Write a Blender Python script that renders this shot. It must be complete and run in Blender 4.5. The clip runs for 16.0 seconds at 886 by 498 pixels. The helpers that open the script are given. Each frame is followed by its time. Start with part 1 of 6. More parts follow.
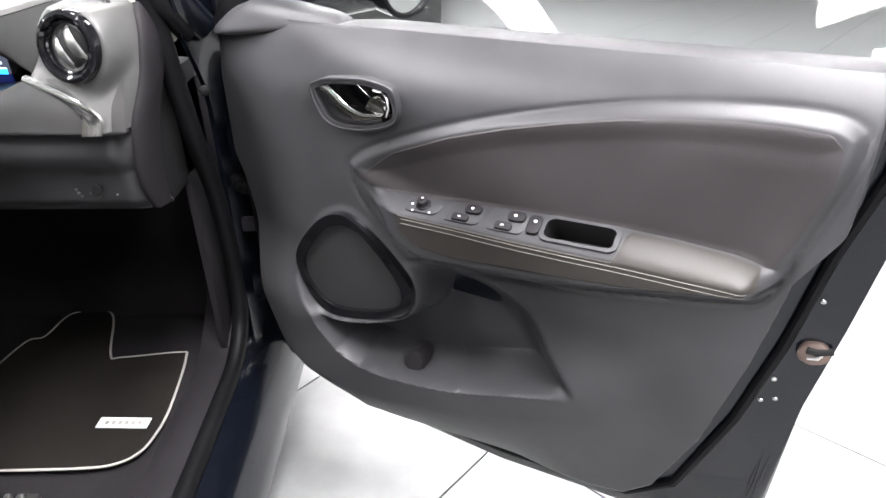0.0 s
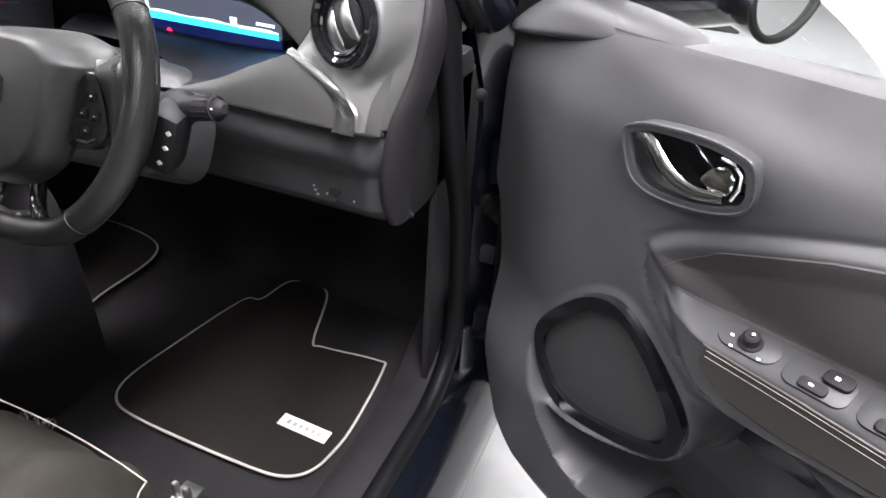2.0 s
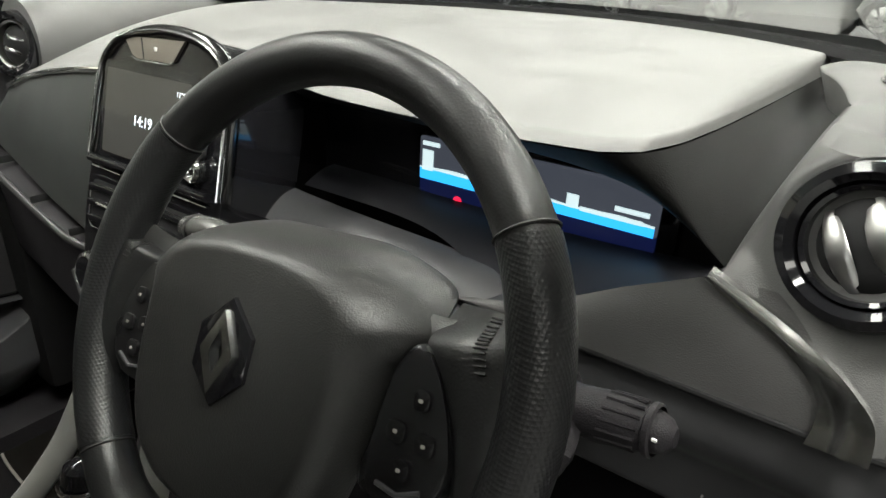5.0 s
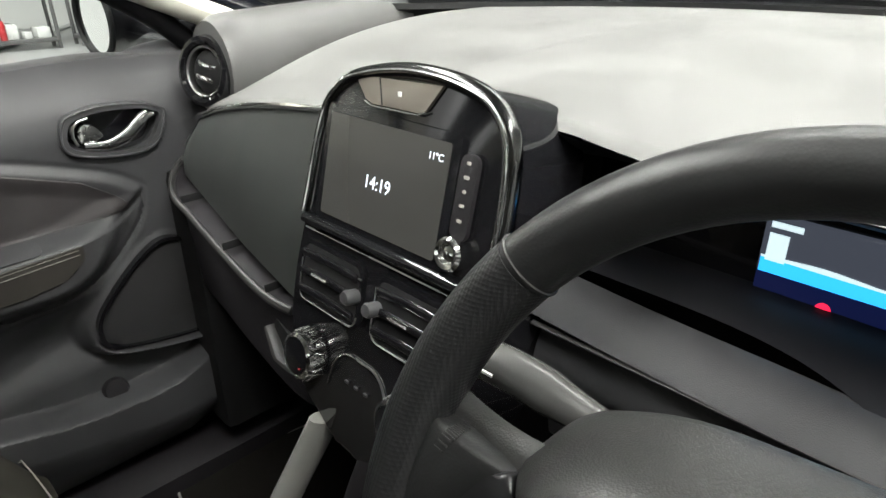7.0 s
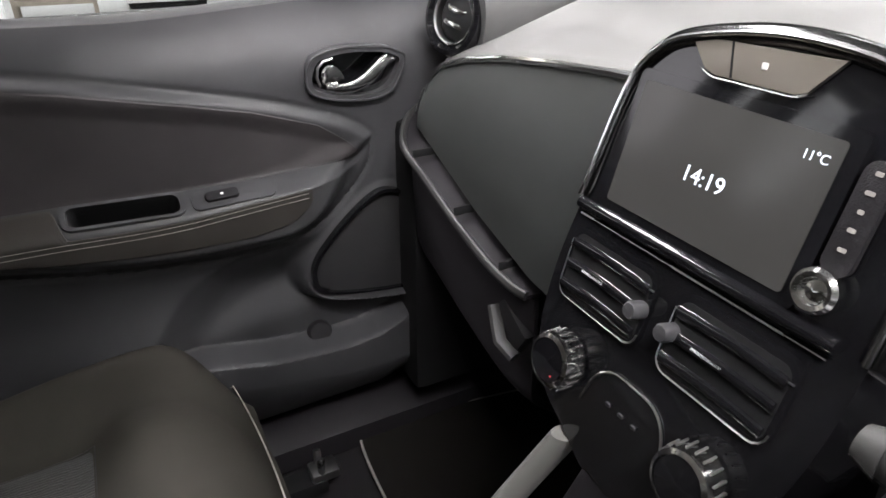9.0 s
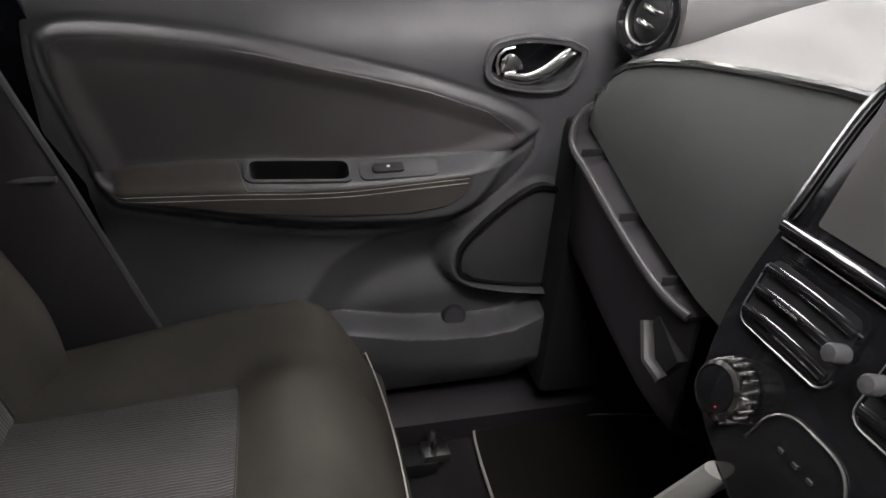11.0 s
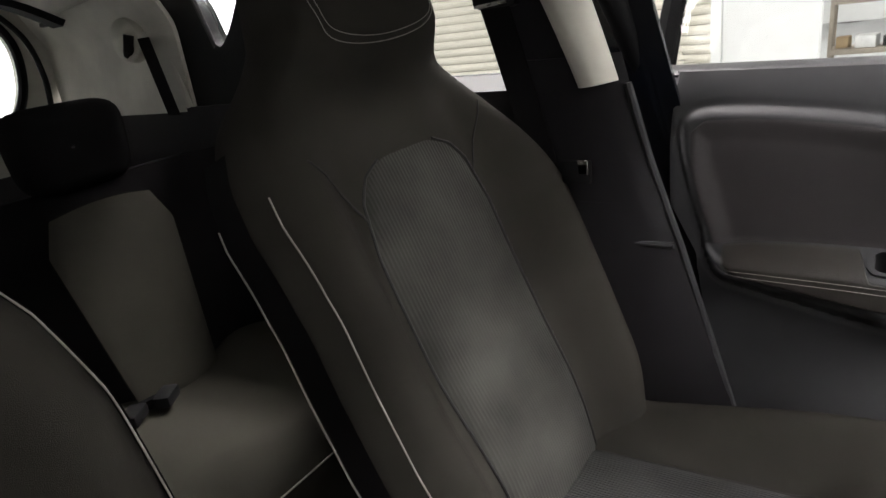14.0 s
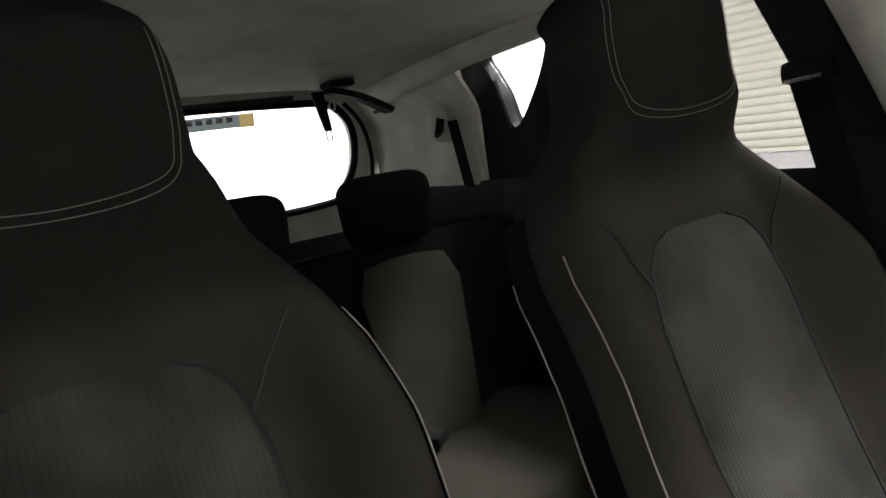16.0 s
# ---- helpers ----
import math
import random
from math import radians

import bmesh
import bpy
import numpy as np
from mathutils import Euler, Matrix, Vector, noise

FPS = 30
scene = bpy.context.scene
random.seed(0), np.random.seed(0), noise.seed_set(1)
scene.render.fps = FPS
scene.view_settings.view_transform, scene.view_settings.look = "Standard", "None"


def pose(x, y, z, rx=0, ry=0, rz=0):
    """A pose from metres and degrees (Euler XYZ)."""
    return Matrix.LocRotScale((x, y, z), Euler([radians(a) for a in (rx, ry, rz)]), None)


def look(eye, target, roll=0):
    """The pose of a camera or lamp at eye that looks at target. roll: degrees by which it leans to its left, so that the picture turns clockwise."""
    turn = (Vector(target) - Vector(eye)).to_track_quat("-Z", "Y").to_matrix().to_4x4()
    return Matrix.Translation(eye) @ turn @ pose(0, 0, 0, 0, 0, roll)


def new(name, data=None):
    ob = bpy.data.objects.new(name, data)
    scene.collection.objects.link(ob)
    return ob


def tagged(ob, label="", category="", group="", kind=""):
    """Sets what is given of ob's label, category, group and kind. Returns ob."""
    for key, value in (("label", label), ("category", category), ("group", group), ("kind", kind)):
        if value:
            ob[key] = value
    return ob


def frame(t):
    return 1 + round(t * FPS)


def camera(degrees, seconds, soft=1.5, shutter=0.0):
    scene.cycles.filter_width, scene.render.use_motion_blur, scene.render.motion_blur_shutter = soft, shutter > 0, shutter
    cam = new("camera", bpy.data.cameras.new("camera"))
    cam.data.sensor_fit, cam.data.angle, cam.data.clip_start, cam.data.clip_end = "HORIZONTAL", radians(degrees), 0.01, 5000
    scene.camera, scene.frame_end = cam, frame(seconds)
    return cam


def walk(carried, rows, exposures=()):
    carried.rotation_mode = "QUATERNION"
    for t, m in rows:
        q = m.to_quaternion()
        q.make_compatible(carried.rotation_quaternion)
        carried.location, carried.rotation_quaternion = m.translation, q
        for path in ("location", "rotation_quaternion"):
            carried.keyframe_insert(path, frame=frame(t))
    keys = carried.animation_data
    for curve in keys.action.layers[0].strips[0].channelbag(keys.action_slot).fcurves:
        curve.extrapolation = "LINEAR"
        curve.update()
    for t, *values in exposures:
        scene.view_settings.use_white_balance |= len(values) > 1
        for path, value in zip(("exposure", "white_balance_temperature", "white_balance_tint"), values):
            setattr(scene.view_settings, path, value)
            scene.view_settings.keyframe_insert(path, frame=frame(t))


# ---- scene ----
cam = camera(70.0, 16.0)

PATH = [
    (0, (1.204, -0.825, 1.384), (1.233, 0.903, 0.377), 0.1),
    (0.5, (1.197, -0.735, 1.373), (1.139, 0.962, 0.317), 0.2),
    (1, (1.19, -0.632, 1.374), (0.944, 1.02, 0.274), 2.8),
    (1.5, (1.164, -0.585, 1.369), (0.682, 1.001, 0.251), 2.3),
    (2, (1.075, -0.53, 1.359), (0.466, 1.041, 0.281), 3.8),
    (2.5, (0.98, -0.478, 1.368), (0.289, 1.093, 0.34), 3.4),
    (3, (0.929, -0.445, 1.374), (0.219, 1.149, 0.397), 3.5),
    (3.5, (0.89, -0.397, 1.367), (0.045, 1.148, 0.42), 2.3),
    (4, (0.81, -0.344, 1.334), (-0.123, 1.204, 0.478), 2.3),
    (4.5, (0.724, -0.299, 1.308), (-0.247, 1.251, 0.499), 3.1),
    (5, (0.639, -0.28, 1.311), (-0.405, 1.222, 0.502), 2.7),
    (5.2, (0.609, -0.273, 1.316), (-0.464, 1.212, 0.515), 2.5),
    (7.3, (0.361, -0.23, 1.324), (-1.005, 0.971, 0.492), -1.9),
    (7.5, (0.347, -0.233, 1.321), (-1.06, 0.927, 0.498), -2.9),
    (8, (0.302, -0.236, 1.319), (-1.186, 0.796, 0.471), -2.6),
    (8.5, (0.263, -0.248, 1.31), (-1.272, 0.675, 0.42), -1.8),
    (9, (0.235, -0.256, 1.308), (-1.313, 0.567, 0.346), 0.7),
    (9.2, (0.231, -0.264, 1.31), (-1.312, 0.543, 0.326), 1.4),
    (11.3, (0.213, -0.299, 1.286), (-1.499, 0.058, 0.316), 3.4),
    (11.5, (0.214, -0.302, 1.28), (-1.517, -0.036, 0.316), 2.8),
    (12, (0.205, -0.31, 1.276), (-1.553, -0.317, 0.322), 0.9),
    (12.5, (0.209, -0.309, 1.278), (-1.564, -0.509, 0.374), -2.5),
    (13, (0.215, -0.375, 1.323), (-1.513, -0.752, 0.39), -2.5),
    (13.5, (0.213, -0.338, 1.31), (-1.436, -1.101, 0.473), -5.3),
    (14, (0.227, -0.345, 1.296), (-1.272, -1.469, 0.596), -7.9),
    (14.5, (0.235, -0.353, 1.293), (-1.123, -1.687, 0.679), -7.9),
    (15, (0.244, -0.353, 1.286), (-0.939, -1.879, 0.768), -8.2),
    (15.5, (0.271, -0.34, 1.293), (-0.808, -1.973, 0.88), -9.0),
    (16, (0.28, -0.342, 1.288), (-0.725, -2.036, 0.942), -8.4),
]
walk(cam, [(t, look(eye, target, roll)) for t, eye, target, roll in PATH],
     exposures=[(0.0, 0.40, 6300, 15), (2.5, 0.42, 6300, 16), (3.5, 0.25, 6500, 11), (4.2, -0.08, 6600, 8), (5.0, -0.76, 6700, 6), (7.5, -0.64, 6500, 10),
                (9.0, -0.66, 6400, 17), (12.5, -0.66, 6600, 17), (14.0, -0.48, 6550, 16), (16.0, -0.50, 6500, 16)])


# ---- light: a bright hall with ceiling lamps and daylight behind the car ----
world = bpy.data.worlds.new("hall_air")
scene.world = world
world.use_nodes = True
sky = world.node_tree.nodes.new("ShaderNodeTexSky")
sky.sky_type = 'NISHITA'
sky.sun_disc = False
sky.sun_elevation = radians(40)
world.node_tree.links.new(sky.outputs[0], world.node_tree.nodes["Background"].inputs[0])
world.node_tree.nodes["Background"].inputs[1].default_value = 0.1


def area_lamp(name, eye, target, sx, sy, watts, color=(1, 1, 1)):
    data = bpy.data.lights.new(name, 'AREA')
    data.shape = 'RECTANGLE'
    data.size, data.size_y, data.energy, data.color = sx, sy, watts, color
    ob = new(name, data)
    ob.matrix_world = look(eye, target)
    return ob


LAMP_COL = (1.0, 0.985, 0.95)
area_lamp("ceiling_lamp", (0.5, 2.1, 4.2), (0.5, 2.1, 0), 4.6, 0.6, 330, LAMP_COL)
area_lamp("ceiling_lamp", (2.1, -3.2, 4.2), (2.1, -3.2, 0), 2.6, 1.0, 110, LAMP_COL)
area_lamp("ceiling_lamp", (1.9, -0.7, 4.2), (1.9, -0.7, 0), 0.7, 2.4, 520, LAMP_COL)
area_lamp("ceiling_lamp", (-2.6, -1.7, 4.2), (-2.6, -1.7, 0), 0.8, 5.0, 850, LAMP_COL)
area_lamp("ceiling_lamp", (-10.2, 1.2, 4.2), (-10.2, 1.2, 0), 0.8, 4.0, 900, LAMP_COL)
area_lamp("ceiling_lamp", (0.2, 5.6, 4.2), (0.2, 5.6, 0), 6.0, 0.9, 560, LAMP_COL)


# ---- materials ----
def material(name, color, rough=0.5, metal=0.0, coat=0.0, bump=0.0, scale=200.0, vary=0.15, spec=0.5,
             emit=None, power=0.0, trans=0.0, ior=1.45, kind="noise", stretch=(1, 1, 1), sheen=0.0, tint=0.0):
    m = bpy.data.materials.new(name)
    m.use_nodes = True
    nt = m.node_tree
    b = nt.nodes["Principled BSDF"]
    b.inputs["Base Color"].default_value = (*color, 1)
    b.inputs["Roughness"].default_value = rough
    b.inputs["Metallic"].default_value = metal
    b.inputs["Coat Weight"].default_value = coat
    b.inputs["Coat Roughness"].default_value = 0.06
    b.inputs["Specular IOR Level"].default_value = spec
    b.inputs["Transmission Weight"].default_value = trans
    b.inputs["IOR"].default_value = ior
    b.inputs["Sheen Weight"].default_value = sheen
    if emit:
        b.inputs["Emission Color"].default_value = (*emit, 1)
        b.inputs["Emission Strength"].default_value = power
    tc = nt.nodes.new("ShaderNodeTexCoord")
    mp = nt.nodes.new("ShaderNodeMapping")
    mp.inputs["Scale"].default_value = stretch
    nt.links.new(tc.outputs["Object"], mp.inputs[0])
    if vary > 0:
        big = nt.nodes.new("ShaderNodeTexNoise")
        big.inputs["Scale"].default_value = 9.0
        big.inputs["Detail"].default_value = 5.0
        nt.links.new(mp.outputs[0], big.inputs["Vector"])
        ramp = nt.nodes.new("ShaderNodeMapRange")
        ramp.inputs["From Min"].default_value, ramp.inputs["From Max"].default_value = 0.3, 0.7
        ramp.inputs["To Min"].default_value, ramp.inputs["To Max"].default_value = 1 - vary, 1 + vary
        nt.links.new(big.outputs[0], ramp.inputs[0])
        mul = nt.nodes.new("ShaderNodeVectorMath")
        mul.operation = 'SCALE'
        mul.inputs[0].default_value = color
        nt.links.new(ramp.outputs[0], mul.inputs["Scale"])
        nt.links.new(mul.outputs[0], b.inputs["Base Color"])
        rr = nt.nodes.new("ShaderNodeMapRange")
        rr.inputs["From Min"].default_value, rr.inputs["From Max"].default_value = 0.3, 0.7
        rr.inputs["To Min"].default_value, rr.inputs["To Max"].default_value = rough * 0.88, min(1, rough * 1.12)
        nt.links.new(big.outputs[0], rr.inputs[0])
        nt.links.new(rr.outputs[0], b.inputs["Roughness"])
    if bump > 0:
        if kind == "noise":
            tex = nt.nodes.new("ShaderNodeTexNoise")
            tex.inputs["Detail"].default_value = 3.0
        elif kind in ("cells", "grid"):
            tex = nt.nodes.new("ShaderNodeTexVoronoi")
            tex.inputs["Randomness"].default_value = 1.0 if kind == "cells" else 0.0
        else:
            tex = nt.nodes.new("ShaderNodeTexWave")
            tex.wave_type, tex.bands_direction = 'BANDS', kind
            tex.inputs["Distortion"].default_value = 0.6
        tex.inputs["Scale"].default_value = scale
        nt.links.new(mp.outputs[0], tex.inputs["Vector"])
        bp = nt.nodes.new("ShaderNodeBump")
        bp.inputs["Strength"].default_value = bump
        bp.inputs["Distance"].default_value = 0.002
        nt.links.new(tex.outputs[0], bp.inputs["Height"])
        nt.links.new(bp.outputs[0], b.inputs["Normal"])
        if tint > 0 and vary > 0:
            rib = nt.nodes.new("ShaderNodeMapRange")
            rib.inputs["To Min"].default_value, rib.inputs["To Max"].default_value = 1 - tint, 1 + tint
            nt.links.new(tex.outputs["Fac"], rib.inputs[0])
            both = nt.nodes.new("ShaderNodeMath")
            both.operation = 'MULTIPLY'
            nt.links.new(ramp.outputs[0], both.inputs[0])
            nt.links.new(rib.outputs[0], both.inputs[1])
            nt.links.new(both.outputs[0], mul.inputs["Scale"])
    return m


M_TRIM = material("grained_grey_plastic", (0.034, 0.034, 0.036), 0.38, bump=0.10, scale=1100, kind="cells", spec=0.32)
M_TRIM_D = material("dark_plastic", (0.013, 0.012, 0.0135), 0.5, bump=0.2, scale=900, kind="cells", spec=0.16)
M_DASH = material("soft_grey_dash", (0.10, 0.10, 0.098), 0.40, bump=0.3, scale=1100, kind="cells")
M_POD = material("satin_grey_plastic", (0.060, 0.060, 0.059), 0.38, bump=0.15, scale=900, kind="cells")
M_PANEL = material("textured_grey_panel", (0.028, 0.030, 0.029), 0.36, bump=0.06, scale=700, kind="cells", vary=0.04, spec=0.35)
M_PAD = material("leatherette_pad", (0.029, 0.026, 0.027), 0.5, bump=0.14, scale=800, kind="cells", spec=0.3)
M_ARM = material("brown_black_leatherette", (0.025, 0.0225, 0.020), 0.42, bump=0.14, scale=800, kind="cells", spec=0.35)
M_WHEEL = material("wheel_leather", (0.008, 0.008, 0.0083), 0.34, bump=0.06, scale=600, kind="cells", spec=0.5)
M_GRIP = material("perforated_grip_leather", (0.008, 0.008, 0.0085), 0.33, kind="grid", scale=460, bump=0.2)
M_HUB = material("hub_plastic", (0.013, 0.013, 0.0128), 0.38, bump=0.12, scale=900, kind="cells", spec=0.5)
M_PIANO = material("piano_black", (0.006, 0.006, 0.007), 0.07, coat=0.5, vary=0.0, spec=0.4)
M_BLACK = material("matt_black", (0.006, 0.006, 0.0065), 0.7, vary=0.1, spec=0.25)
M_RUBBER = material("black_rubber", (0.004, 0.004, 0.0045), 0.5, bump=0.1, scale=300, spec=0.12)
M_CHROME = material("chrome", (0.85, 0.85, 0.84), 0.16, metal=1.0, vary=0.05)
M_SATIN = material("satin_metal", (0.55, 0.55, 0.54), 0.28, metal=1.0, vary=0.08)
M_FABRIC = material("seat_fabric", (0.031, 0.029, 0.025), 0.9, bump=0.5, scale=1400, kind="cells", spec=0.06)
M_RIB = material("ribbed_fabric", (0.050, 0.049, 0.049), 0.85, bump=1.0, kind="X", spec=0.08, scale=70, tint=0.2)
M_SIDE = material("dark_side_fabric", (0.008, 0.0075, 0.008), 0.9, bump=0.4, scale=1200, kind="cells", spec=0.06)
M_PIPING = material("pale_thread", (0.24, 0.225, 0.20), 0.7, vary=0.1)
M_MAT = material("dark_carpet", (0.011, 0.0098, 0.0086), 0.95, bump=1.0, scale=1500, spec=0.1)
M_CARPET = material("floor_carpet", (0.016, 0.015, 0.016), 0.95, bump=1.0, scale=900, spec=0.05)
M_LABEL = material("silver_label", (0.62, 0.66, 0.66), 0.35, metal=0.3, vary=0.1)
M_LINER = material("headliner_felt", (0.46, 0.45, 0.40), 0.95, bump=0.3, scale=900)
M_PALE = material("pale_pillar_plastic", (0.58, 0.57, 0.50), 0.6, bump=0.15, scale=700, kind="cells")
M_PAINT = material("dark_blue_paint", (0.0026, 0.0035, 0.0060), 0.22, coat=0.35, spec=0.3, vary=0.05)
M_GLASS = material("clear_glass", (0.93, 0.97, 0.95), 0.0, trans=1.0, vary=0.0)
M_SCREEN = material("lit_screen", (0.02, 0.02, 0.02), 0.16, vary=0.0, emit=(0.85, 0.84, 0.70), power=0.055)
M_TEXT = material("white_digits", (0.8, 0.85, 0.9), 0.5, vary=0, emit=(0.80, 0.88, 1.0), power=0.95)
M_LCD = material("dash_display", (0.01, 0.01, 0.015), 0.2, vary=0, emit=(0.16, 0.18, 0.24), power=0.55)
M_CYAN = material("blue_light_bar", (0.01, 0.1, 0.2), 0.4, vary=0, emit=(0.03, 0.45, 1.0), power=2.4)
M_WHITE = material("white_light_mark", (0.5, 0.6, 0.7), 0.4, vary=0, emit=(0.75, 0.93, 1.0), power=1.6)
M_RED = material("red_warning_light", (0.3, 0.0, 0.0), 0.4, vary=0, emit=(1.0, 0.02, 0.08), power=2.2)
M_ICON = material("white_print", (0.75, 0.75, 0.73), 0.5, vary=0.0)
M_TILE = material("pale_floor_tile", (0.28, 0.285, 0.285), 0.32, vary=0.10)
M_JOINT = material("grey_tile_joint", (0.16, 0.16, 0.16), 0.8)
M_WALL = material("white_wall_paint", (0.80, 0.81, 0.80), 0.7, vary=0.04, bump=0.1, scale=80)
M_CEIL = material("grey_hall_ceiling", (0.10, 0.10, 0.10), 0.8)
M_GREYWALL = material("grey_wall_paint", (0.20, 0.205, 0.20), 0.7, vary=0.08, bump=0.1, scale=80)
M_SHUTTER = material("cream_steel_slat", (0.66, 0.63, 0.54), 0.45, vary=0.05)
M_SKY = material("bright_daylight", (0.9, 0.9, 0.9), 1.0, vary=0.0, emit=(1.0, 1.0, 1.0), power=3.4)
M_CARPAINT = material("grey_car_paint", (0.15, 0.16, 0.155), 0.3, coat=0.6, vary=0.05)
M_RUBBER_T = material("tyre_rubber", (0.018, 0.018, 0.018), 0.75, bump=0.2, scale=90)
M_DECK = material("dark_deck_asphalt", (0.035, 0.036, 0.036), 0.85, spec=0.15, vary=0.2, bump=0.2, scale=120)
M_SHELF = material("white_shelf_steel", (0.70, 0.71, 0.70), 0.4)
M_SHELFWOOD = material("worn_beige_wood", (0.33, 0.29, 0.24), 0.6, bump=0.2, scale=60)
M_RACK = material("dark_rack_steel", (0.12, 0.12, 0.12), 0.5)
M_REDBOX = material("red_plastic", (0.42, 0.03, 0.035), 0.4)
M_CARD = material("tan_cardboard", (0.40, 0.30, 0.18), 0.8, bump=0.1)
# window stickers: emission stands in for the daylight shining through them
M_STICKER = material("backlit_grey_sticker", (0.20, 0.24, 0.24), 0.6, vary=0.0, emit=(0.3, 0.36, 0.36), power=0.6)
M_YELLOW = material("backlit_yellow_sticker", (0.55, 0.42, 0.12), 0.6, vary=0.0, emit=(0.75, 0.6, 0.25), power=0.6)


# ---- mesh helpers ----
def part(name, bm, mat, parent=None, label="", smooth=True, kind=""):
    bmesh.ops.recalc_face_normals(bm, faces=bm.faces)
    me = bpy.data.meshes.new(name)
    bm.to_mesh(me)
    bm.free()
    me.materials.append(mat)
    if smooth:
        for p in me.polygons:
            p.use_smooth = True
        me.set_sharp_from_angle(angle=radians(38))
    ob = new(name, me)
    if parent is not None:
        ob.parent = parent
        if parent.data is None:
            ob.matrix_parent_inverse = Matrix.Translation(-parent.location)
    tagged(ob, label=label, kind=kind)
    return ob


def thing(name, at, label, category, group="", kind=""):
    ob = new(name)
    ob.empty_display_size = 0.05
    ob.location = at
    return tagged(ob, label, category, group, kind)


def ease(x, a=0.0, b=1.0):
    """0 below a, 1 above b, smooth between."""
    if isinstance(x, (int, float)):
        t = min(max((x - a) / (b - a), 0.0), 1.0)
        return t * t * (3 - 2 * t)
    t = np.clip((np.asarray(x, float) - a) / (b - a), 0, 1)
    return t * t * (3 - 2 * t)


def smooth_line(points, n, closed=False):
    """n points along a Catmull-Rom curve through the given points."""
    p = [Vector(q) for q in points]
    k = len(p)
    segs = k if closed else k - 1
    out = []
    for i in range(n):
        s = i / n * segs if closed else i / (n - 1) * segs
        a = min(int(s), segs - 1)
        f = s - a
        if closed:
            q = [p[(a + d) % k] for d in (-1, 0, 1, 2)]
        else:
            q = [p[min(max(a + d, 0), k - 1)] for d in (-1, 0, 1, 2)]
        out.append(0.5 * ((2 * q[1]) + (q[2] - q[0]) * f + (2 * q[0] - 5 * q[1] + 4 * q[2] - q[3]) * f * f
                          + (3 * q[1] - q[0] - 3 * q[2] + q[3]) * f ** 3))
    return out


def sheet(f, nu, nv, close_u=False, close_v=False, thick=0.0):
    """A surface of points f(u, v), u and v from 0 to 1; with thick it becomes a plate."""
    bm = bmesh.new()
    cu, cv = nu + (0 if close_u else 1), nv + (0 if close_v else 1)
    vs = [[bm.verts.new(f(i / nu, j / nv)) for j in range(cv)] for i in range(cu)]
    for i in range(nu):
        for j in range(nv):
            q = (vs[i][j], vs[(i + 1) % cu][j], vs[(i + 1) % cu][(j + 1) % cv], vs[i][(j + 1) % cv])
            bm.faces.new(q)
    if thick:
        bmesh.ops.recalc_face_normals(bm, faces=bm.faces)
        bmesh.ops.solidify(bm, geom=bm.faces[:], thickness=thick)
    return bm


def cap(bm):
    """Closes the open ends of a tube."""
    edges = [e for e in bm.edges if len(e.link_faces) == 1]
    bmesh.ops.holes_fill(bm, edges=edges, sides=0)
    return bm


def tube(points, r, seg=8, closed=False, squash=1.0, up=None):
    """A round bar along points; r is one radius or one for each point."""
    p = [Vector(q) for q in points]
    n = len(p)
    bm = bmesh.new()
    rings = []
    side = None
    for i in range(n):
        a = p[(i - 1) % n] if closed or i else p[0]
        b = p[(i + 1) % n] if closed or i < n - 1 else p[-1]
        t = (b - a).normalized()
        if side is None:
            ref = Vector(up) if up else (Vector((0, 0, 1)) if abs(t.z) < 0.9 else Vector((1, 0, 0)))
            side = t.cross(ref).normalized()
        else:
            side = (side - t * side.dot(t)).normalized()
        top = side.cross(t)
        rad = r[i] if isinstance(r, (list, tuple)) else r
        rings.append([bm.verts.new(p[i] + (side * math.cos(6.28319 * k / seg) + top * math.sin(6.28319 * k / seg) * squash) * rad)
                      for k in range(seg)])
    for i in range(n if closed else n - 1):
        a, b = rings[i], rings[(i + 1) % n]
        for k in range(seg):
            bm.faces.new((a[k], a[(k + 1) % seg], b[(k + 1) % seg], b[k]))
    if not closed:
        bm.faces.new(rings[0])
        bm.faces.new(rings[-1])
    return bm


def box(c, size, bevel=0.004, m=None, bm=None):
    """A block with rounded edges; m turns and places it."""
    one = bmesh.new()
    bmesh.ops.create_cube(one, size=1.0, matrix=Matrix.Diagonal((*size, 1)))
    if bevel:
        bmesh.ops.bevel(one, geom=one.edges[:], offset=min(bevel, min(size) * 0.45), segments=2, affect='EDGES', profile=0.6)
    bmesh.ops.transform(one, matrix=(Matrix.Translation(c) @ m) if m else Matrix.Translation(c), verts=one.verts)
    if bm is None:
        return one
    me = bpy.data.meshes.new("tmp")
    one.to_mesh(me)
    one.free()
    bm.from_mesh(me)
    bpy.data.meshes.remove(me)
    return bm


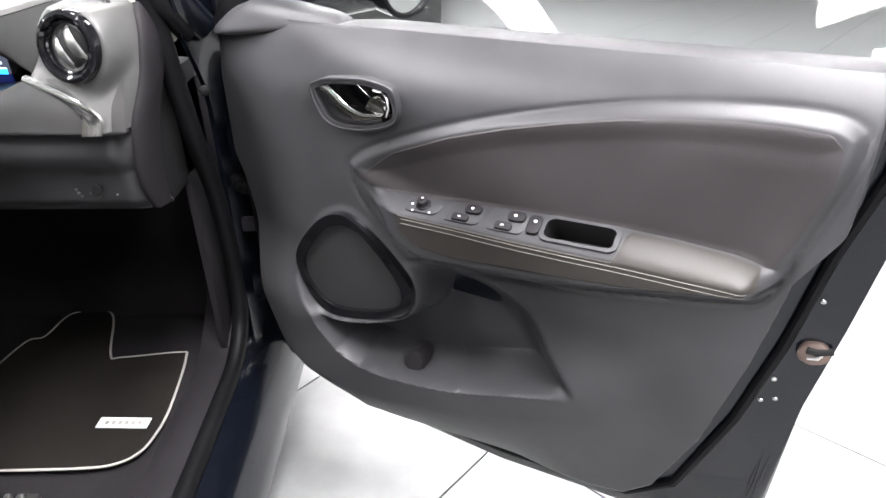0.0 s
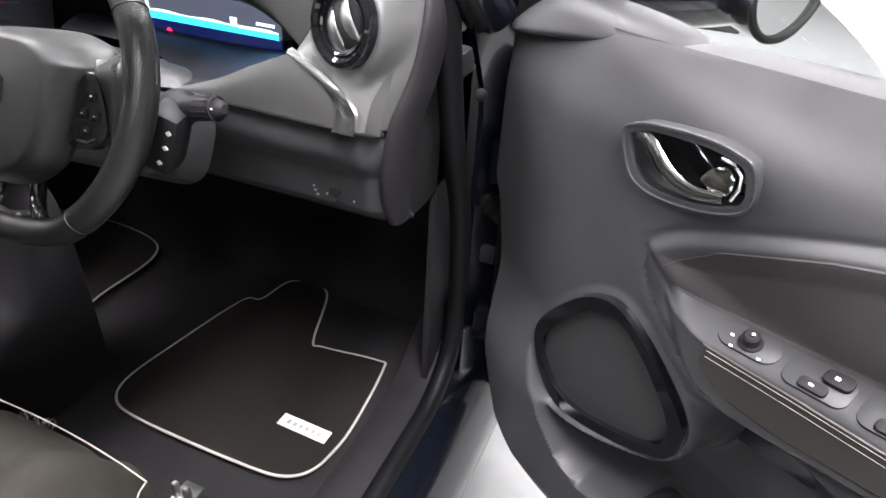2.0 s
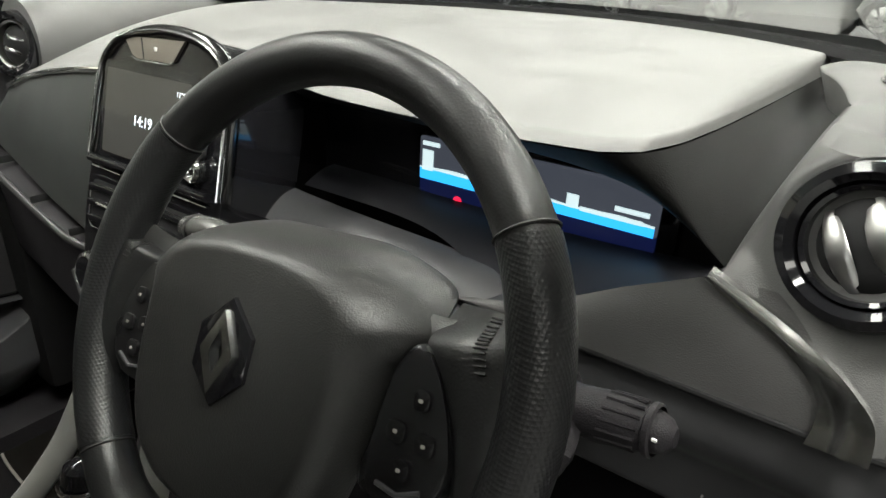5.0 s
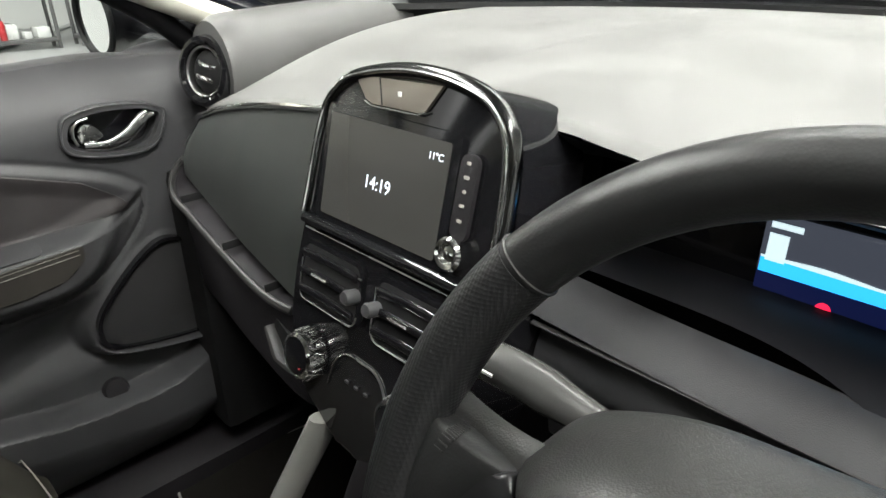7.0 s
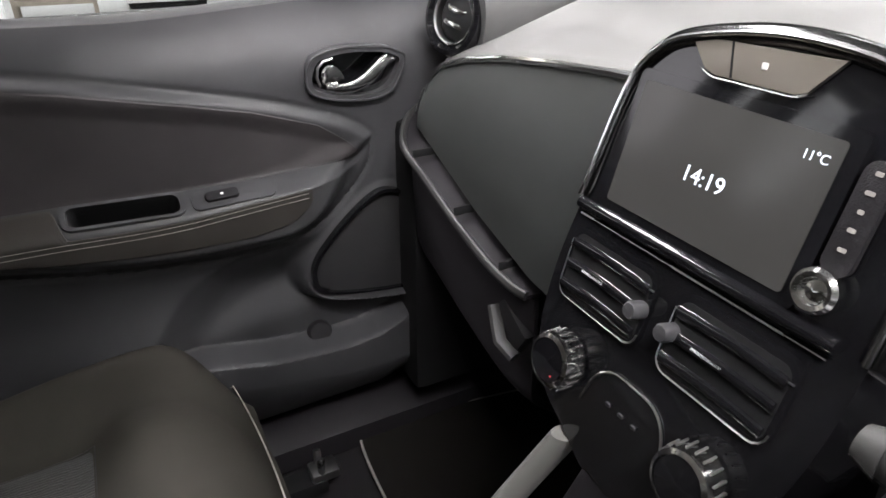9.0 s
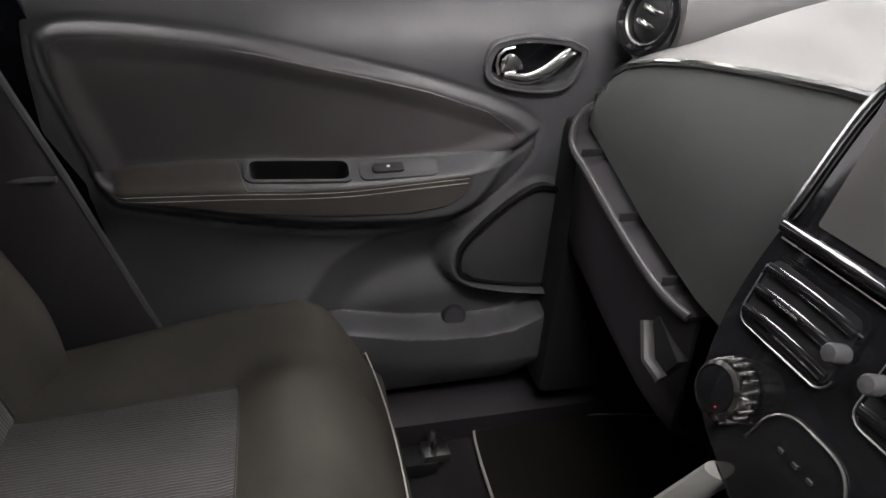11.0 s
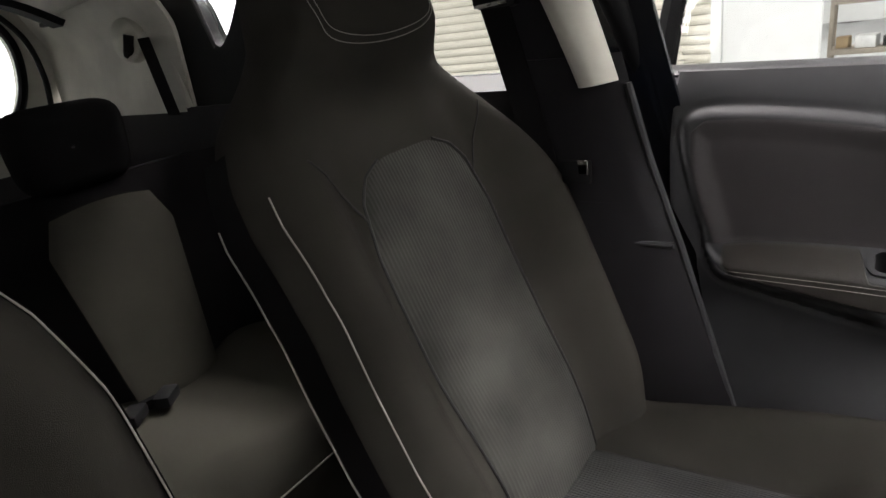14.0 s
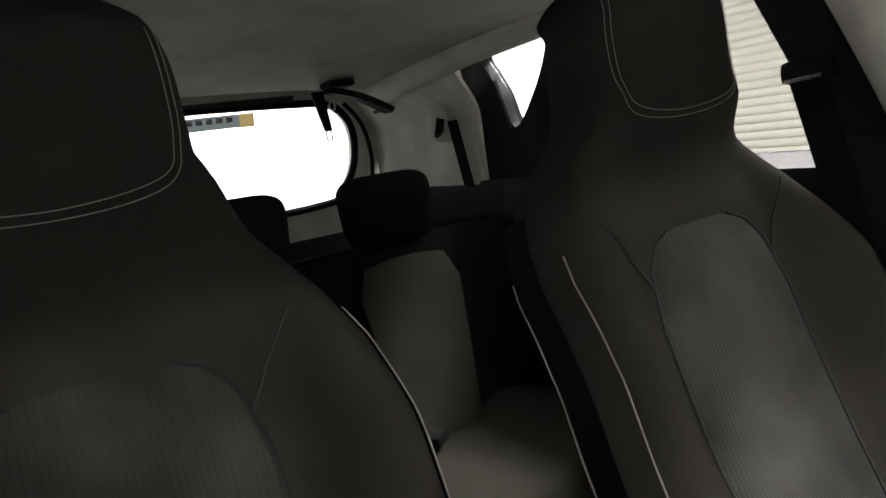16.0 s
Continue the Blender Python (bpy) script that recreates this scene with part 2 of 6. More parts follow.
def prism(outline, place, d0, d1, bevel=0.0, hole=None, segs=2):
    """A plate with that outline of (a, b), from depth d0 to d1; place(a, b, d) gives the point. hole: a second outline of as many points."""
    bm = bmesh.new()
    n = len(outline)
    lo = [bm.verts.new(place(a, b, d0)) for a, b in outline]
    hi = [bm.verts.new(place(a, b, d1)) for a, b in outline]
    if hole is None:
        for k in range(n):
            bm.faces.new((lo[k], lo[(k + 1) % n], hi[(k + 1) % n], hi[k]))
        bm.faces.new(lo)
        top = bm.faces.new(hi)
        if bevel:
            bmesh.ops.bevel(bm, geom=list(top.edges), offset=bevel, segments=segs, affect='EDGES', profile=0.6)
    else:
        lo2 = [bm.verts.new(place(a, b, d0)) for a, b in hole]
        hi2 = [bm.verts.new(place(a, b, d1)) for a, b in hole]
        for k in range(n):
            j = (k + 1) % n
            bm.faces.new((lo[k], lo[j], hi[j], hi[k]))
            bm.faces.new((lo2[k], hi2[k], hi2[j], lo2[j]))
            bm.faces.new((hi[k], hi[j], hi2[j], hi2[k]))
            bm.faces.new((lo[k], lo2[k], lo2[j], lo[j]))
    return bm


def lathe(profile, at, axis, seg=32):
    """A turned shape: profile of (radius, height along the axis)."""
    z = Vector(axis).normalized()
    x = z.orthogonal().normalized()
    y = z.cross(x)
    at = Vector(at)
    n = len(profile) - 1

    def f(u, v):
        i = round(v * n)
        r, h = profile[i]
        a = u * 2 * math.pi
        return at + z * h + (x * math.cos(a) + y * math.sin(a)) * max(r, 1e-4)
    return sheet(f, seg, n, close_u=True)


def pillow(outline, place, e0, e1, rings=10, sharp=4.0):
    """A cushion-shaped plate over an outline of (a, b), e1 high in the middle and e0 at the rim."""
    c = (sum(q[0] for q in outline) / len(outline), sum(q[1] for q in outline) / len(outline))
    n = len(outline)

    def f(u, v):
        a, b = outline[round(u * n) % n]
        r = math.cos(v * math.pi / 2) if v < 0.999 else 0.004
        return place(c[0] + (a - c[0]) * r, c[1] + (b - c[1]) * r, e0 + (e1 - e0) * (max(0.0, 1 - r ** sharp)) ** 0.5)
    return cap(sheet(f, n, rings, close_u=True))


def rounded(w, h, r, n=5):
    """The outline of a rounded rectangle about 0, 0."""
    out = []
    for cx, cy, a0 in ((w / 2 - r, h / 2 - r, 0), (-w / 2 + r, h / 2 - r, 90), (-w / 2 + r, -h / 2 + r, 180), (w / 2 - r, -h / 2 + r, 270)):
        for k in range(n + 1):
            a = radians(a0 + 90 * k / n)
            out.append((cx + r * math.cos(a), cy + r * math.sin(a)))
    return out


def inside_distance(a, b, poly):
    """Signed distances of arrays of points to a polygon, positive inside."""
    best = np.full(a.shape, 1e9)
    inside = np.zeros(a.shape, bool)
    n = len(poly)
    for k in range(n):
        x0, y0 = poly[k][0], poly[k][1]
        x1, y1 = poly[(k + 1) % n][0], poly[(k + 1) % n][1]
        dx, dy = x1 - x0, y1 - y0
        t = np.clip(((a - x0) * dx + (b - y0) * dy) / (dx * dx + dy * dy + 1e-12), 0, 1)
        best = np.minimum(best, np.hypot(a - x0 - t * dx, b - y0 - t * dy))
        cross = ((y0 > b) != (y1 > b)) & (a < (x1 - x0) * (b - y0) / (y1 - y0 + 1e-12) + x0)
        inside ^= cross
    return np.where(inside, best, -best)


def flat(points, n):
    """A closed smooth outline in two dimensions."""
    return [(q.x, q.y) for q in smooth_line([(a, b, 0) for a, b in points], n, closed=True)]


# ---- hall ----
def hall():
    floor = thing("floor", (0, 0, 0), "pale grey polished square floor tiles with dark joints", "floor", kind="structure")
    part("joint_bed", box((-4.0, 6.0, -0.035), (26, 32, 0.05), 0), M_JOINT, floor)
    walls = (("wall_east", (8.0, 6.0, 2.2), (0.2, 32, 4.4)), ("wall_north", (-4.0, 22.0, 2.2), (26, 0.2, 4.4)),
             ("wall_south", (5.0, -8.0, 2.2), (6.0, 0.2, 4.4)), ("wall_south_lintel", (-3.0, -8.0, 4.2), (10, 0.2, 0.4)),
             ("wall_west", (-16.0, 9.9, 2.2), (0.2, 24.2, 4.4)), ("wall_west_end", (-8.2, -7.9, 2.2), (0.2, 0.4, 4.4)),
             ("wall_west_panel", (-8.2, -1.62, 2.2), (0.2, 1.08, 4.4)), ("wall_west_return", (-12.1, -2.2, 2.2), (7.6, 0.2, 4.4)))
    for name, c, s in walls:
        west = name.startswith("wall_west") or name == "wall_east"
        tagged(part(name, box(c, s, 0), M_WALL if west else M_GREYWALL), "plain white painted hall wall" if west else "plain grey painted hall wall", "wall", kind="structure")
    tagged(part("ceiling", box((-4.0, 6.0, 4.5), (26, 32, 0.15), 0), M_CEIL), "grey hall ceiling with strip lamps", "ceiling", kind="structure")
    back = part("backdrop", box((-2, -9.5, 2.0), (16, 0.05, 8), 0), M_SKY)
    tagged(back, "blown out white daylight outside the hall", "daylight", kind="structure")
    shutter = thing("roller_shutter", (-8.1, -4.9, 0), "closed cream steel roller shutter with narrow horizontal slats", "shutter", kind="structure")
    me = None
    for k in range(38):
        z = 0.05 + k * 0.115
        if me is None:
            ob = part("slat", sheet(lambda u, v: (-8.1 + 0.03 * math.sin(math.pi * v) ** 0.7, -7.6 + 5.4 * u, z + 0.104 * v), 1, 6, thick=0.003), M_SHUTTER, shutter)
            me = ob.data
        else:
            ob = new("slat", me)
            ob.parent = shutter
            ob.matrix_parent_inverse = Matrix.Translation((8.1, 4.9, 0))
            ob.location = (0, 0, k * 0.115)
    for y in (-7.66, -2.14):
        part("guide_rail", box((-8.06, y, 2.1), (0.1, 0.12, 4.2), 0.01), M_WALL, shutter)


def shelf_unit(x, y, turn, frame_mat, boards, label, seed, span=1.2):
    """An open shelf of posts and boards, with goods standing on it as things of their own."""
    s = thing("shelf_unit", (x, y, 0), label, "shelf", "hall shelves")
    m = Matrix.Translation((x, y, 0)) @ Matrix.Rotation(turn, 4, 'Z')
    for a in (-span / 2, span / 2):
        for b in (-0.2, 0.2):
            part("post", box((0, 0, 0), (0.05, 0.05, 1.95), 0.004, m @ Matrix.Translation((a, b, 0.975))), frame_mat, s)
    for z in boards:
        part("shelf_board", box((0, 0, 0), (span + 0.04, 0.46, 0.06), 0.006, m @ Matrix.Translation((0, 0, z))), frame_mat, s)
    rnd = random.Random(seed)
    for z in boards[:-1]:
        a = -span / 2 + 0.05
        while a < span / 2 - 0.2:
            w, h = rnd.uniform(0.10, 0.26), rnd.uniform(0.10, 0.30)
            mat, word = rnd.choice(((M_SHELF, "white"), (M_TRIM, "dark grey"), (M_CARD, "tan cardboard"), (M_REDBOX, "red"), (M_SHELF, "white"), (M_CARD, "tan cardboard"), (M_TRIM, "dark grey")))
            goods = part("storage_box", box((0, 0, 0), (w * 0.88, rnd.uniform(0.18, 0.34), h), 0.012, m @ Matrix.Translation((a + w / 2, rnd.uniform(-0.05, 0.05), z + 0.031 + h / 2)) @ Matrix.Rotation(rnd.uniform(-0.2, 0.2), 4, 'Z')), mat)
            tagged(goods, "small " + word + " goods box standing on a workshop shelf", "box", "goods on shelves")
            a += w + rnd.uniform(0.01, 0.08)


def white_cabinet(x, y):
    c = thing("tall_cabinet", (x, y, 0), "tall plain white workshop cabinet with a dark plinth", "cabinet")
    part("body", box((x, y, 1.09), (0.60, 1.06, 2.02), 0.012), M_WALL, c)
    part("plinth", box((x - 0.02, y, 0.04), (0.52, 0.98, 0.08), 0.004), M_BLACK, c)
    for k in (-1, 1):
        dr = part("door", box((x + 0.309, y + k * 0.263, 1.10), (0.018, 0.515, 1.94), 0.004), M_WALL, c)
        part("handle", tube([(x + 0.325, y + k * 0.04, 1.02), (x + 0.335, y + k * 0.04, 1.10), (x + 0.325, y + k * 0.04, 1.18)], 0.006, 8), M_SATIN, dr)


def red_canister(x, y, z):
    e = thing("canister", (x, y, z), "small red canister standing on the steel rack", "canister")
    part("bottle", lathe([(0.0, 0.0), (0.048, 0.003), (0.05, 0.02), (0.05, 0.24), (0.036, 0.28), (0.018, 0.30), (0, 0.30)], (x, y, z), (0, 0, 1), 20), M_REDBOX, e)
    part("cap", lathe([(0.02, 0.0), (0.02, 0.03), (0.015, 0.04), (0, 0.04)], (x, y, z + 0.295), (0, 0, 1), 16), M_BLACK, e)


DECK = 0.56


def parked_car(x, y, turn, mat, label):
    """A plain small hatchback, seen from far."""
    car = thing("parked_car", (x, y, DECK), label, "car", "parked cars")
    m = Matrix.Translation((x, y, DECK)) @ Matrix.Rotation(turn, 4, 'Z')
    prof = [(-2.0, 0.30), (-2.05, 0.62), (-1.95, 0.95), (-1.7, 1.0), (-1.25, 1.38), (-0.4, 1.48), (0.45, 1.42), (1.15, 1.0),
            (1.85, 0.88), (2.02, 0.6), (2.0, 0.30)]
    line = smooth_line([(a, 0, b) for a, b in prof], 40)

    def f(u, v):
        q = line[round(u * 39)]
        half = 0.86 - 0.20 * max(0, (q.z - 0.85)) / 0.6
        a = -math.pi / 2 + math.pi * v
        s = math.sin(a)
        return m @ Vector((q.x, half * math.copysign(abs(s) ** 0.5, s), 0.28 + (q.z - 0.28) * (0.25 + 0.75 * math.cos(a) ** 0.3 if abs(v - 0.5) < 0.49 else 0)))
    part("body", sheet(f, 39, 20), mat, car)
    for sx, sy in ((-1.28, -0.83), (1.28, -0.83), (-1.28, 0.83), (1.28, 0.83)):
        c = m @ Vector((sx, sy, 0.31))
        ax = (m.to_3x3() @ Vector((0, math.copysign(1, sy), 0)))
        w = part("wheel", lathe([(0.2, -0.1), (0.30, -0.1), (0.315, -0.06), (0.315, 0.06), (0.30, 0.1), (0.21, 0.1), (0.2, 0.02)], c, ax), M_RUBBER_T, car)
        part("rim", lathe([(0.205, 0.09), (0.19, 0.1), (0.185, 0.05), (0.06, 0.06), (0.0, 0.07)], c, ax), M_SATIN, w)
        for k in range(7):
            a = 6.283 * k / 7
            x1 = ax.orthogonal().normalized()
            y1 = ax.cross(x1)
            d = x1 * math.cos(a) + y1 * math.sin(a)
            part("spoke", tube([c + ax * 0.085 + d * 0.03, c + ax * 0.095 + d * 0.195], 0.02, 6), M_SATIN, w)
    part("side_window", sheet(lambda u, v: m @ Vector((-1.1 + 2.0 * u - 0.1 * v, -0.80 + 0.13 * v, 1.0 + 0.33 * v * (1 - 0.3 * u))), 6, 4, thick=0.01), M_PIANO, car)
    part("side_window", sheet(lambda u, v: m @ Vector((-1.1 + 2.0 * u - 0.1 * v, 0.80 - 0.13 * v, 1.0 + 0.33 * v * (1 - 0.3 * u))), 6, 4, thick=0.01), M_PIANO, car)
    for sy in (-0.6, 0.6):
        part("tail_lamp", box((0, 0, 0), (0.06, 0.22, 0.16), 0.03, m @ Matrix.Translation((-1.98, sy, 0.85))), M_REDBOX, car)


# ---- the doors: u runs back from the hinge, w into the cabin, z up ----
HINGE, UDIR = Vector((0.83, 0.40, 0)), Vector((0.8821, -0.4711, 0))
WDIR = Vector((UDIR.y, -UDIR.x, 0))


def on_open(u, w, z):
    return HINGE + UDIR * u + WDIR * w + Vector((0, 0, z))


def on_shut(u, w, z):
    return Vector((-0.80 + w, 0.43 - u, z - 0.006 - 0.026 * float(ease(float(u), 0.30, 0.70)) + 0.030 * float(ease(float(z), 0.76, 0.62))))


TOP_LINE = [(0.331, 0.982), (0.343, 0.998), (0.372, 1.018), (0.419, 1.040), (0.516, 1.078), (0.603, 1.105), (0.681, 1.124), (0.752, 1.139), (0.819, 1.149), (0.881, 1.155),
            (0.939, 1.158), (0.985, 1.157), (1.010, 1.149), (1.020, 1.134), (1.015, 1.085), (1.001, 1.031)]
INSET = flat(TOP_LINE + [(0.986, 0.98), (0.972, 0.935), (0.90, 0.930), (0.66, 0.925), (0.48, 0.928), (0.41, 0.942), (0.372, 0.950), (0.349, 0.964)], 90)
SURROUND = flat(TOP_LINE + [(0.990, 0.975), (0.984, 0.945), (0.966, 0.909), (0.937, 0.898), (0.868, 0.883), (0.792, 0.867), (0.709, 0.854), (0.619, 0.844), (0.51, 0.834), (0.461, 0.838),
                            (0.413, 0.861), (0.365, 0.905), (0.337, 0.943)], 110)
SPEAKER = flat([(0.308, 0.894), (0.257, 0.862), (0.207, 0.780), (0.245, 0.692), (0.312, 0.680), (0.430, 0.722), (0.452, 0.778), (0.415, 0.830), (0.352, 0.882)], 60)
GRILLE = flat([(0.300, 0.870), (0.262, 0.838), (0.222, 0.768), (0.256, 0.708), (0.315, 0.698), (0.414, 0.731), (0.431, 0.773), (0.398, 0.824), (0.343, 0.872)], 60)
HANDLE = flat([(0.271, 1.104), (0.286, 1.116), (0.308, 1.123), (0.368, 1.129), (0.406, 1.125), (0.424, 1.116), (0.432, 1.088), (0.423, 1.067), (0.385, 1.051), (0.335, 1.044),
               (0.303, 1.049), (0.285, 1.066)], 48)
BOWL = [(0.354 + (a - 0.354) * 0.875, 1.087 + (b - 1.087) * 0.775) for a, b in HANDLE]
POCKET_DEPTH = {"now": 0.112}
LIP_U = [0.221, 0.231, 0.262, 0.300, 0.345, 0.400, 0.470, 0.540, 0.644, 0.722]
LIP_Z = [0.745, 0.703, 0.650, 0.612, 0.593, 0.589, 0.598, 0.611, 0.646, 0.672]
POCKET_DEEP = flat([(0.190, 0.60), (0.30, 0.45), (0.78, 0.50), (0.775, 0.640), (0.715, 0.730), (0.650, 0.800), (0.56, 0.835), (0.44, 0.835), (0.36, 0.78), (0.25, 0.74), (0.20, 0.75)], 80)


def seam_z(u):
    """Where the pad meets the top of the arm rest."""
    return np.interp(u, [0.34, 0.397, 0.51, 0.605, 0.692, 0.772, 0.847, 0.919, 0.961, 1.0], [0.958, 0.957, 0.961, 0.968, 0.974, 0.978, 0.978, 0.975, 0.968, 0.96])


def edge_z(u):
    """The outer edge of the arm rest's top."""
    return np.interp(u, [0.34, 0.444, 0.542, 0.632, 0.715, 0.792, 0.863, 0.93, 1.0], [0.936, 0.939, 0.941, 0.941, 0.943, 0.946, 0.947, 0.948, 0.946])


def cover_z(u):
    """The lower seam of the arm rest's cover."""
    return np.interp(u, [0.44, 0.455, 0.483, 0.542, 0.634, 0.719, 0.796, 0.867, 0.945, 0.96], [0.934, 0.912, 0.893, 0.889, 0.897, 0.905, 0.914, 0.926, 0.940, 0.944])


def door_low(u):
    return np.interp(u, [0.0, 0.04, 0.08, 0.12, 0.165, 0.246, 0.336, 0.515, 0.692, 0.80, 0.85, 0.89, 0.94, 0.975, 0.997, 1.05],
                     [0.95, 0.87, 0.72, 0.60, 0.52, 0.46, 0.418, 0.422, 0.432, 0.442, 0.452, 0.49, 0.62, 0.79, 0.94, 1.05])


def roll_z(u):
    """The crest below the map pocket, under which the trim turns back to the sill."""
    return np.interp(u, [0.0, 0.08, 0.11, 0.165, 0.22, 0.274, 0.34, 0.407, 0.52, 0.639, 0.772, 0.90], [0.95, 0.72, 0.655, 0.570, 0.535, 0.522, 0.515, 0.521, 0.550, 0.585, 0.630, 0.66])


def door_field(u, z):
    """How far the trim stands into the cabin."""
    u, z = np.asarray(u, float), np.asarray(z, float)
    w = 0.104 + 0.012 * ease(u, 0.0, 0.25) - 0.05 * ease(u, 0.22, -0.02)
    top = 1.172 + 0.02 * ease(u, 0.1, 0.9)
    k = np.clip((z - top + 0.100) / 0.112, 0, 1)
    w = w - 0.058 * k ** 2.0
    w = w + 0.045 * ease(z, 0.82, 0.66) * ease(u, 0.95, 0.7)
    under = np.clip((roll_z(u) + 0.012 - z) / np.maximum(roll_z(u) + 0.012 - door_low(u), 0.02), 0, 1)
    w = w - 0.075 * under ** 1.5 * ease(u, 0.92, 0.62)
    # the pad stands proud behind a crisp edge and hollows towards its middle
    d = inside_distance(u, z, INSET)
    w = w - 0.0020 * np.exp(-((d + 0.003) / 0.004) ** 2)
    w = w + 0.009 * ease(d, -0.002, 0.014) - 0.008 * ease(d, 0.014, 0.046)
    # the arm rest within its surround
    s = inside_distance(u, z, SURROUND)
    a = np.clip((seam_z(u) - z) / (seam_z(u) - edge_z(u)), 0, 1)
    f = (1 - (1 - a) ** 1.6) * ease(s, 0.002, 0.046) * ease(u, 0.335, 0.455)
    w = w + f * (0.165 - w)
    w = w - 0.0040 * np.exp(-(s / 0.0036) ** 2) * ease(z, 0.99, 0.96)
    # speaker seat, handle bowl, map pocket
    q = inside_distance(u, z, SPEAKER)
    w = w * (1 - ease(q, -0.012, 0.004)) + 0.122 * ease(q, -0.012, 0.004)
    h = inside_distance(u, z, HANDLE)
    w = w - 0.034 * ease(h, 0.006, 0.020)
    p = inside_distance(u, z, POCKET_DEEP)
    lip = z - np.interp(u, LIP_U, LIP_Z)
    return w - POCKET_DEPTH["now"] * ease(lip, 0.0, 0.020) * ease(p, 0.0, 0.10) ** 0.7 * ease(-q, 0.0, 0.035)


def field_at(u, z):
    return float(door_field(np.array([u]), np.array([z]))[0])


def over_field(place, uu, zz, lift, gap=None):
    """A mesh over a grid of (u, z) at lift above the trim; gap(u, z) leaves a hole."""
    ww = door_field(uu, zz) + lift
    bm = bmesh.new()
    vs = [[bm.verts.new(place(uu[i, j], ww[i, j], zz[i, j])) for j in range(uu.shape[1])] for i in range(uu.shape[0])]
    for i in range(uu.shape[0] - 1):
        for j in range(uu.shape[1] - 1):
            if gap is None or not gap(uu[i, j], zz[i, j]):
                bm.faces.new((vs[i][j], vs[i + 1][j], vs[i + 1][j + 1], vs[i][j + 1]))
    return bm


CUP = [0.678, 0.776]


def in_cup(u, z):
    k = (seam_z(u) - z) / (seam_z(u) - edge_z(u))
    return CUP[0] - 0.001 < u < CUP[1] - 0.004 and 0.13 < k < 0.60


def door_trim(place):
    nu, nz = 240, 270
    u = np.linspace(0.0, 1.045, nu)
    k = np.linspace(0, 1, nz)
    lo, hi = door_low(u), 1.183 + 0.018 * u
    uu, zz = np.repeat(u[:, None], nz, 1), np.zeros((nu, nz))
    for i in range(nu):
        m1, m2 = max(float(edge_z(u[i])) - 0.006, lo[i] + 0.01), max(float(seam_z(u[i])) + 0.004, lo[i] + 0.02)
        zz[i] = np.interp(k, [0, 0.58, 0.72, 1.0], [lo[i], m1, m2, hi[i]])
    ww = door_field(uu, zz)
    # the lower rim and the ends turn back to the shell
    edge = ease((zz - lo[:, None]) / (hi - lo)[:, None], 0.0, 0.05) * ease(uu, -0.001, 0.02) * ease(uu, 1.046, 1.03)
    ww = 0.03 + (ww - 0.03) * (0.25 + 0.75 * edge)
    return over_field(place, uu, zz, ww - door_field(uu, zz), in_cup)


def lay(place, points, lift, r, closed=False, n=60, seg=6):
    """A thread or bead lying on the trim along points of (u, z)."""
    line = smooth_line([(a, b, 0) for a, b in points], n, closed)
    ws = door_field(np.array([q.x for q in line]), np.array([q.y for q in line])) + lift
    return tube([place(q.x, float(w), q.y) for q, w in zip(line, ws)], r, seg, closed)


def on_arm(place, u, k):
    """A point of the arm rest's top, k from the seam (0) to its edge (1), and the directions along, across and off it."""
    z = float(seam_z(u)) + (float(edge_z(u)) - float(seam_z(u))) * k
    p = place(u, field_at(u, z), z)
    z2 = z - 0.003
    tu = (place(u + 0.01, field_at(u + 0.01, z), z) - p).normalized()
    tv = (place(u, field_at(u, z2), z2) - p).normalized()
    n = tu.cross(tv).normalized()
    return p, tu, tv, (n if n.z > 0 else -n)


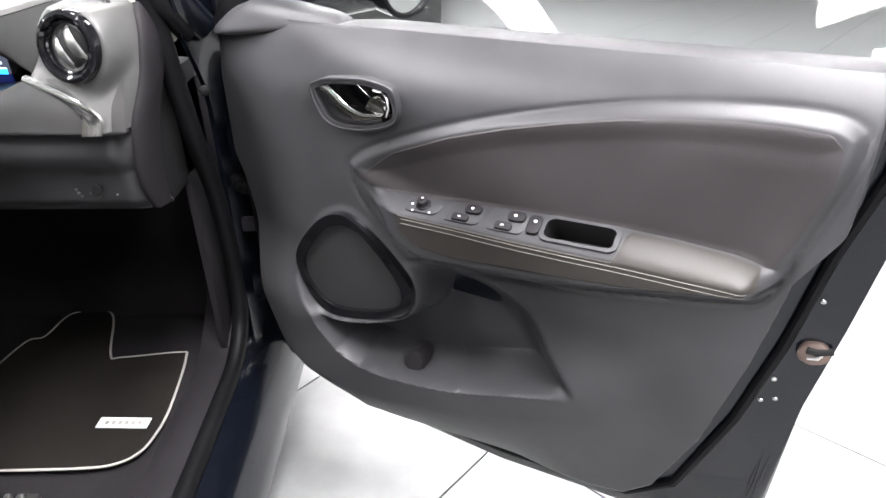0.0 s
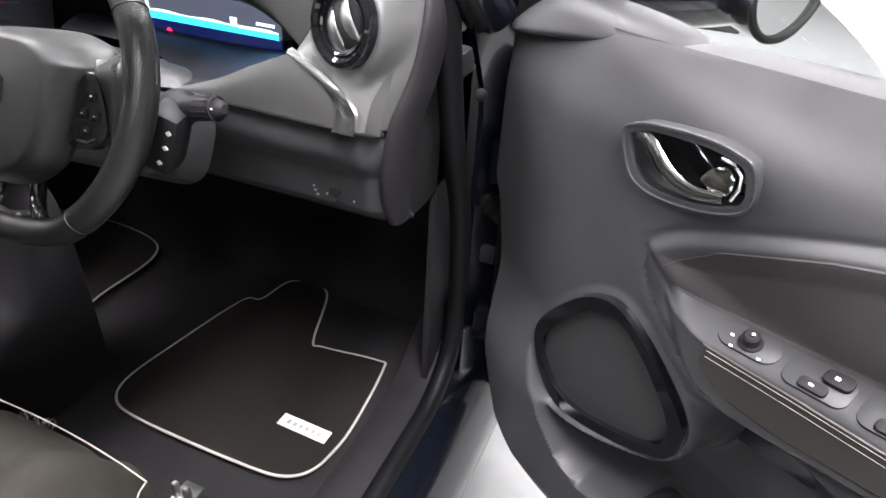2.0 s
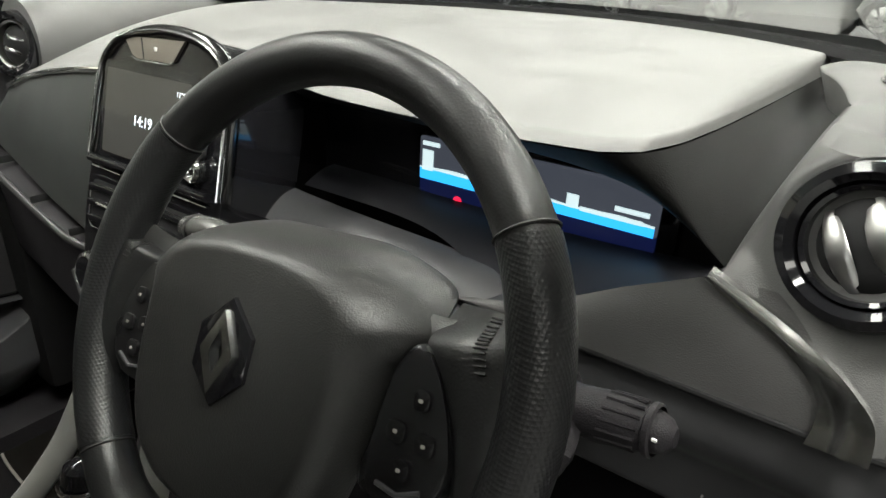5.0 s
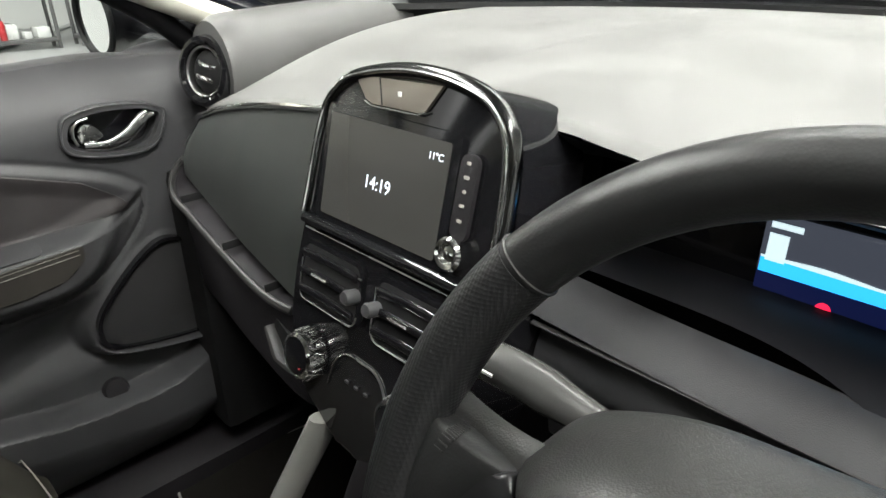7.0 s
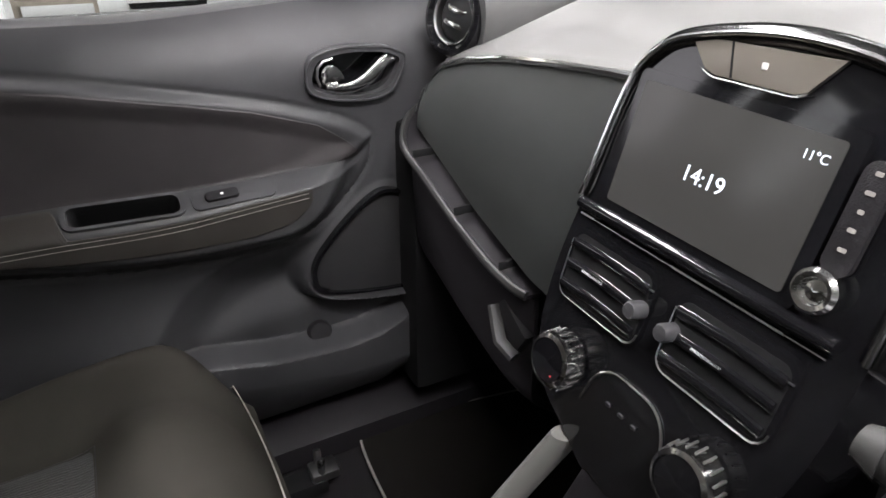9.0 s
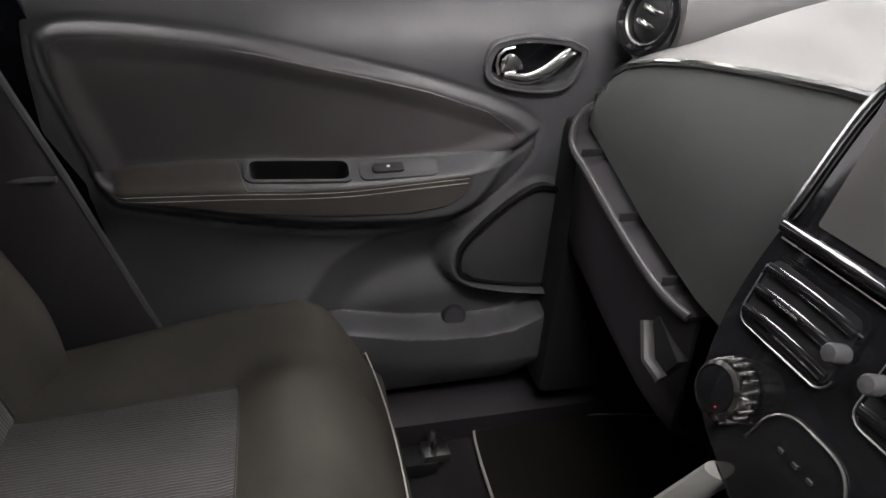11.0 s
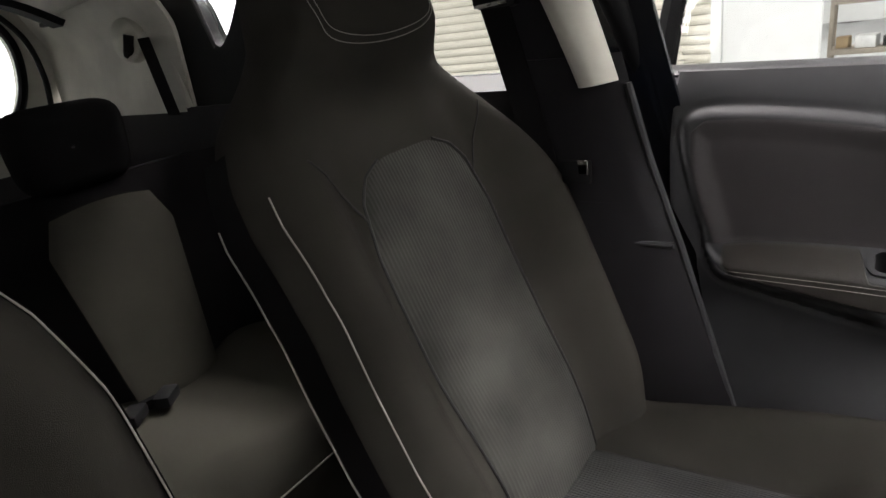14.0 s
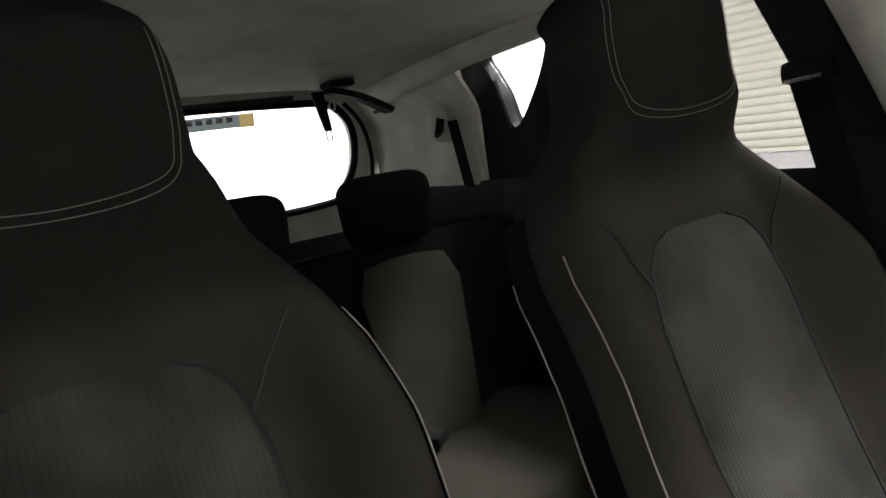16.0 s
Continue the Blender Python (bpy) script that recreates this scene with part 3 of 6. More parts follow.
def build_door(name, place, driver):
    word = "open" if driver else "closed"
    d = thing(name, place(0, 0, 0.4), "dark blue car door, " + word + ", with grey grained inner trim", "car door", "front doors")
    POCKET_DEPTH["now"] = 0.112 if driver else 0.055
    CUP[0] = 0.678 if driver else 0.634
    part("trim_panel", door_trim(place), M_TRIM, d)
    # the pad as a skin on the trim
    m = 120
    pu = np.linspace(0.352, 1.004, m)
    ptop = np.interp(pu, [0.352, 0.372, 0.419, 0.516, 0.603, 0.681, 0.752, 0.819, 0.881, 0.939, 0.985, 1.004], [0.962, 0.984, 1.022, 1.064, 1.092, 1.112, 1.127, 1.137, 1.143, 1.145, 1.143, 1.125])
    plow = np.maximum(seam_z(pu) - 0.0005, np.interp(pu, [0.955, 0.966, 0.980, 0.995, 1.004], [0.9, 0.97, 1.00, 1.06, 1.10]))
    plow = np.minimum(plow, ptop - 0.004)
    pk = np.linspace(0, 1, 40)
    lift = np.full((m, 40), 0.0016)
    lift[0] = lift[-1] = lift[:, -1] = -0.001
    part("upholstered_pad", over_field(place, np.repeat(pu[:, None], 40, 1), plow[:, None] + (ptop - plow)[:, None] * pk[None, :], lift), M_PAD, d, "matt dark leatherette pad")
    part("pad_seam", lay(place, [(float(a), float(seam_z(a)) + 0.001) for a in np.linspace(0.385, 0.962, 24)], 0.0012, 0.0011, n=90, seg=5), M_TRIM, d)
    # the arm rest's cover: its face, and its top behind the pull cup
    cu = np.linspace(0.446, 0.956, 110)
    hi = edge_z(cu) + 0.001 + (seam_z(cu) - edge_z(cu) - 0.003) * ease(cu, 0.776, 0.792)
    lo = np.minimum(cover_z(cu), hi - 0.004)
    ck = np.linspace(0, 1, 36)
    lift = np.full((110, 36), 0.0020)
    lift[0] = lift[-1] = -0.001
    lift[:, 0] = lift[:, -1] = -0.001
    part("armrest_cover", over_field(place, np.repeat(cu[:, None], 36, 1), lo[:, None] + (hi - lo)[:, None] * ck[None, :], lift), M_ARM, d, "brownish leatherette cover with two pale seams")
    for dz in (-0.004, -0.0115):
        line = [(float(a), float(edge_z(a)) + dz) for a in np.linspace(0.455, 0.945, 16)]
        part("stitching", lay(place, line, 0.0022, 0.00045, n=120, seg=5), M_THREAD, d, "pale sewn thread")
    part("cover_seam", lay(place, [(float(a), float(cover_z(a)) - 0.0008) for a in np.linspace(0.452, 0.955, 24)], 0.0004, 0.0009, n=90, seg=5), M_SEAM, d)

    def arm_plate(u0, u1, k0, k1, e, mat, nm, parent, up=0.0012, taper=0.0, r=0.35):
        """A low plate with rounded ends on the arm rest's top."""
        c = on_arm(place, 0.5 * (u0 + u1), 0.5 * (k0 + k1))
        a0, a1 = on_arm(place, u0, 0.5 * (k0 + k1))[0], on_arm(place, u1, 0.5 * (k0 + k1))[0]
        b0, b1 = on_arm(place, 0.5 * (u0 + u1), k0)[0], on_arm(place, 0.5 * (u0 + u1), k1)[0]
        tu, tv = (a1 - a0).normalized(), (b1 - b0).normalized()
        nn = tu.cross(tv).normalized()
        nn = nn if nn.z > 0 else -nn
        lw, lh = (a1 - a0).length, (b1 - b0).length
        mid = (a0 + a1 + b0 + b1) / 4
        return part(nm, prism(rounded(lw, lh, min(lw, lh) * r, 4), lambda x, y, q: mid + tu * x + tv * y * (1 - taper * x / lw) + nn * q, -0.004, up + e, min(e, 0.002) * 0.8), mat, parent)
    if driver:
        bed = arm_plate(0.452, 0.514, 0.10, 0.62, 0.0010, M_TRIM, "dial_seat", d, r=0.48)
        p, tu, tv, nn = on_arm(place, 0.484, 0.34)
        part("mirror_dial", lathe([(0.012, 0), (0.012, 0.004), (0.0095, 0.006), (0.0085, 0.014), (0.006, 0.016), (0.0, 0.016)], p, nn, 24), M_TRIM_D, bed)
        for a, b in ((-0.018, 0.004), (0.016, 0.012), (-0.012, 0.016), (0.002, 0.0)):
            q = p + tu * a + tv * b + nn * (0.0185 if a == 0.002 else 0.0032)
            part("dial_mark", box(tuple(q), (0.0035, 0.0035, 0.0012), 0.0004), M_ICON, bed)
        for u0 in (0.522, 0.590):
            bed = arm_plate(u0, u0 + 0.060, 0.08, 0.68, 0.0008, M_TRIM, "switch_seat", d, r=0.3)
            for a, k in ((0.030, 0.12), (0.016, 0.42)):
                sw = arm_plate(u0 + a, u0 + a + 0.026, k, k + 0.24, 0.005, M_TRIM_D, "window_switch", bed)
                arm_plate(u0 + a + 0.009, u0 + a + 0.014, k + 0.09, k + 0.15, 0.0062, M_ICON, "switch_mark", sw)
        sw = arm_plate(0.652, 0.672, 0.12, 0.60, 0.004, M_TRIM_D, "lock_switch", d)
        arm_plate(0.660, 0.665, 0.26, 0.32, 0.0052, M_ICON, "switch_mark", sw)
    else:
        bed = arm_plate(0.500, 0.618, 0.10, 0.72, 0.0008, M_TRIM, "switch_seat", d, r=0.3)
        sw = arm_plate(0.552, 0.599, 0.24, 0.52, 0.005, M_TRIM_D, "window_switch", bed)
        arm_plate(0.573, 0.578, 0.34, 0.40, 0.0062, M_ICON, "switch_mark", sw)
    a0, a1 = on_arm(place, CUP[0], 0.36)[0], on_arm(place, CUP[1], 0.36)[0]
    b0, b1 = on_arm(place, 0.5 * sum(CUP), 0.10)[0], on_arm(place, 0.5 * sum(CUP), 0.63)[0]
    tu, tv = (a1 - a0).normalized(), (b1 - b0).normalized()
    nn = tu.cross(tv).normalized()
    nn = nn if nn.z > 0 else -nn
    mid, lw, lh = (a0 + a1 + b0 + b1) / 4, (a1 - a0).length, (b1 - b0).length
    wide, tight = rounded(lw + 0.012, lh + 0.008, lh * 0.36, 5), rounded(lw, lh - 0.002, lh * 0.32, 5)
    rim = part("pull_cup_rim", prism(wide, lambda x, y, q: mid + tu * x + tv * y + nn * q, -0.002, 0.0032, hole=tight), M_TRIM, d, "grey rim of the pull cup")
    part("pull_cup", sheet(lambda u, v: mid + tu * tight[round(u * 24) % 24][0] * (1 - 0.12 * v) * (1 if v < 0.9 else 0.02) + tv * tight[round(u * 24) % 24][1] * (1 - 0.12 * v) * (1 if v < 0.9 else 0.02)
                           + nn * (0.002 - 0.045 * min(1.0, v / 0.85)), 24, 20, close_u=True), M_BLACK, rim)
    # door pull: rim, bowl and lever
    base = field_at(0.45, 1.09) + 0.002
    pull = part("release_bezel", prism(HANDLE, lambda a, b, e: place(a, e, b), base - 0.012, base + 0.007, hole=BOWL), M_TRIM, d, "grey ring round the door release")
    part("bezel_edge", tube([place(0.352 + (a - 0.352) * 0.985, base + 0.0065, 1.087 + (b - 1.087) * 0.96) for a, b in HANDLE], 0.0022, 6, closed=True), M_TRIM, pull)
    part("bowl", prism(BOWL, lambda a, b, e: place(a, e, b), base - 0.045, base - 0.022), M_PIANO, pull)
    lever = smooth_line([place(0.288, base + 0.000, 1.104), place(0.304, base + 0.004, 1.102), place(0.319, base + 0.006, 1.090), place(0.338, base + 0.006, 1.076),
                         place(0.366, base + 0.004, 1.067), place(0.400, base + 0.001, 1.072)], 30)
    part("release_lever", tube(lever, [0.0062 + 0.0042 * math.sin(math.pi * i / 29) for i in range(30)], 12, squash=0.5, up=tuple(place(0, 1, 0) - place(0, 0, 0))), M_CHROME, pull, "bright chrome lever")
    part("lever_block", prism(flat([(0.370, 1.080), (0.378, 1.096), (0.392, 1.105), (0.403, 1.099), (0.406, 1.083), (0.397, 1.074)], 24), lambda a, b, e: place(a, e, b), base - 0.022, base + 0.001, 0.004), M_CHROME, pull)
    part("lever_frame", tube([place(a, base + 0.004, b) for a, b in ((0.388, 1.114), (0.402, 1.112), (0.4115, 1.104), (0.4135, 1.090), (0.409, 1.076))], 0.0022, 6), M_SATIN, pull)
    # loudspeaker
    mesh = GRILLE if driver else [(0.325 + (a - 0.325) * 0.945, 0.785 + (b - 0.785) * 0.945) for a, b in SPEAKER]
    sp = part("speaker_ring", prism(SPEAKER, lambda a, b, e: place(a, e, b), 0.112, 0.136, hole=mesh), M_PIANO, d, "gloss black ring round the speaker grille")
    part("speaker_grille", prism(mesh, lambda a, b, e: place(a, e, b), 0.105, 0.128, 0.003), M_GRILLE, sp, "fine perforated grille")
    # pocket details
    part("pocket_peg", lathe([(0.022, -0.03), (0.022, 0.02), (0.018, 0.026), (0.0, 0.027)], place(0.446, 0.100, 0.606), place(0, 1, 0.4) - place(0, 0, 0), 20), M_TRIM_D, d)
    # painted shell behind the trim
    outline = [(0.0, 0.55), (0.05, 0.42), (0.20, 0.36), (0.60, 0.345), (0.95, 0.35), (1.045, 0.385), (1.068, 0.46), (1.068, 0.70), (1.085, 0.85), (1.10, 1.02), (1.10, 1.185), (0.5, 1.18), (0.0, 1.15)]
    part("shell", prism(outline, lambda a, b, e: place(a, e, b), -0.075, 0.030, 0.016, segs=3), M_PAINT, d, "dark blue painted steel shell")
    part("edge_seal", tube([place(a, 0.033, b) for a, b in ((0.03, 1.12), (0.02, 0.9), (0.03, 0.62), (0.10, 0.44), (0.25, 0.385), (0.6, 0.378), (0.85, 0.392), (0.925, 0.455), (0.985, 0.64),
                                                        (1.018, 0.80), (1.040, 0.96), (1.066, 1.08), (1.070, 1.17))], 0.008, 8), M_RUBBER, d)
    for a, b in ((1.046, 0.885), (1.020, 0.735), (1.012, 0.690), (1.030, 0.700)):
        part("screw", lathe([(0.004, 0), (0.004, 0.001), (0.0025, 0.002), (0, 0.002)], place(a, 0.030, b), place(0, 1, 0) - place(0, 0, 0), 10), M_SATIN, d)
    for a in (1.036, 1.046):
        part("pressed_ridge", tube([place(a, 0.029, 0.44), place(a + 0.002, 0.0295, 0.52), place(a + 0.004, 0.029, 0.60)], [0.001, 0.0035, 0.001], 8), M_PAINT, d)
    lock = part("latch", prism(flat([(1.040, 0.786), (1.036, 0.800), (1.042, 0.814), (1.062, 0.820), (1.074, 0.812), (1.076, 0.792), (1.060, 0.782)], 28), lambda a, b, e: place(a, e, b), 0.026, 0.037, 0.003), M_LATCH, d, "scuffed steel latch")
    part("latch_slot", tube([place(1.046, 0.037, 0.806), place(1.060, 0.038, 0.806), place(1.078, 0.034, 0.812)], 0.0055, 8), M_BLACK, lock)
    part("latch_jaw", tube([place(1.050, 0.036, 0.793), place(1.062, 0.038, 0.797), place(1.068, 0.036, 0.811)], 0.004, 8), M_SATIN, lock)
    def ledge(u, v):
        a = 0.12 + 0.96 * u
        return place(a, 0.060 - 0.070 * v, 1.1785 + 0.018 * a + 0.005 * v + 0.005 * math.sin(math.pi * v) ** 0.7 - 0.014 * float(ease(a, 0.36, 0.16)))
    part("window_ledge", sheet(ledge, 60, 10, thick=0.004), M_TRIM, d, "grey ledge below the window")
    # window frame, glass and mirror triangle
    rail = smooth_line([place(0.045, -0.015, 1.17), place(0.055, -0.03, 1.24), place(0.095, -0.05, 1.30), place(0.20, -0.08, 1.372), place(0.38, -0.105, 1.425), place(0.62, -0.125, 1.455), place(0.86, -0.15, 1.475), place(1.03, -0.14, 1.44),
                        place(1.075, -0.10, 1.32), place(1.085, -0.03, 1.18)], 50)
    part("window_frame", tube(rail, 0.020, 8), M_RUBBER, d)
    lo = [place(0.05 + 1.03 * k / 49, -0.012, 1.172 + 0.018 * k / 49) for k in range(50)]
    part("frame_corner", prism(flat([(-0.005, 1.15), (0.0, 1.19), (0.015, 1.235), (0.045, 1.297), (0.10, 1.36), (0.16, 1.392), (0.20, 1.385), (0.152, 1.335), (0.112, 1.295), (0.085, 1.264), (0.069, 1.233), (0.066, 1.20), (0.062, 1.155), (0.03, 1.145)], 56), lambda a, b, e: place(a, e - 0.35 * (b - 1.17), b), -0.06, 0.030, 0.008), M_RUBBER, d)
    glass = part("window_pane", sheet(lambda u, v: lo[round(u * 49)].lerp(rail[round(u * 49)], v), 49, 6, thick=0.004), M_GLASS, d)
    glass.visible_shadow = False
    sail = flat([(0.012, 1.148), (0.022, 1.180), (0.065, 1.205), (0.14, 1.206), (0.25, 1.196), (0.292, 1.180), (0.24, 1.170), (0.12, 1.156)], 40)
    part("mirror_triangle", pillow(sail, lambda a, b, e: place(a, e - 0.9 * (b - 1.15), b), 0.040, 0.086, 12, 3.0), M_TRIM, d)
    def shell(u, v):
        a, b = 2 * math.pi * u, math.pi / 2 * v
        r = math.sin(b) ** 0.6
        return place(0.24 - 0.085 * math.cos(b), -0.25 + 0.105 * math.cos(a) * r, 1.222 + 0.075 * math.sin(a) * r)
    head = part("door_mirror", sheet(shell, 32, 12, close_u=True), M_PIANO, d, "gloss black mirror housing")
    part("mirror_rim", tube([place(0.24, -0.25 + 0.102 * math.cos(a), 1.222 + 0.072 * math.sin(a)) for a in np.linspace(0, 6.2832, 41)[:-1]], 0.006, 8, closed=True), M_BLACK, head)
    part("mirror_glass", prism([(-0.25 + 0.100 * math.cos(a), 1.222 + 0.070 * math.sin(a)) for a in np.linspace(0, 6.2832, 41)[:-1]], lambda a, b, e: place(0.235 + e, a, b), 0.0, 0.003), M_MIRROR, head)
    part("mirror_arm", tube([place(0.12, -0.03, 1.19), place(0.19, -0.19, 1.195)], [0.035, 0.03], 10), M_PIANO, head)
    return d


M_MIRROR = material("mirror_glass", (0.9, 0.9, 0.9), 0.02, metal=1.0, vary=0.0)
M_LATCH = material("scuffed_steel", (0.16, 0.12, 0.105), 0.4, metal=0.9, vary=0.35)
M_GRILLE = material("perforated_grille", (0.022, 0.0215, 0.0225), 0.55, bump=0.5, scale=700, kind="cells", spec=0.2)


# ---- dashboard ----
def pad_back(x):
    return 1.02 - 0.62 * abs(x / 0.74) ** 2.2


def strip_z(x):
    """Height of the bright strip on the passenger's side."""
    return float(np.interp(x, [-0.73, -0.70, -0.66, -0.60, -0.52, -0.42, -0.32, -0.22, -0.1], [1.020, 1.045, 1.072, 1.098, 1.122, 1.143, 1.158, 1.170, 1.18]))


def strip_y(x):
    return float(np.interp(x, [-0.73, -0.70, -0.60, -0.4, -0.2, -0.1], [0.245, 0.215, 0.185, 0.175, 0.165, 0.16]))


def dashboard():
    d = thing("dashboard", (0, 0.3, 0.9), "grey soft-grained dashboard with chrome strips and gloss black fittings", "dashboard")

    def pad_front(x):
        """Where the pad's front lip runs: over the display it turns back towards the screen."""
        if x < -0.12:
            return strip_y(x) + 0.004, strip_z(x) + 0.004
        y = float(np.interp(x, [-0.12, -0.09, -0.05, 0.0, 0.05, 0.10, 0.14, 0.19, 0.24, 0.30, 0.36, 0.42, 0.47, 0.495, 0.510, 0.522, 0.535, 0.552], [0.162, 0.171, 0.185, 0.196, 0.198, 0.188, 0.172, 0.154, 0.142, 0.136, 0.137, 0.142, 0.155, 0.180, 0.225, 0.31, 0.46, 0.70]))
        return y, 1.198 + 0.006 * math.exp(-((x - 0.3) / 0.2) ** 2) + 0.030 * max(0.0, y - 0.17)

    def pad(u, v):
        x = -0.735 + 1.287 * (1 - (1 - u) ** 1.5) if u > 0 else -0.735
        y0, z0 = pad_front(x)
        yb = max(pad_back(x), y0 + 0.02)
        y = y0 + (yb - y0) * v
        z = z0 + (1.235 - z0) * (1 - (1 - v) ** 2.6)
        z -= 0.05 * float(ease(-x, 0.50, 0.60)) * float(ease(v, 0.02, 0.25))
        z -= 0.007 * max(0.0, 1 - (y - y0) / 0.014) ** 2
        return (x, y, z)
    part("top_pad", sheet(lambda u, v: pad(u, v ** 1.6), 150, 60), M_DASH, d)

    # the brow over the display, running on as the hollow beside the end pod
    lip_x = [0.06, 0.15, 0.25, 0.35, 0.42, 0.47, 0.495, 0.510, 0.522, 0.535, 0.552]
    top_line = smooth_line([(x, pad_front(x)[0], pad_front(x)[1] - 0.008) for x in lip_x], 70)
    low_line = smooth_line([(0.06, 0.248, 1.160), (0.15, 0.248, 1.165), (0.25, 0.248, 1.165), (0.36, 0.248, 1.160), (0.44, 0.248, 1.153), (0.50, 0.245, 1.138), (0.555, 0.225, 1.112), (0.592, 0.212, 1.098),
                            (0.612, 0.30, 1.135), (0.604, 0.42, 1.195), (0.590, 0.60, 1.222)], 70)

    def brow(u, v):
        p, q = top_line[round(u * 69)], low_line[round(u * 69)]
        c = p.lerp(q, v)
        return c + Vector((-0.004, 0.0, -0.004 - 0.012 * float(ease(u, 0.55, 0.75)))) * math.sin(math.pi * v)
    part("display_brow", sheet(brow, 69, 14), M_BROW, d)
    part("cove_back", box((0.300, 0.264, 1.115), (0.43, 0.02, 0.11), 0.006), M_PIANO, d, "gloss black display panel")

    def face_top(x):
        """Upper edge of the face under the display, falling away towards the column."""
        return float(np.interp(x, [0.36, 0.40, 0.45, 0.50, 0.556, 0.58], [1.040, 1.046, 1.062, 1.086, 1.109, 1.112]))

    def face_y(z):
        return 0.2095 - 0.5 * (1.16 - z)

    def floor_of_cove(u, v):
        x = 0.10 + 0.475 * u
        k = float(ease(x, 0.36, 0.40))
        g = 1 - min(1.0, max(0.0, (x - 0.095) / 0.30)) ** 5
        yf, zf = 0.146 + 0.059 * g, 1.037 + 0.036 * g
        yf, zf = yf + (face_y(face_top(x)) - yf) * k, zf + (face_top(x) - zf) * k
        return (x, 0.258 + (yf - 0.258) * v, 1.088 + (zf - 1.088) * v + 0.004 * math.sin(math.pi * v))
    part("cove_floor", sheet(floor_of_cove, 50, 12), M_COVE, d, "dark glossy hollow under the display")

    def shelf(u, v):
        x = 0.095 + 0.36 * u
        g = 1 - u ** 8
        return (x, 0.146 + 0.046 * (1 - v) * g, 1.038 + 0.024 * (1 - v) * g + 0.006 * math.sin(math.pi * v) * g + 0.010 * (1 - u) ** 3)
    part("cove_shelf", sheet(shelf, 40, 12), M_TRIM, d)
    lcd = part("display", box((0.367, 0.2505, 1.1255), (0.262, 0.006, 0.046), 0.002), M_LCD, d, "lit blue and grey driver display")
    part("blue_band", sheet(lambda u, v: (0.238 + 0.258 * u, 0.2468, 1.103 + 0.009 * v + 0.003 * (1 - u) * v), 4, 2, thick=0.0005), M_CYAN, lcd)
    part("pale_band", sheet(lambda u, v: (0.238 + 0.258 * u, 0.2466, 1.1118 + 0.003 * (1 - u) + 0.004 * v * (0.4 + 0.6 * math.sin(9 * u) ** 2)), 30, 2, thick=0.0005), M_WHITE, lcd)
    part("blue_glow", box((0.367, 0.2508, 1.092), (0.262, 0.004, 0.020), 0.001), M_NAVY, lcd)
    part("blue_bar", box((0.248, 0.2466, 1.124), (0.014, 0.0008, 0.022), 0), M_WHITE, lcd)
    part("readout_bar", box((0.252, 0.2466, 1.142), (0.022, 0.0008, 0.0045), 0), M_WHITE, lcd)
    part("figure_mark", box((0.417, 0.2466, 1.119), (0.012, 0.0008, 0.013), 0), M_WHITE, lcd)
    part("readout_bar", box((0.474, 0.2466, 1.122), (0.032, 0.0008, 0.0045), 0), M_WHITE, lcd)
    part("readout_bar", box((0.455, 0.2466, 1.1135), (0.060, 0.0008, 0.004), 0), M_WHITE, lcd)
    part("warning_light", lathe([(0.0055, 0), (0.0055, 0.003), (0.0, 0.0035)], (0.287, 0.2515, 1.086), (0, -1, 0), 16), M_RED, d, "red round warning light")

    # face below the cove and knee panel on the driver's side
    def face(u, v):
        x = 0.10 + 0.615 * u
        z = face_top(x) + (1.036 - face_top(x)) * v
        return (x, face_y(z) - 0.003 * math.sin(math.pi * v), z)
    part("lower_face", sheet(face, 60, 14), M_FACE, d)

    def knee(u, v):
        x = 0.10 + 0.62 * u
        z = 1.030 - 0.165 * v
        y = 0.165 - 0.018 * math.sin(math.pi * min(1, v * 2.2)) + 0.025 * v + 0.03 * float(ease(v, 0.8, 1.0)) + 0.03 * float(ease(u, 0.93, 1.0))
        return (x, y, z)
    part("knee_panel", sheet(knee, 50, 30, thick=0.012), M_TRIM, d)
    part("knee_ledge", tube(smooth_line([(0.10, 0.160, 1.034), (0.4, 0.152, 1.034), (0.68, 0.146, 1.034), (0.712, 0.160, 1.036)], 20), 0.003, 8), M_BLACK, d)
    for k, (x, z) in enumerate(((0.595, 0.945), (0.601, 0.932), (0.617, 0.937), (0.630, 0.931), (0.662, 0.935), (0.597, 0.938))):
        part("switch_mark", box((x, 0.1685, z - 0.018), (0.0022 + 0.0015 * (k % 2), 0.004, 0.0026), 0.0005), M_DASH, d)
    part("level_dial", lathe([(0.009, 0), (0.009, 0.005), (0.008, 0.006), (0, 0.006)], (0.632, 0.168, 0.928), (0, -1, 0.1), 20), M_BLACK, d)

    # end pods with round vents, one on each side
    for s, cx, cy in ((1, 0.649, 0.192), (-1, -0.615, 0.222)):
        side = "driver" if s > 0 else "passenger"
        ax0, ax1 = Vector((cx, cy, 1.166)), Vector((cx + s * 0.045, cy + 0.42, 1.205))

        def pod(u, v):
            a = 2 * math.pi * u
            r = 0.074 - 0.018 * v
            c = ax0.lerp(ax1, v)
            grow = math.sqrt(max(0.0, 1 - (1 - min(1, v * 9)) ** 2)) * 0.12 + 0.88
            return c + Vector((math.cos(a) * r * grow * 1.05, 0, math.sin(a) * r * grow * (1.08 if math.sin(a) > 0 else 1.35)))
        if s < 0:
            part("end_pod", cap(sheet(pod, 48, 24, close_u=True)), M_POD, d)
        nrm = Vector((-s * 0.28, -0.94, 0.18)).normalized()
        c = Vector((cx, cy - 0.004, 1.160)) + nrm * 0.006
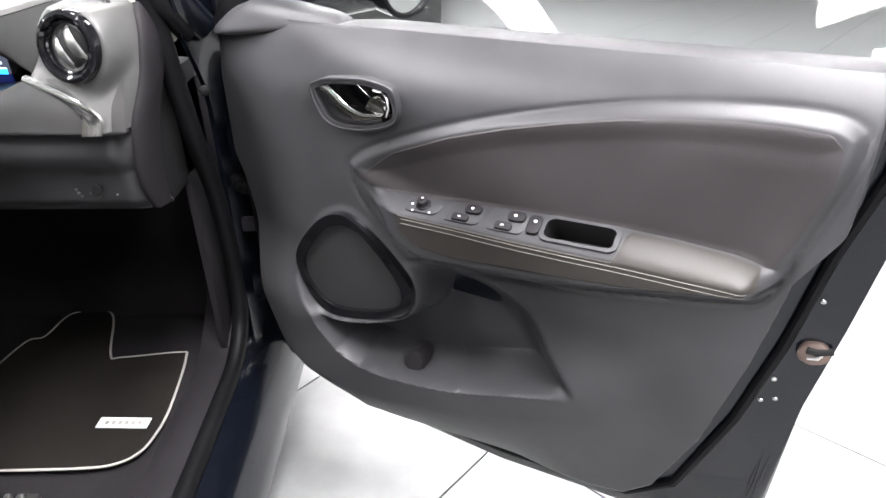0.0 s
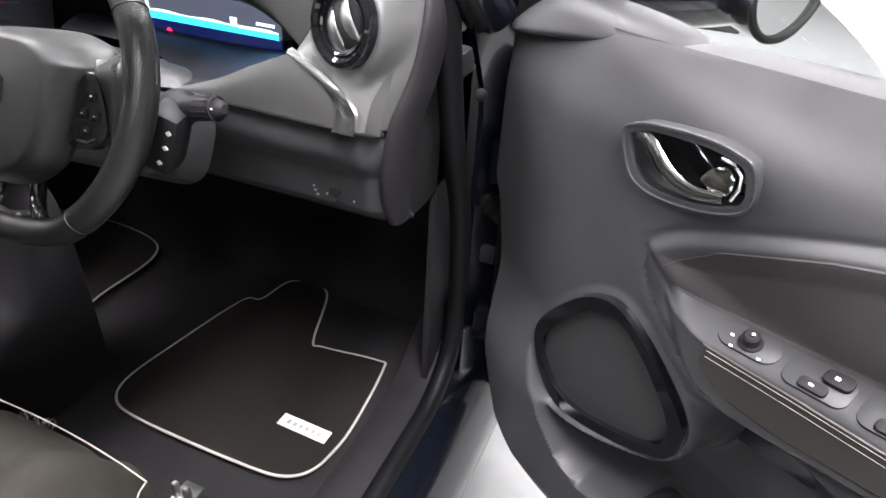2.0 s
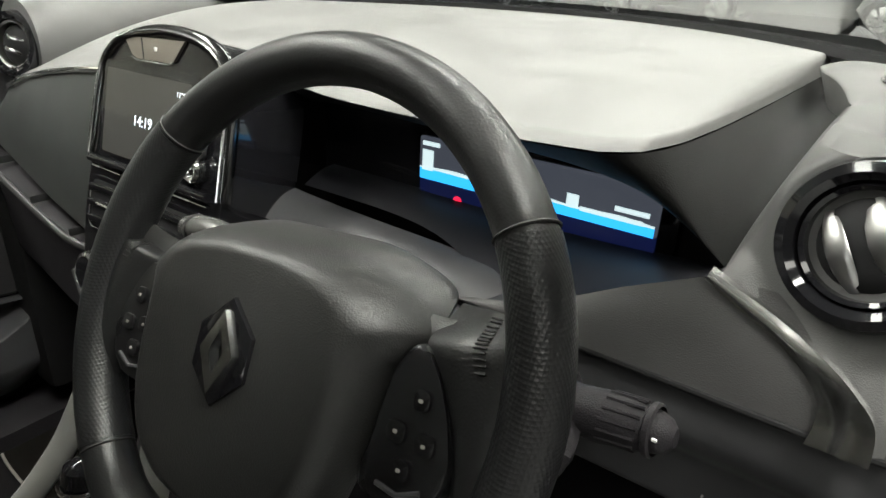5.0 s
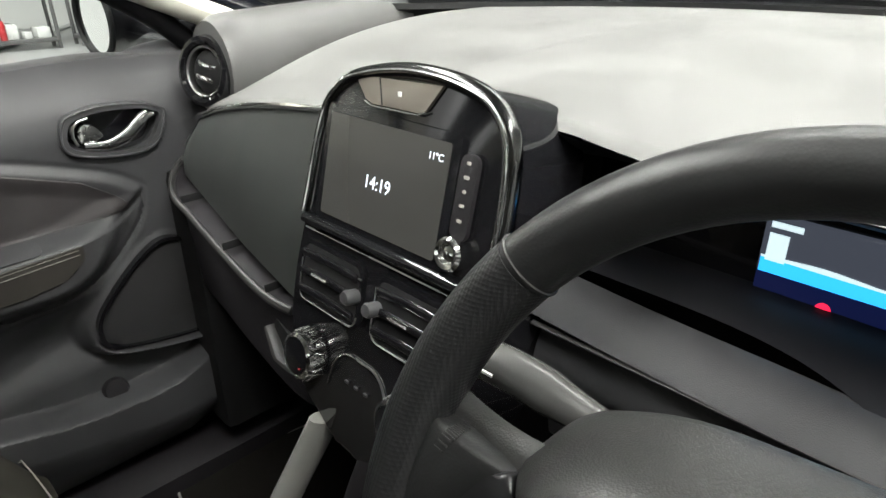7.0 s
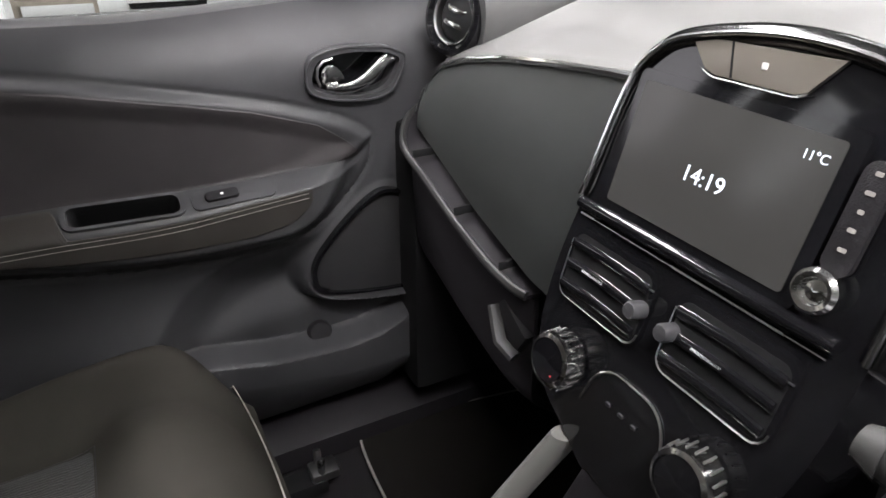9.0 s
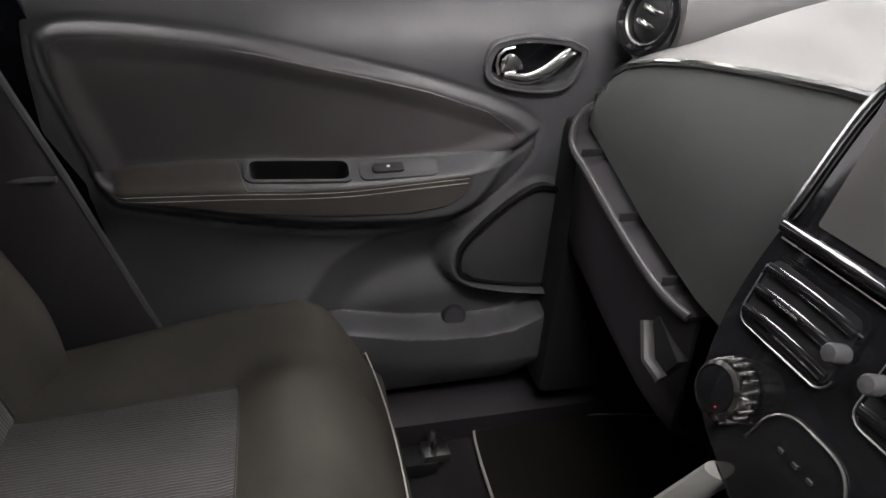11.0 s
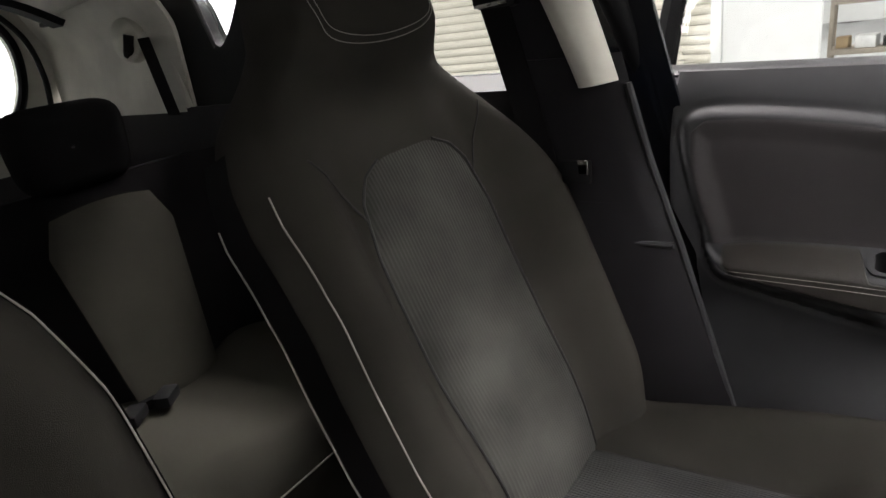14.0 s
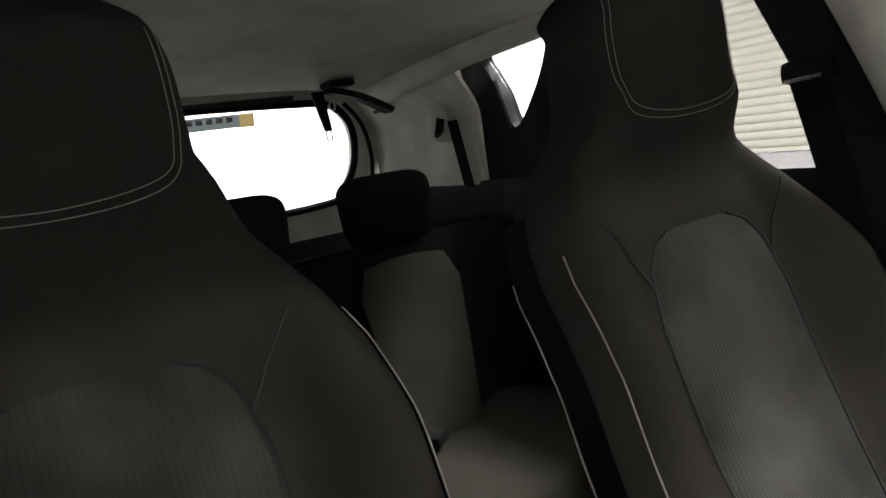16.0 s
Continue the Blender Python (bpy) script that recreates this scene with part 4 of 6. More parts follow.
        vent = part("air_vent", lathe([(0.056, -0.016 if s > 0 else -0.012), (0.0565, 0.004), (0.0535, 0.011), (0.047, 0.013), (0.042, 0.009), (0.040, -0.002), (0.040, -0.02)], c, nrm, 48), M_PIANO, d, "gloss black round air vent ring")
        part("vent_inner_ring", lathe([(0.041, 0.004), (0.039, 0.008), (0.036, 0.006), (0.035, -0.015)], c, nrm, 40), M_PIANO if s > 0 else M_SATIN, vent)
        part("vent_ball", lathe([(0.036, -0.010), (0.034, 0.000), (0.028, 0.006), (0.016, 0.010), (0.0, 0.011)], c - nrm * 0.004, nrm, 32), M_BLACK, vent)
        xr = nrm.cross(Vector((0, 0, 1))).normalized()
        yr = xr.cross(nrm)
        for a, w in ((-0.015, 0.0075), (0.012, 0.0095)) if s > 0 else ((-0.010, 0.0035), (0.010, 0.0035)):
            tilt = 0.60 if s > 0 else 1.35
            dirv = (yr * math.cos(tilt) + xr * math.sin(tilt)).normalized()
            off = dirv.cross(nrm).normalized()
            half = 0.033 if s > 0 else 0.030
            pts = [c + off * a + dirv * (half * (k / 6 * 2 - 1)) + nrm * (0.009 - 0.014 * (k / 3 - 1) ** 2) for k in range(7)]
            part("vent_blade", tube(pts, [w * (0.25 + 0.75 * math.sin(math.pi * k / 6) ** 0.7) for k in range(7)] if s > 0 else w, 10, squash=0.22, up=tuple(nrm)), M_SATIN if s > 0 else M_CHROME, vent)
        if s > 0:
            slot = smooth_line([(0.650, 0.277, 1.2235), (0.671, 0.271, 1.2205), (0.687, 0.254, 1.2105), (0.695, 0.241, 1.199)], 24)
            part("demist_slot", tube(slot, [0.0015 + 0.004 * math.sin(math.pi * k / 23) ** 0.7 for k in range(24)], 8), M_BLACK, d, "curved black demister slot")
            for k in (0.0035, -0.002):
                part("demist_slat", tube([q + Vector((-0.4 * k, -0.005, k)) for q in slot[4:20]], 0.0008, 5), M_POD, d)

    # end module round the driver's vent, with its chrome blade along the lower edge
    prof = [(1.036, 0.650, 0.712), (1.056, 0.650, 0.717), (1.070, 0.645, 0.720), (1.082, 0.628, 0.723), (1.095, 0.592, 0.726), (1.106, 0.564, 0.728), (1.114, 0.566, 0.730), (1.141, 0.573, 0.733), (1.165, 0.581, 0.732)]
    rows = [(a, 0.206 - 0.5 * (1.16 - z), z, b) for z, a, b in prof]
    rows += [(0.590, 0.230, 1.190, 0.730), (0.600, 0.254, 1.210, 0.727), (0.607, 0.282, 1.225, 0.722), (0.608, 0.315, 1.234, 0.717), (0.600, 0.365, 1.239, 0.712), (0.586, 0.43, 1.241, 0.708), (0.566, 0.50, 1.241, 0.704), (0.552, 0.60, 1.236, 0.700)]
    mod_l = smooth_line([(a, y, z) for a, y, z, b in rows], 121)
    mod_r = smooth_line([(b, y, z) for a, y, z, b in rows], 121)

    def module(u, v):
        p, q = mod_l[round(v * 120)], mod_r[round(v * 120)]
        top = float(ease(p.y, 0.27, 0.34))
        k = max(0.0, (u - 0.08) / 0.92)
        x, y, z = p.x + (q.x - p.x) * k, p.y + (q.y - p.y) * k, p.z + (q.z - p.z) * k
        near_l = 0.030 * max(0.0, 1 - (x - p.x) / 0.045) ** 2.4 * float(ease(z, 1.10, 1.15))
        near_r = 0.030 * max(0.0, 1 - (q.x - x) / 0.030) ** 2
        y += (near_l + near_r) * (1 - top)
        z -= (0.35 * near_l + near_r) * top
        r = math.hypot(x - 0.647, z - 1.161)
        seat = 0.1875 + (0.004 + (x - 0.647) * 0.28 - (z - 1.161) * 0.18) / -0.94
        if p.y < 0.26:
            y += (seat - y) * float(ease(r, 0.086, 0.057))
        if u < 0.08:
            w = 1 - u / 0.08
            y += (0.16 * w * w * float(ease(z, 1.098, 1.12)) + 0.010 * w) * (1 - top)
            z -= 0.05 * w * w * top
            x += 0.02 * w * w * top
        return (x, y, z)
    part("end_module", sheet(module, 70, 120), M_POD, d, "satin grey end module round the air vent")
    part("end_filler", box((0.675, 0.36, 0.97), (0.09, 0.26, 0.22), 0.02), M_BLACK, d)
    inner = smooth_line([(0.722, 0.262, 1.215), (0.731, 0.232, 1.165), (0.726, 0.205, 1.10), (0.714, 0.172, 1.04), (0.706, 0.166, 0.97), (0.703, 0.176, 0.92), (0.706, 0.192, 0.882)], 50)
    outer = smooth_line([(0.738, 0.320, 1.215), (0.748, 0.290, 1.165), (0.747, 0.262, 1.10), (0.738, 0.235, 1.04), (0.730, 0.222, 0.97), (0.727, 0.222, 0.92), (0.726, 0.225, 0.882)], 50)
    part("end_trim", sheet(lambda u, v: inner[round(u * 49)].lerp(outer[round(u * 49)], v) + Vector((0.006, -0.014, 0)) * math.sin(math.pi * v) ** 0.7, 49, 10, thick=0.004), M_TRIM_D, d)
    b_lo = smooth_line([(0.558, 0, 1.110), (0.592, 0, 1.095), (0.624, 0, 1.080), (0.645, 0, 1.063), (0.650, 0, 1.047), (0.648, 0, 1.032)], 40)
    b_hi = smooth_line([(0.560, 0, 1.117), (0.603, 0, 1.103), (0.638, 0, 1.088), (0.666, 0, 1.073), (0.682, 0, 1.058), (0.685, 0, 1.036)], 40)

    def blade(u, v):
        q = b_lo[round(u * 39)].lerp(b_hi[round(u * 39)], min(max(v * 1.2 - 0.1, 0), 1))
        edge = 0.005 if 0.05 < v < 0.95 else -0.004
        return (q.x, face_y(q.z) - 0.0035 - edge - 0.0015 * math.sin(math.pi * v) - 0.014 * max(0.0, v - 0.35) * float(ease(u, 0.3, 0.7)) + 0.004 * max(0.0, 0.35 - v), q.z)
    part("chrome_blade", sheet(blade, 39, 12), M_CHROME, d, "bright chrome trim blade")
    part("blade_foot", tube([(0.651, 0.1425, 1.034), (0.684, 0.1425, 1.037)], 0.0035, 8), M_CHROME, d)

    ring = [(0.652 + 0.030 * math.cos(a) + 0.006 * math.sin(a), 0.385 + 0.034 * math.sin(a) - 0.022 * math.cos(a), 1.2412 + 0.0012 * math.sin(a)) for a in np.linspace(0, 6.2832, 33)[:-1]]
    part("sensor_ring", tube(ring, 0.0012, 5, closed=True), M_POD, d, "thin oval seam on the end module")

    # passenger's side: strip, panel, tray, glove box
    part("chrome_strip", tube([(x, strip_y(x) - 0.003, strip_z(x)) for x in np.linspace(-0.728, -0.15, 60)], 0.0042, 8), M_CHROME, d, "thin bright chrome strip")

    def panel(u, v):
        x = -0.722 + 0.562 * u
        zt, yt = strip_z(x) - 0.005, strip_y(x) - 0.002
        zl = float(np.interp(x, [-0.73, -0.69, -0.62, -0.40, -0.26, -0.1], [1.012, 1.012, 1.005, 0.955, 0.935, 0.93]))
        yl = float(np.interp(x, [-0.73, -0.62, -0.26, -0.1], [0.235, 0.150, 0.118, 0.11]))
        return (x, yt + (yl - yt) * v - 0.012 * math.sin(math.pi * v), zt + (zl - zt) * v)
    part("passenger_panel", sheet(panel, 60, 20, thick=0.008), M_PANEL, d)
    rnd = random.Random(4)
    for k in range(9):
        a, b = rnd.uniform(0.05, 0.17), rnd.uniform(0.2, 0.75)
        p, q = Vector(panel(a, b)), Vector(panel(a + rnd.uniform(0.02, 0.05), b + rnd.choice((0.0, 0.12))))
        part("embossed_line", tube([p + Vector((0, -0.0035, 0)), q + Vector((0, -0.0035, 0))], 0.0012, 5), M_PANEL, d)
    lip = smooth_line([(-0.700, 0.215, 1.020), (-0.66, 0.155, 1.008), (-0.60, 0.118, 0.985), (-0.52, 0.112, 0.966), (-0.42, 0.108, 0.941), (-0.33, 0.106, 0.922), (-0.285, 0.110, 0.914), (-0.262, 0.118, 0.910)], 50)
    part("tray_lip", tube(lip, 0.0055, 10, squash=1.3), M_FACE, d, "pale satin tray edge")
    part("tray_floor", sheet(lambda u, v: lip[round(u * 49)].lerp(lip[round(u * 49)] + Vector((0.02, 0.14, 0.012)), v), 49, 6, thick=0.006), M_TRIM_D, d)
    for k in (18, 28, 38):
        part("tray_rib", box(tuple(lip[k] + Vector((0, 0.055, 0.012))), (0.003, 0.11, 0.012), 0.001), M_BLACK, d)

    def glove(u, v):
        q = lip[round(u * 49)]
        return (q.x, q.y + 0.012 + 0.02 * v + 0.18 * float(ease(v, 0.5, 1)), q.z - 0.010 - 0.30 * v)
    part("glove_box", sheet(glove, 49, 24, thick=0.01), M_TRIM_D, d)
    part("glove_cheek", box((-0.655, 0.30, 0.74), (0.09, 0.32, 0.52), 0.02), M_BLACK, d)
    hook = part("bag_hook", box((-0.300, 0.128, 0.838), (0.062, 0.018, 0.060), 0.006, Matrix.Rotation(0.5, 4, 'Y')), M_BLACK, d)
    part("hook_bar", tube([(-0.325, 0.116, 0.862), (-0.298, 0.110, 0.825), (-0.272, 0.116, 0.815)], 0.009, 8, squash=0.7), M_FACE, hook)
    return d


# ---- centre stack: points on its leaning front ----
def on_stack(x, z, e=0.0):
    return Vector((x, 0.055 + (z - 0.93) * 0.25 - 0.970 * e, z + 0.243 * e))


def centre_stack():
    d = thing("centre_stack", (-0.04, 0.10, 0.80), "gloss black centre stack with touch screen, vents and climate knobs", "centre console")
    out = flat([(-0.095, 1.226), (-0.126, 1.212), (-0.146, 1.180), (-0.156, 1.10), (-0.165, 1.02), (-0.160, 0.955), (-0.138, 0.912), (-0.095, 0.888), (-0.04, 0.868), (0.015, 0.888), (0.062, 0.915),
                (0.086, 0.955), (0.097, 1.02), (0.098, 1.10), (0.094, 1.180), (0.076, 1.216), (0.036, 1.232), (-0.030, 1.236)], 96)
    part("housing", prism(out, lambda a, b, e: on_stack(a, b, e), -0.10, 0.0, 0.006, segs=3), M_PIANO, d)
    rim = [on_stack(a, b, -0.003) for a, b in out if b > 1.075]
    k0 = max(range(len(rim)), key=lambda k: (rim[k] - rim[k - 1]).length)
    rim = rim[k0:] + rim[:k0]
    part("gloss_rim", tube(rim, 0.0078, 14), M_SMOKE, d, "smoked chrome rim")
    part("chrome_rim", tube([q + Vector((0, -0.0088, 0.002)) for q in rim], 0.0020, 8), M_CHROME, d, "bright chrome edge")
    # screen
    def at(cx, cz, w, h, r, e0, e1, mat, name, label="", parent=d, bevel=0.0):
        o = [(cx + a, cz + b) for a, b in rounded(w, h, r, 4)]
        return part(name, prism(o, lambda a, b, e: on_stack(a, b, e), e0, e1, bevel), mat, parent, label)
    at(-0.045, 1.140, 0.182, 0.112, 0.006, 0.0, 0.004, M_PIANO, "screen_surround")
    scr = at(-0.046, 1.140, 0.164, 0.096, 0.003, 0.002, 0.0052, M_SCREEN, "touch_screen", "lit grey screen showing the time")
    for body, size, x, z in (("14:19", 0.0170, -0.066, 1.131), ("11\u00b0C", 0.0085, 0.012, 1.172)):
        cu = bpy.data.curves.new("digits", 'FONT')
        cu.body, cu.size, cu.extrude = body, size, 0.0002
        tmp = new("digits_curve", cu)
        dg = bpy.context.evaluated_depsgraph_get()
        me = bpy.data.meshes.new_from_object(tmp.evaluated_get(dg))
        bpy.data.objects.remove(tmp)
        bm = bmesh.new()
        bm.from_mesh(me)
        o, ux, uy = on_stack(x, z, 0.0058), Vector((1, 0, 0)), (on_stack(0, 1) - on_stack(0, 0)).normalized()
        nz = ux.cross(uy)
        m = Matrix((ux, uy, nz)).transposed().to_4x4()
        m.translation = o
        bmesh.ops.transform(bm, matrix=m, verts=bm.verts)
        part("digits", bm, M_TEXT, scr, "white digits " + body, smooth=False)
    keys = at(0.059, 1.150, 0.019, 0.068, 0.008, 0.002, 0.0065, M_TRIM_D, "button_strip", bevel=0.001)
    for z, w in ((1.177, 0.0055), (1.166, 0.0070), (1.155, 0.0045), (1.144, 0.0060), (1.132, 0.0065)):
        at(0.059, z, w * 0.8, 0.0026, 0.0009, 0.0065, 0.0072, M_EDGING, "button_mark", parent=keys)
    kn = part("menu_knob", lathe([(0.0145, 0), (0.0145, 0.008), (0.012, 0.011), (0.009, 0.010), (0.008, 0.007), (0.004, 0.009), (0, 0.0095)], on_stack(0.057, 1.105, 0.003), on_stack(0, 0, 1) - on_stack(0, 0, 0), 28), M_CHROME, d, "chrome ringed menu knob")
    lens = [(-0.098, 1.221), (-0.080, 1.226), (0.014, 1.229), (-0.002, 1.207), (-0.010, 1.204), (-0.072, 1.203), (-0.082, 1.206)]
    ln = part("indicator_lens", prism(lens, lambda a, b, e: on_stack(a, b, e), 0.0, 0.0035, 0.001), M_LENS, d, "warm grey indicator lens")
    part("lens_rim", tube([on_stack(a, b, 0.004) for a, b in ((-0.082, 1.2045), (-0.072, 1.2015), (-0.010, 1.2025), (-0.001, 1.206))], 0.0009, 6), M_CHROME, ln)
    part("lens_split", tube([on_stack(-0.058, 1.204, 0.0036), on_stack(-0.066, 1.226, 0.0036)], 0.0008, 5), M_BLACK, ln)
    part("lens_mark", box(tuple(on_stack(-0.036, 1.216, 0.004)), (0.004, 0.0015, 0.004), 0), M_ICON, ln)
    part("chrome_bar", tube([on_stack(a, 1.079 + 0.004 * math.sin(9 * (a + 0.15)) * 0.3, 0.004) for a in np.linspace(-0.155, 0.080, 20)], 0.0055, 10), M_PIANO, d, "gloss black bar under the screen")
    part("chrome_line", tube([on_stack(a, 1.070, 0.003) for a in np.linspace(-0.152, 0.078, 20)], 0.0009, 6), M_SATIN, d)
    # pair of flat vents
    for cx in (-0.101, 0.020):
        v = at(cx, 1.027, 0.100, 0.066, 0.012, 0.0, 0.003, M_PIANO, "vent_surround")
        at(cx, 1.027, 0.092, 0.056, 0.009, 0.0, 0.0034, M_BLACK, "vent_mouth", parent=v)
        for z in (1.047, 1.028, 1.009):
            part("vent_slat", tube([on_stack(cx + a, z - 0.002 + 0.002 * math.cos(a * 30), 0.006) for a in np.linspace(-0.045, 0.045, 12)], 0.0048, 8, squash=0.4, up=(0, -1, 0.2)), M_PIANO, v)
        part("vent_rim", tube([on_stack(cx + a, 1.027 + b, 0.004) for a, b in rounded(0.098, 0.062, 0.012, 4) if b < 0.02], 0.0008, 6), M_SATIN, v)
        part("slat_accent", tube([on_stack(cx - 0.02 + a, 1.0295, 0.0105) for a in np.linspace(0.0, 0.026, 5)], 0.0022, 6), M_CHROME, v)
        tx = cx + 0.044 * (1 if cx < 0 else -1)
        part("vent_tab", lathe([(0.0075, -0.002), (0.0075, 0.010), (0.006, 0.013), (0, 0.0135)], on_stack(tx, 1.028, 0.005), (0, -1, 0.24), 20), M_TRIM, v)
    # climate controls
    for cx in (-0.115, 0.038):
        k = part("climate_knob", lathe([(0.026, 0), (0.026, 0.012), (0.0245, 0.020), (0.021, 0.022), (0.020, 0.018), (0.012, 0.020), (0, 0.021)], on_stack(cx, 0.946, 0.002), (0, -1, 0.24), 36), M_CHROME, d, "chrome climate knob")
        for q in range(20):
            a = 6.283 * q / 20
            part("grip_rib", box(tuple(on_stack(cx + 0.0262 * math.cos(a), 0.946 + 0.0262 * math.sin(a), 0.011)), (0.0016, 0.012, 0.0016), 0), M_SATIN, k)
        part("knob_face", lathe([(0.0195, 0), (0.0195, 0.0015), (0, 0.002)], on_stack(cx, 0.946, 0.0222), (0, -1, 0.24), 28), M_PIANO, k)
        part("knob_mark", box(tuple(on_stack(cx + 0.010, 0.936, 0.0243)), (0.0014, 0.0012, 0.0012), 0), M_REDBOX, k)
    part("panel_line", tube(smooth_line([on_stack(a, b, 0.001) for a, b in ((-0.085, 0.925), (-0.078, 0.952), (-0.062, 0.966), (-0.038, 0.968), (-0.015, 0.966), (0.0, 0.952), (0.008, 0.925))], 30), 0.0012, 6), M_SATIN, d)
    for a in (-0.055, -0.040, -0.025):
        part("panel_mark", box(tuple(on_stack(a, 0.940, 0.001)), (0.005, 0.002, 0.003), 0), M_TRIM, d)
    return d


M_LENS = material("warm_grey_lens", (0.11, 0.10, 0.085), 0.2, vary=0.05)


def console():
    c = thing("tunnel_console", (-0.04, -0.35, 0.37), "dark plastic tunnel console with pale side rails and cup holders", "console")

    def body(u, v):
        y = 0.14 - 1.10 * u
        z = 0.60 - 0.05 * float(ease(u, 0.05, 0.4)) + 0.22 * float(ease(u, 0.12, 0.0))
        a = math.pi * v
        s = math.cos(a)
        return (-0.04 - 0.11 * math.copysign(abs(s) ** 0.45, s), y, 0.36 + (z - 0.36) * math.sin(a) ** 0.35)
    part("body", sheet(body, 50, 24), M_TRIM_D, c)
    for sx in (-1, 1):
        rail = smooth_line([(-0.04 + sx * 0.050, 0.050, 0.880), (-0.04 + sx * 0.075, 0.02, 0.80), (-0.04 + sx * 0.100, -0.03, 0.70), (-0.04 + sx * 0.112, -0.12, 0.625), (-0.04 + sx * 0.108, -0.30, 0.585), (-0.04 + sx * 0.10, -0.6, 0.57)], 40)
        part("side_rail", tube(rail, 0.022, 12, squash=0.42, up=(sx, 0, 0)), M_PALE_RAIL, c, "pale grey satin rail")
    for y in (-0.08, -0.18):
        part("cup_ring", lathe([(0.040, -0.04), (0.040, 0.0), (0.043, 0.004), (0.046, 0.0)], (-0.04, y, 0.615 + 0.12 * (y + 0.18)), (0, 0, 1), 32), M_BLACK, c)
    sel = part("gear_selector", lathe([(0.020, -0.08), (0.016, -0.02), (0.022, 0.0), (0.026, 0.03), (0.022, 0.05), (0.012, 0.058), (0, 0.06)], (-0.035, -0.05, 0.70), (0, 0.15, 1), 28), M_PIANO, c)
    part("selector_ring", lathe([(0.0275, 0.0), (0.0285, 0.004), (0.0275, 0.008)], (-0.035, -0.048, 0.722), (0, 0.15, 1), 28), M_CHROME, sel)
    return c


M_PALE_RAIL = material("pale_satin_rail", (0.15, 0.15, 0.14), 0.4, bump=0.1, scale=900, kind="cells")


# ---- steering wheel ----
WC = Vector((0.364, -0.064, 1.100))
WU, WN = Vector((0, 0.449, 0.8935)), Vector((0, -0.8935, 0.449))


def on_wheel(a, b, e=0.0):
    return WC + Vector((1, 0, 0)) * a + WU * b + WN * e


def steering_wheel():
    d = thing("steering_wheel", tuple(WC), "black perforated leather steering wheel with airbag hub and buttons", "steering wheel")
    R, r = 0.1765, 0.0165
    n = 96
    ring = []
    for k in range(n):
        a = 2 * math.pi * k / n
        b = R * math.cos(a)
        if b < -0.150:
            b = -0.150 - (abs(b) - 0.150) * 0.45
        ring.append(on_wheel(R * math.sin(a), b))
    part("rim", tube(ring, r, 18, closed=True, squash=1.12, up=tuple(WN)), M_WHEEL, d)
    for a in (-54, 54, -137, 137):
        t = radians(a)
        c = on_wheel(R * math.sin(t), R * math.cos(t))
        x1 = (on_wheel(math.sin(t), math.cos(t)) - WC).normalized()
        pts = [c + (x1 * math.cos(q) + WN * math.sin(q) * 1.1) * (r + 0.0006) for q in np.linspace(0, 6.283, 25)[:-1]]
        part("rim_seam", tube(pts, 0.0009, 5, closed=True), M_SEAM, d)
    # perforated grips on both sides
    for sgn in (-1, 1):
        arc = [on_wheel(R * math.sin(q), R * math.cos(q)) for q in np.linspace(sgn * radians(55), sgn * radians(136), 48)]
        part("grip", tube(arc, r + 0.0005, 24, squash=1.12, up=tuple(WN)), M_GRIP, d, "perforated leather grip")
    tc, ts = math.cos(radians(5)), math.sin(radians(5))

    def turned(a, b, e=0.0):
        return on_wheel(a * tc - b * ts, a * ts + b * tc, e)
    # airbag cover: a dark flat face, shoulders rolling back to a rim with two horns over the spokes
    half_rim = [(0.0, 0.072, -0.036), (0.05, 0.071, -0.036), (0.085, 0.062, -0.036), (0.102, 0.053, -0.034), (0.109, 0.041, -0.020), (0.111, 0.026, -0.002), (0.104, 0.012, 0.0), (0.097, 0.002, 0.001),
                (0.092, -0.027, 0.001), (0.088, -0.055, 0.001), (0.076, -0.085, 0.0), (0.050, -0.104, 0.0), (0.025, -0.111, 0.0), (0.0, -0.113, 0.0)]
    half_face = [(0.0, 0.044, 0), (0.022, 0.0435, 0), (0.042, 0.041, 0), (0.055, 0.036, 0), (0.063, 0.030, 0), (0.068, 0.023, 0), (0.071, 0.015, 0), (0.073, 0.004, 0),
                 (0.073, -0.020, 0), (0.069, -0.048, 0), (0.058, -0.072, 0), (0.040, -0.088, 0), (0.020, -0.095, 0), (0.0, -0.097, 0)]
    rim_r, face_r = smooth_line(half_rim, 61), smooth_line(half_face, 61)
    rim_c = rim_r + [Vector((-q.x, q.y, q.z)) for q in rim_r[-2:0:-1]]
    face_c = face_r + [Vector((-q.x, q.y, q.z)) for q in face_r[-2:0:-1]]
    nh = len(rim_c)

    def dome(u, v):
        i = round(u * nh) % nh
        o, q = rim_c[i], face_c[i]
        top = 0.035
        if v < 0.12:
            return turned(o.x * (0.93 + 0.07 * v / 0.12), o.y * (0.93 + 0.07 * v / 0.12), o.z - 0.012 * (1 - v / 0.12))
        if v < 0.62:
            k = (v - 0.12) / 0.50
            e = o.z + (top - o.z) * math.sin(k * math.pi / 2) ** 0.9
            return turned(o.x + (q.x - o.x) * k ** 1.12, o.y + (q.y - o.y) * k ** 1.12, e)
        r = max(1 - (v - 0.62) / 0.38, 0.004)
        return turned(q.x * r, -0.022 + (q.y + 0.022) * r, top + 0.0025 * (1 - r * r))
    h = part("airbag_hub", cap(sheet(dome, nh, 40, close_u=True)), M_HUB, d, "smooth dark grey airbag cover")
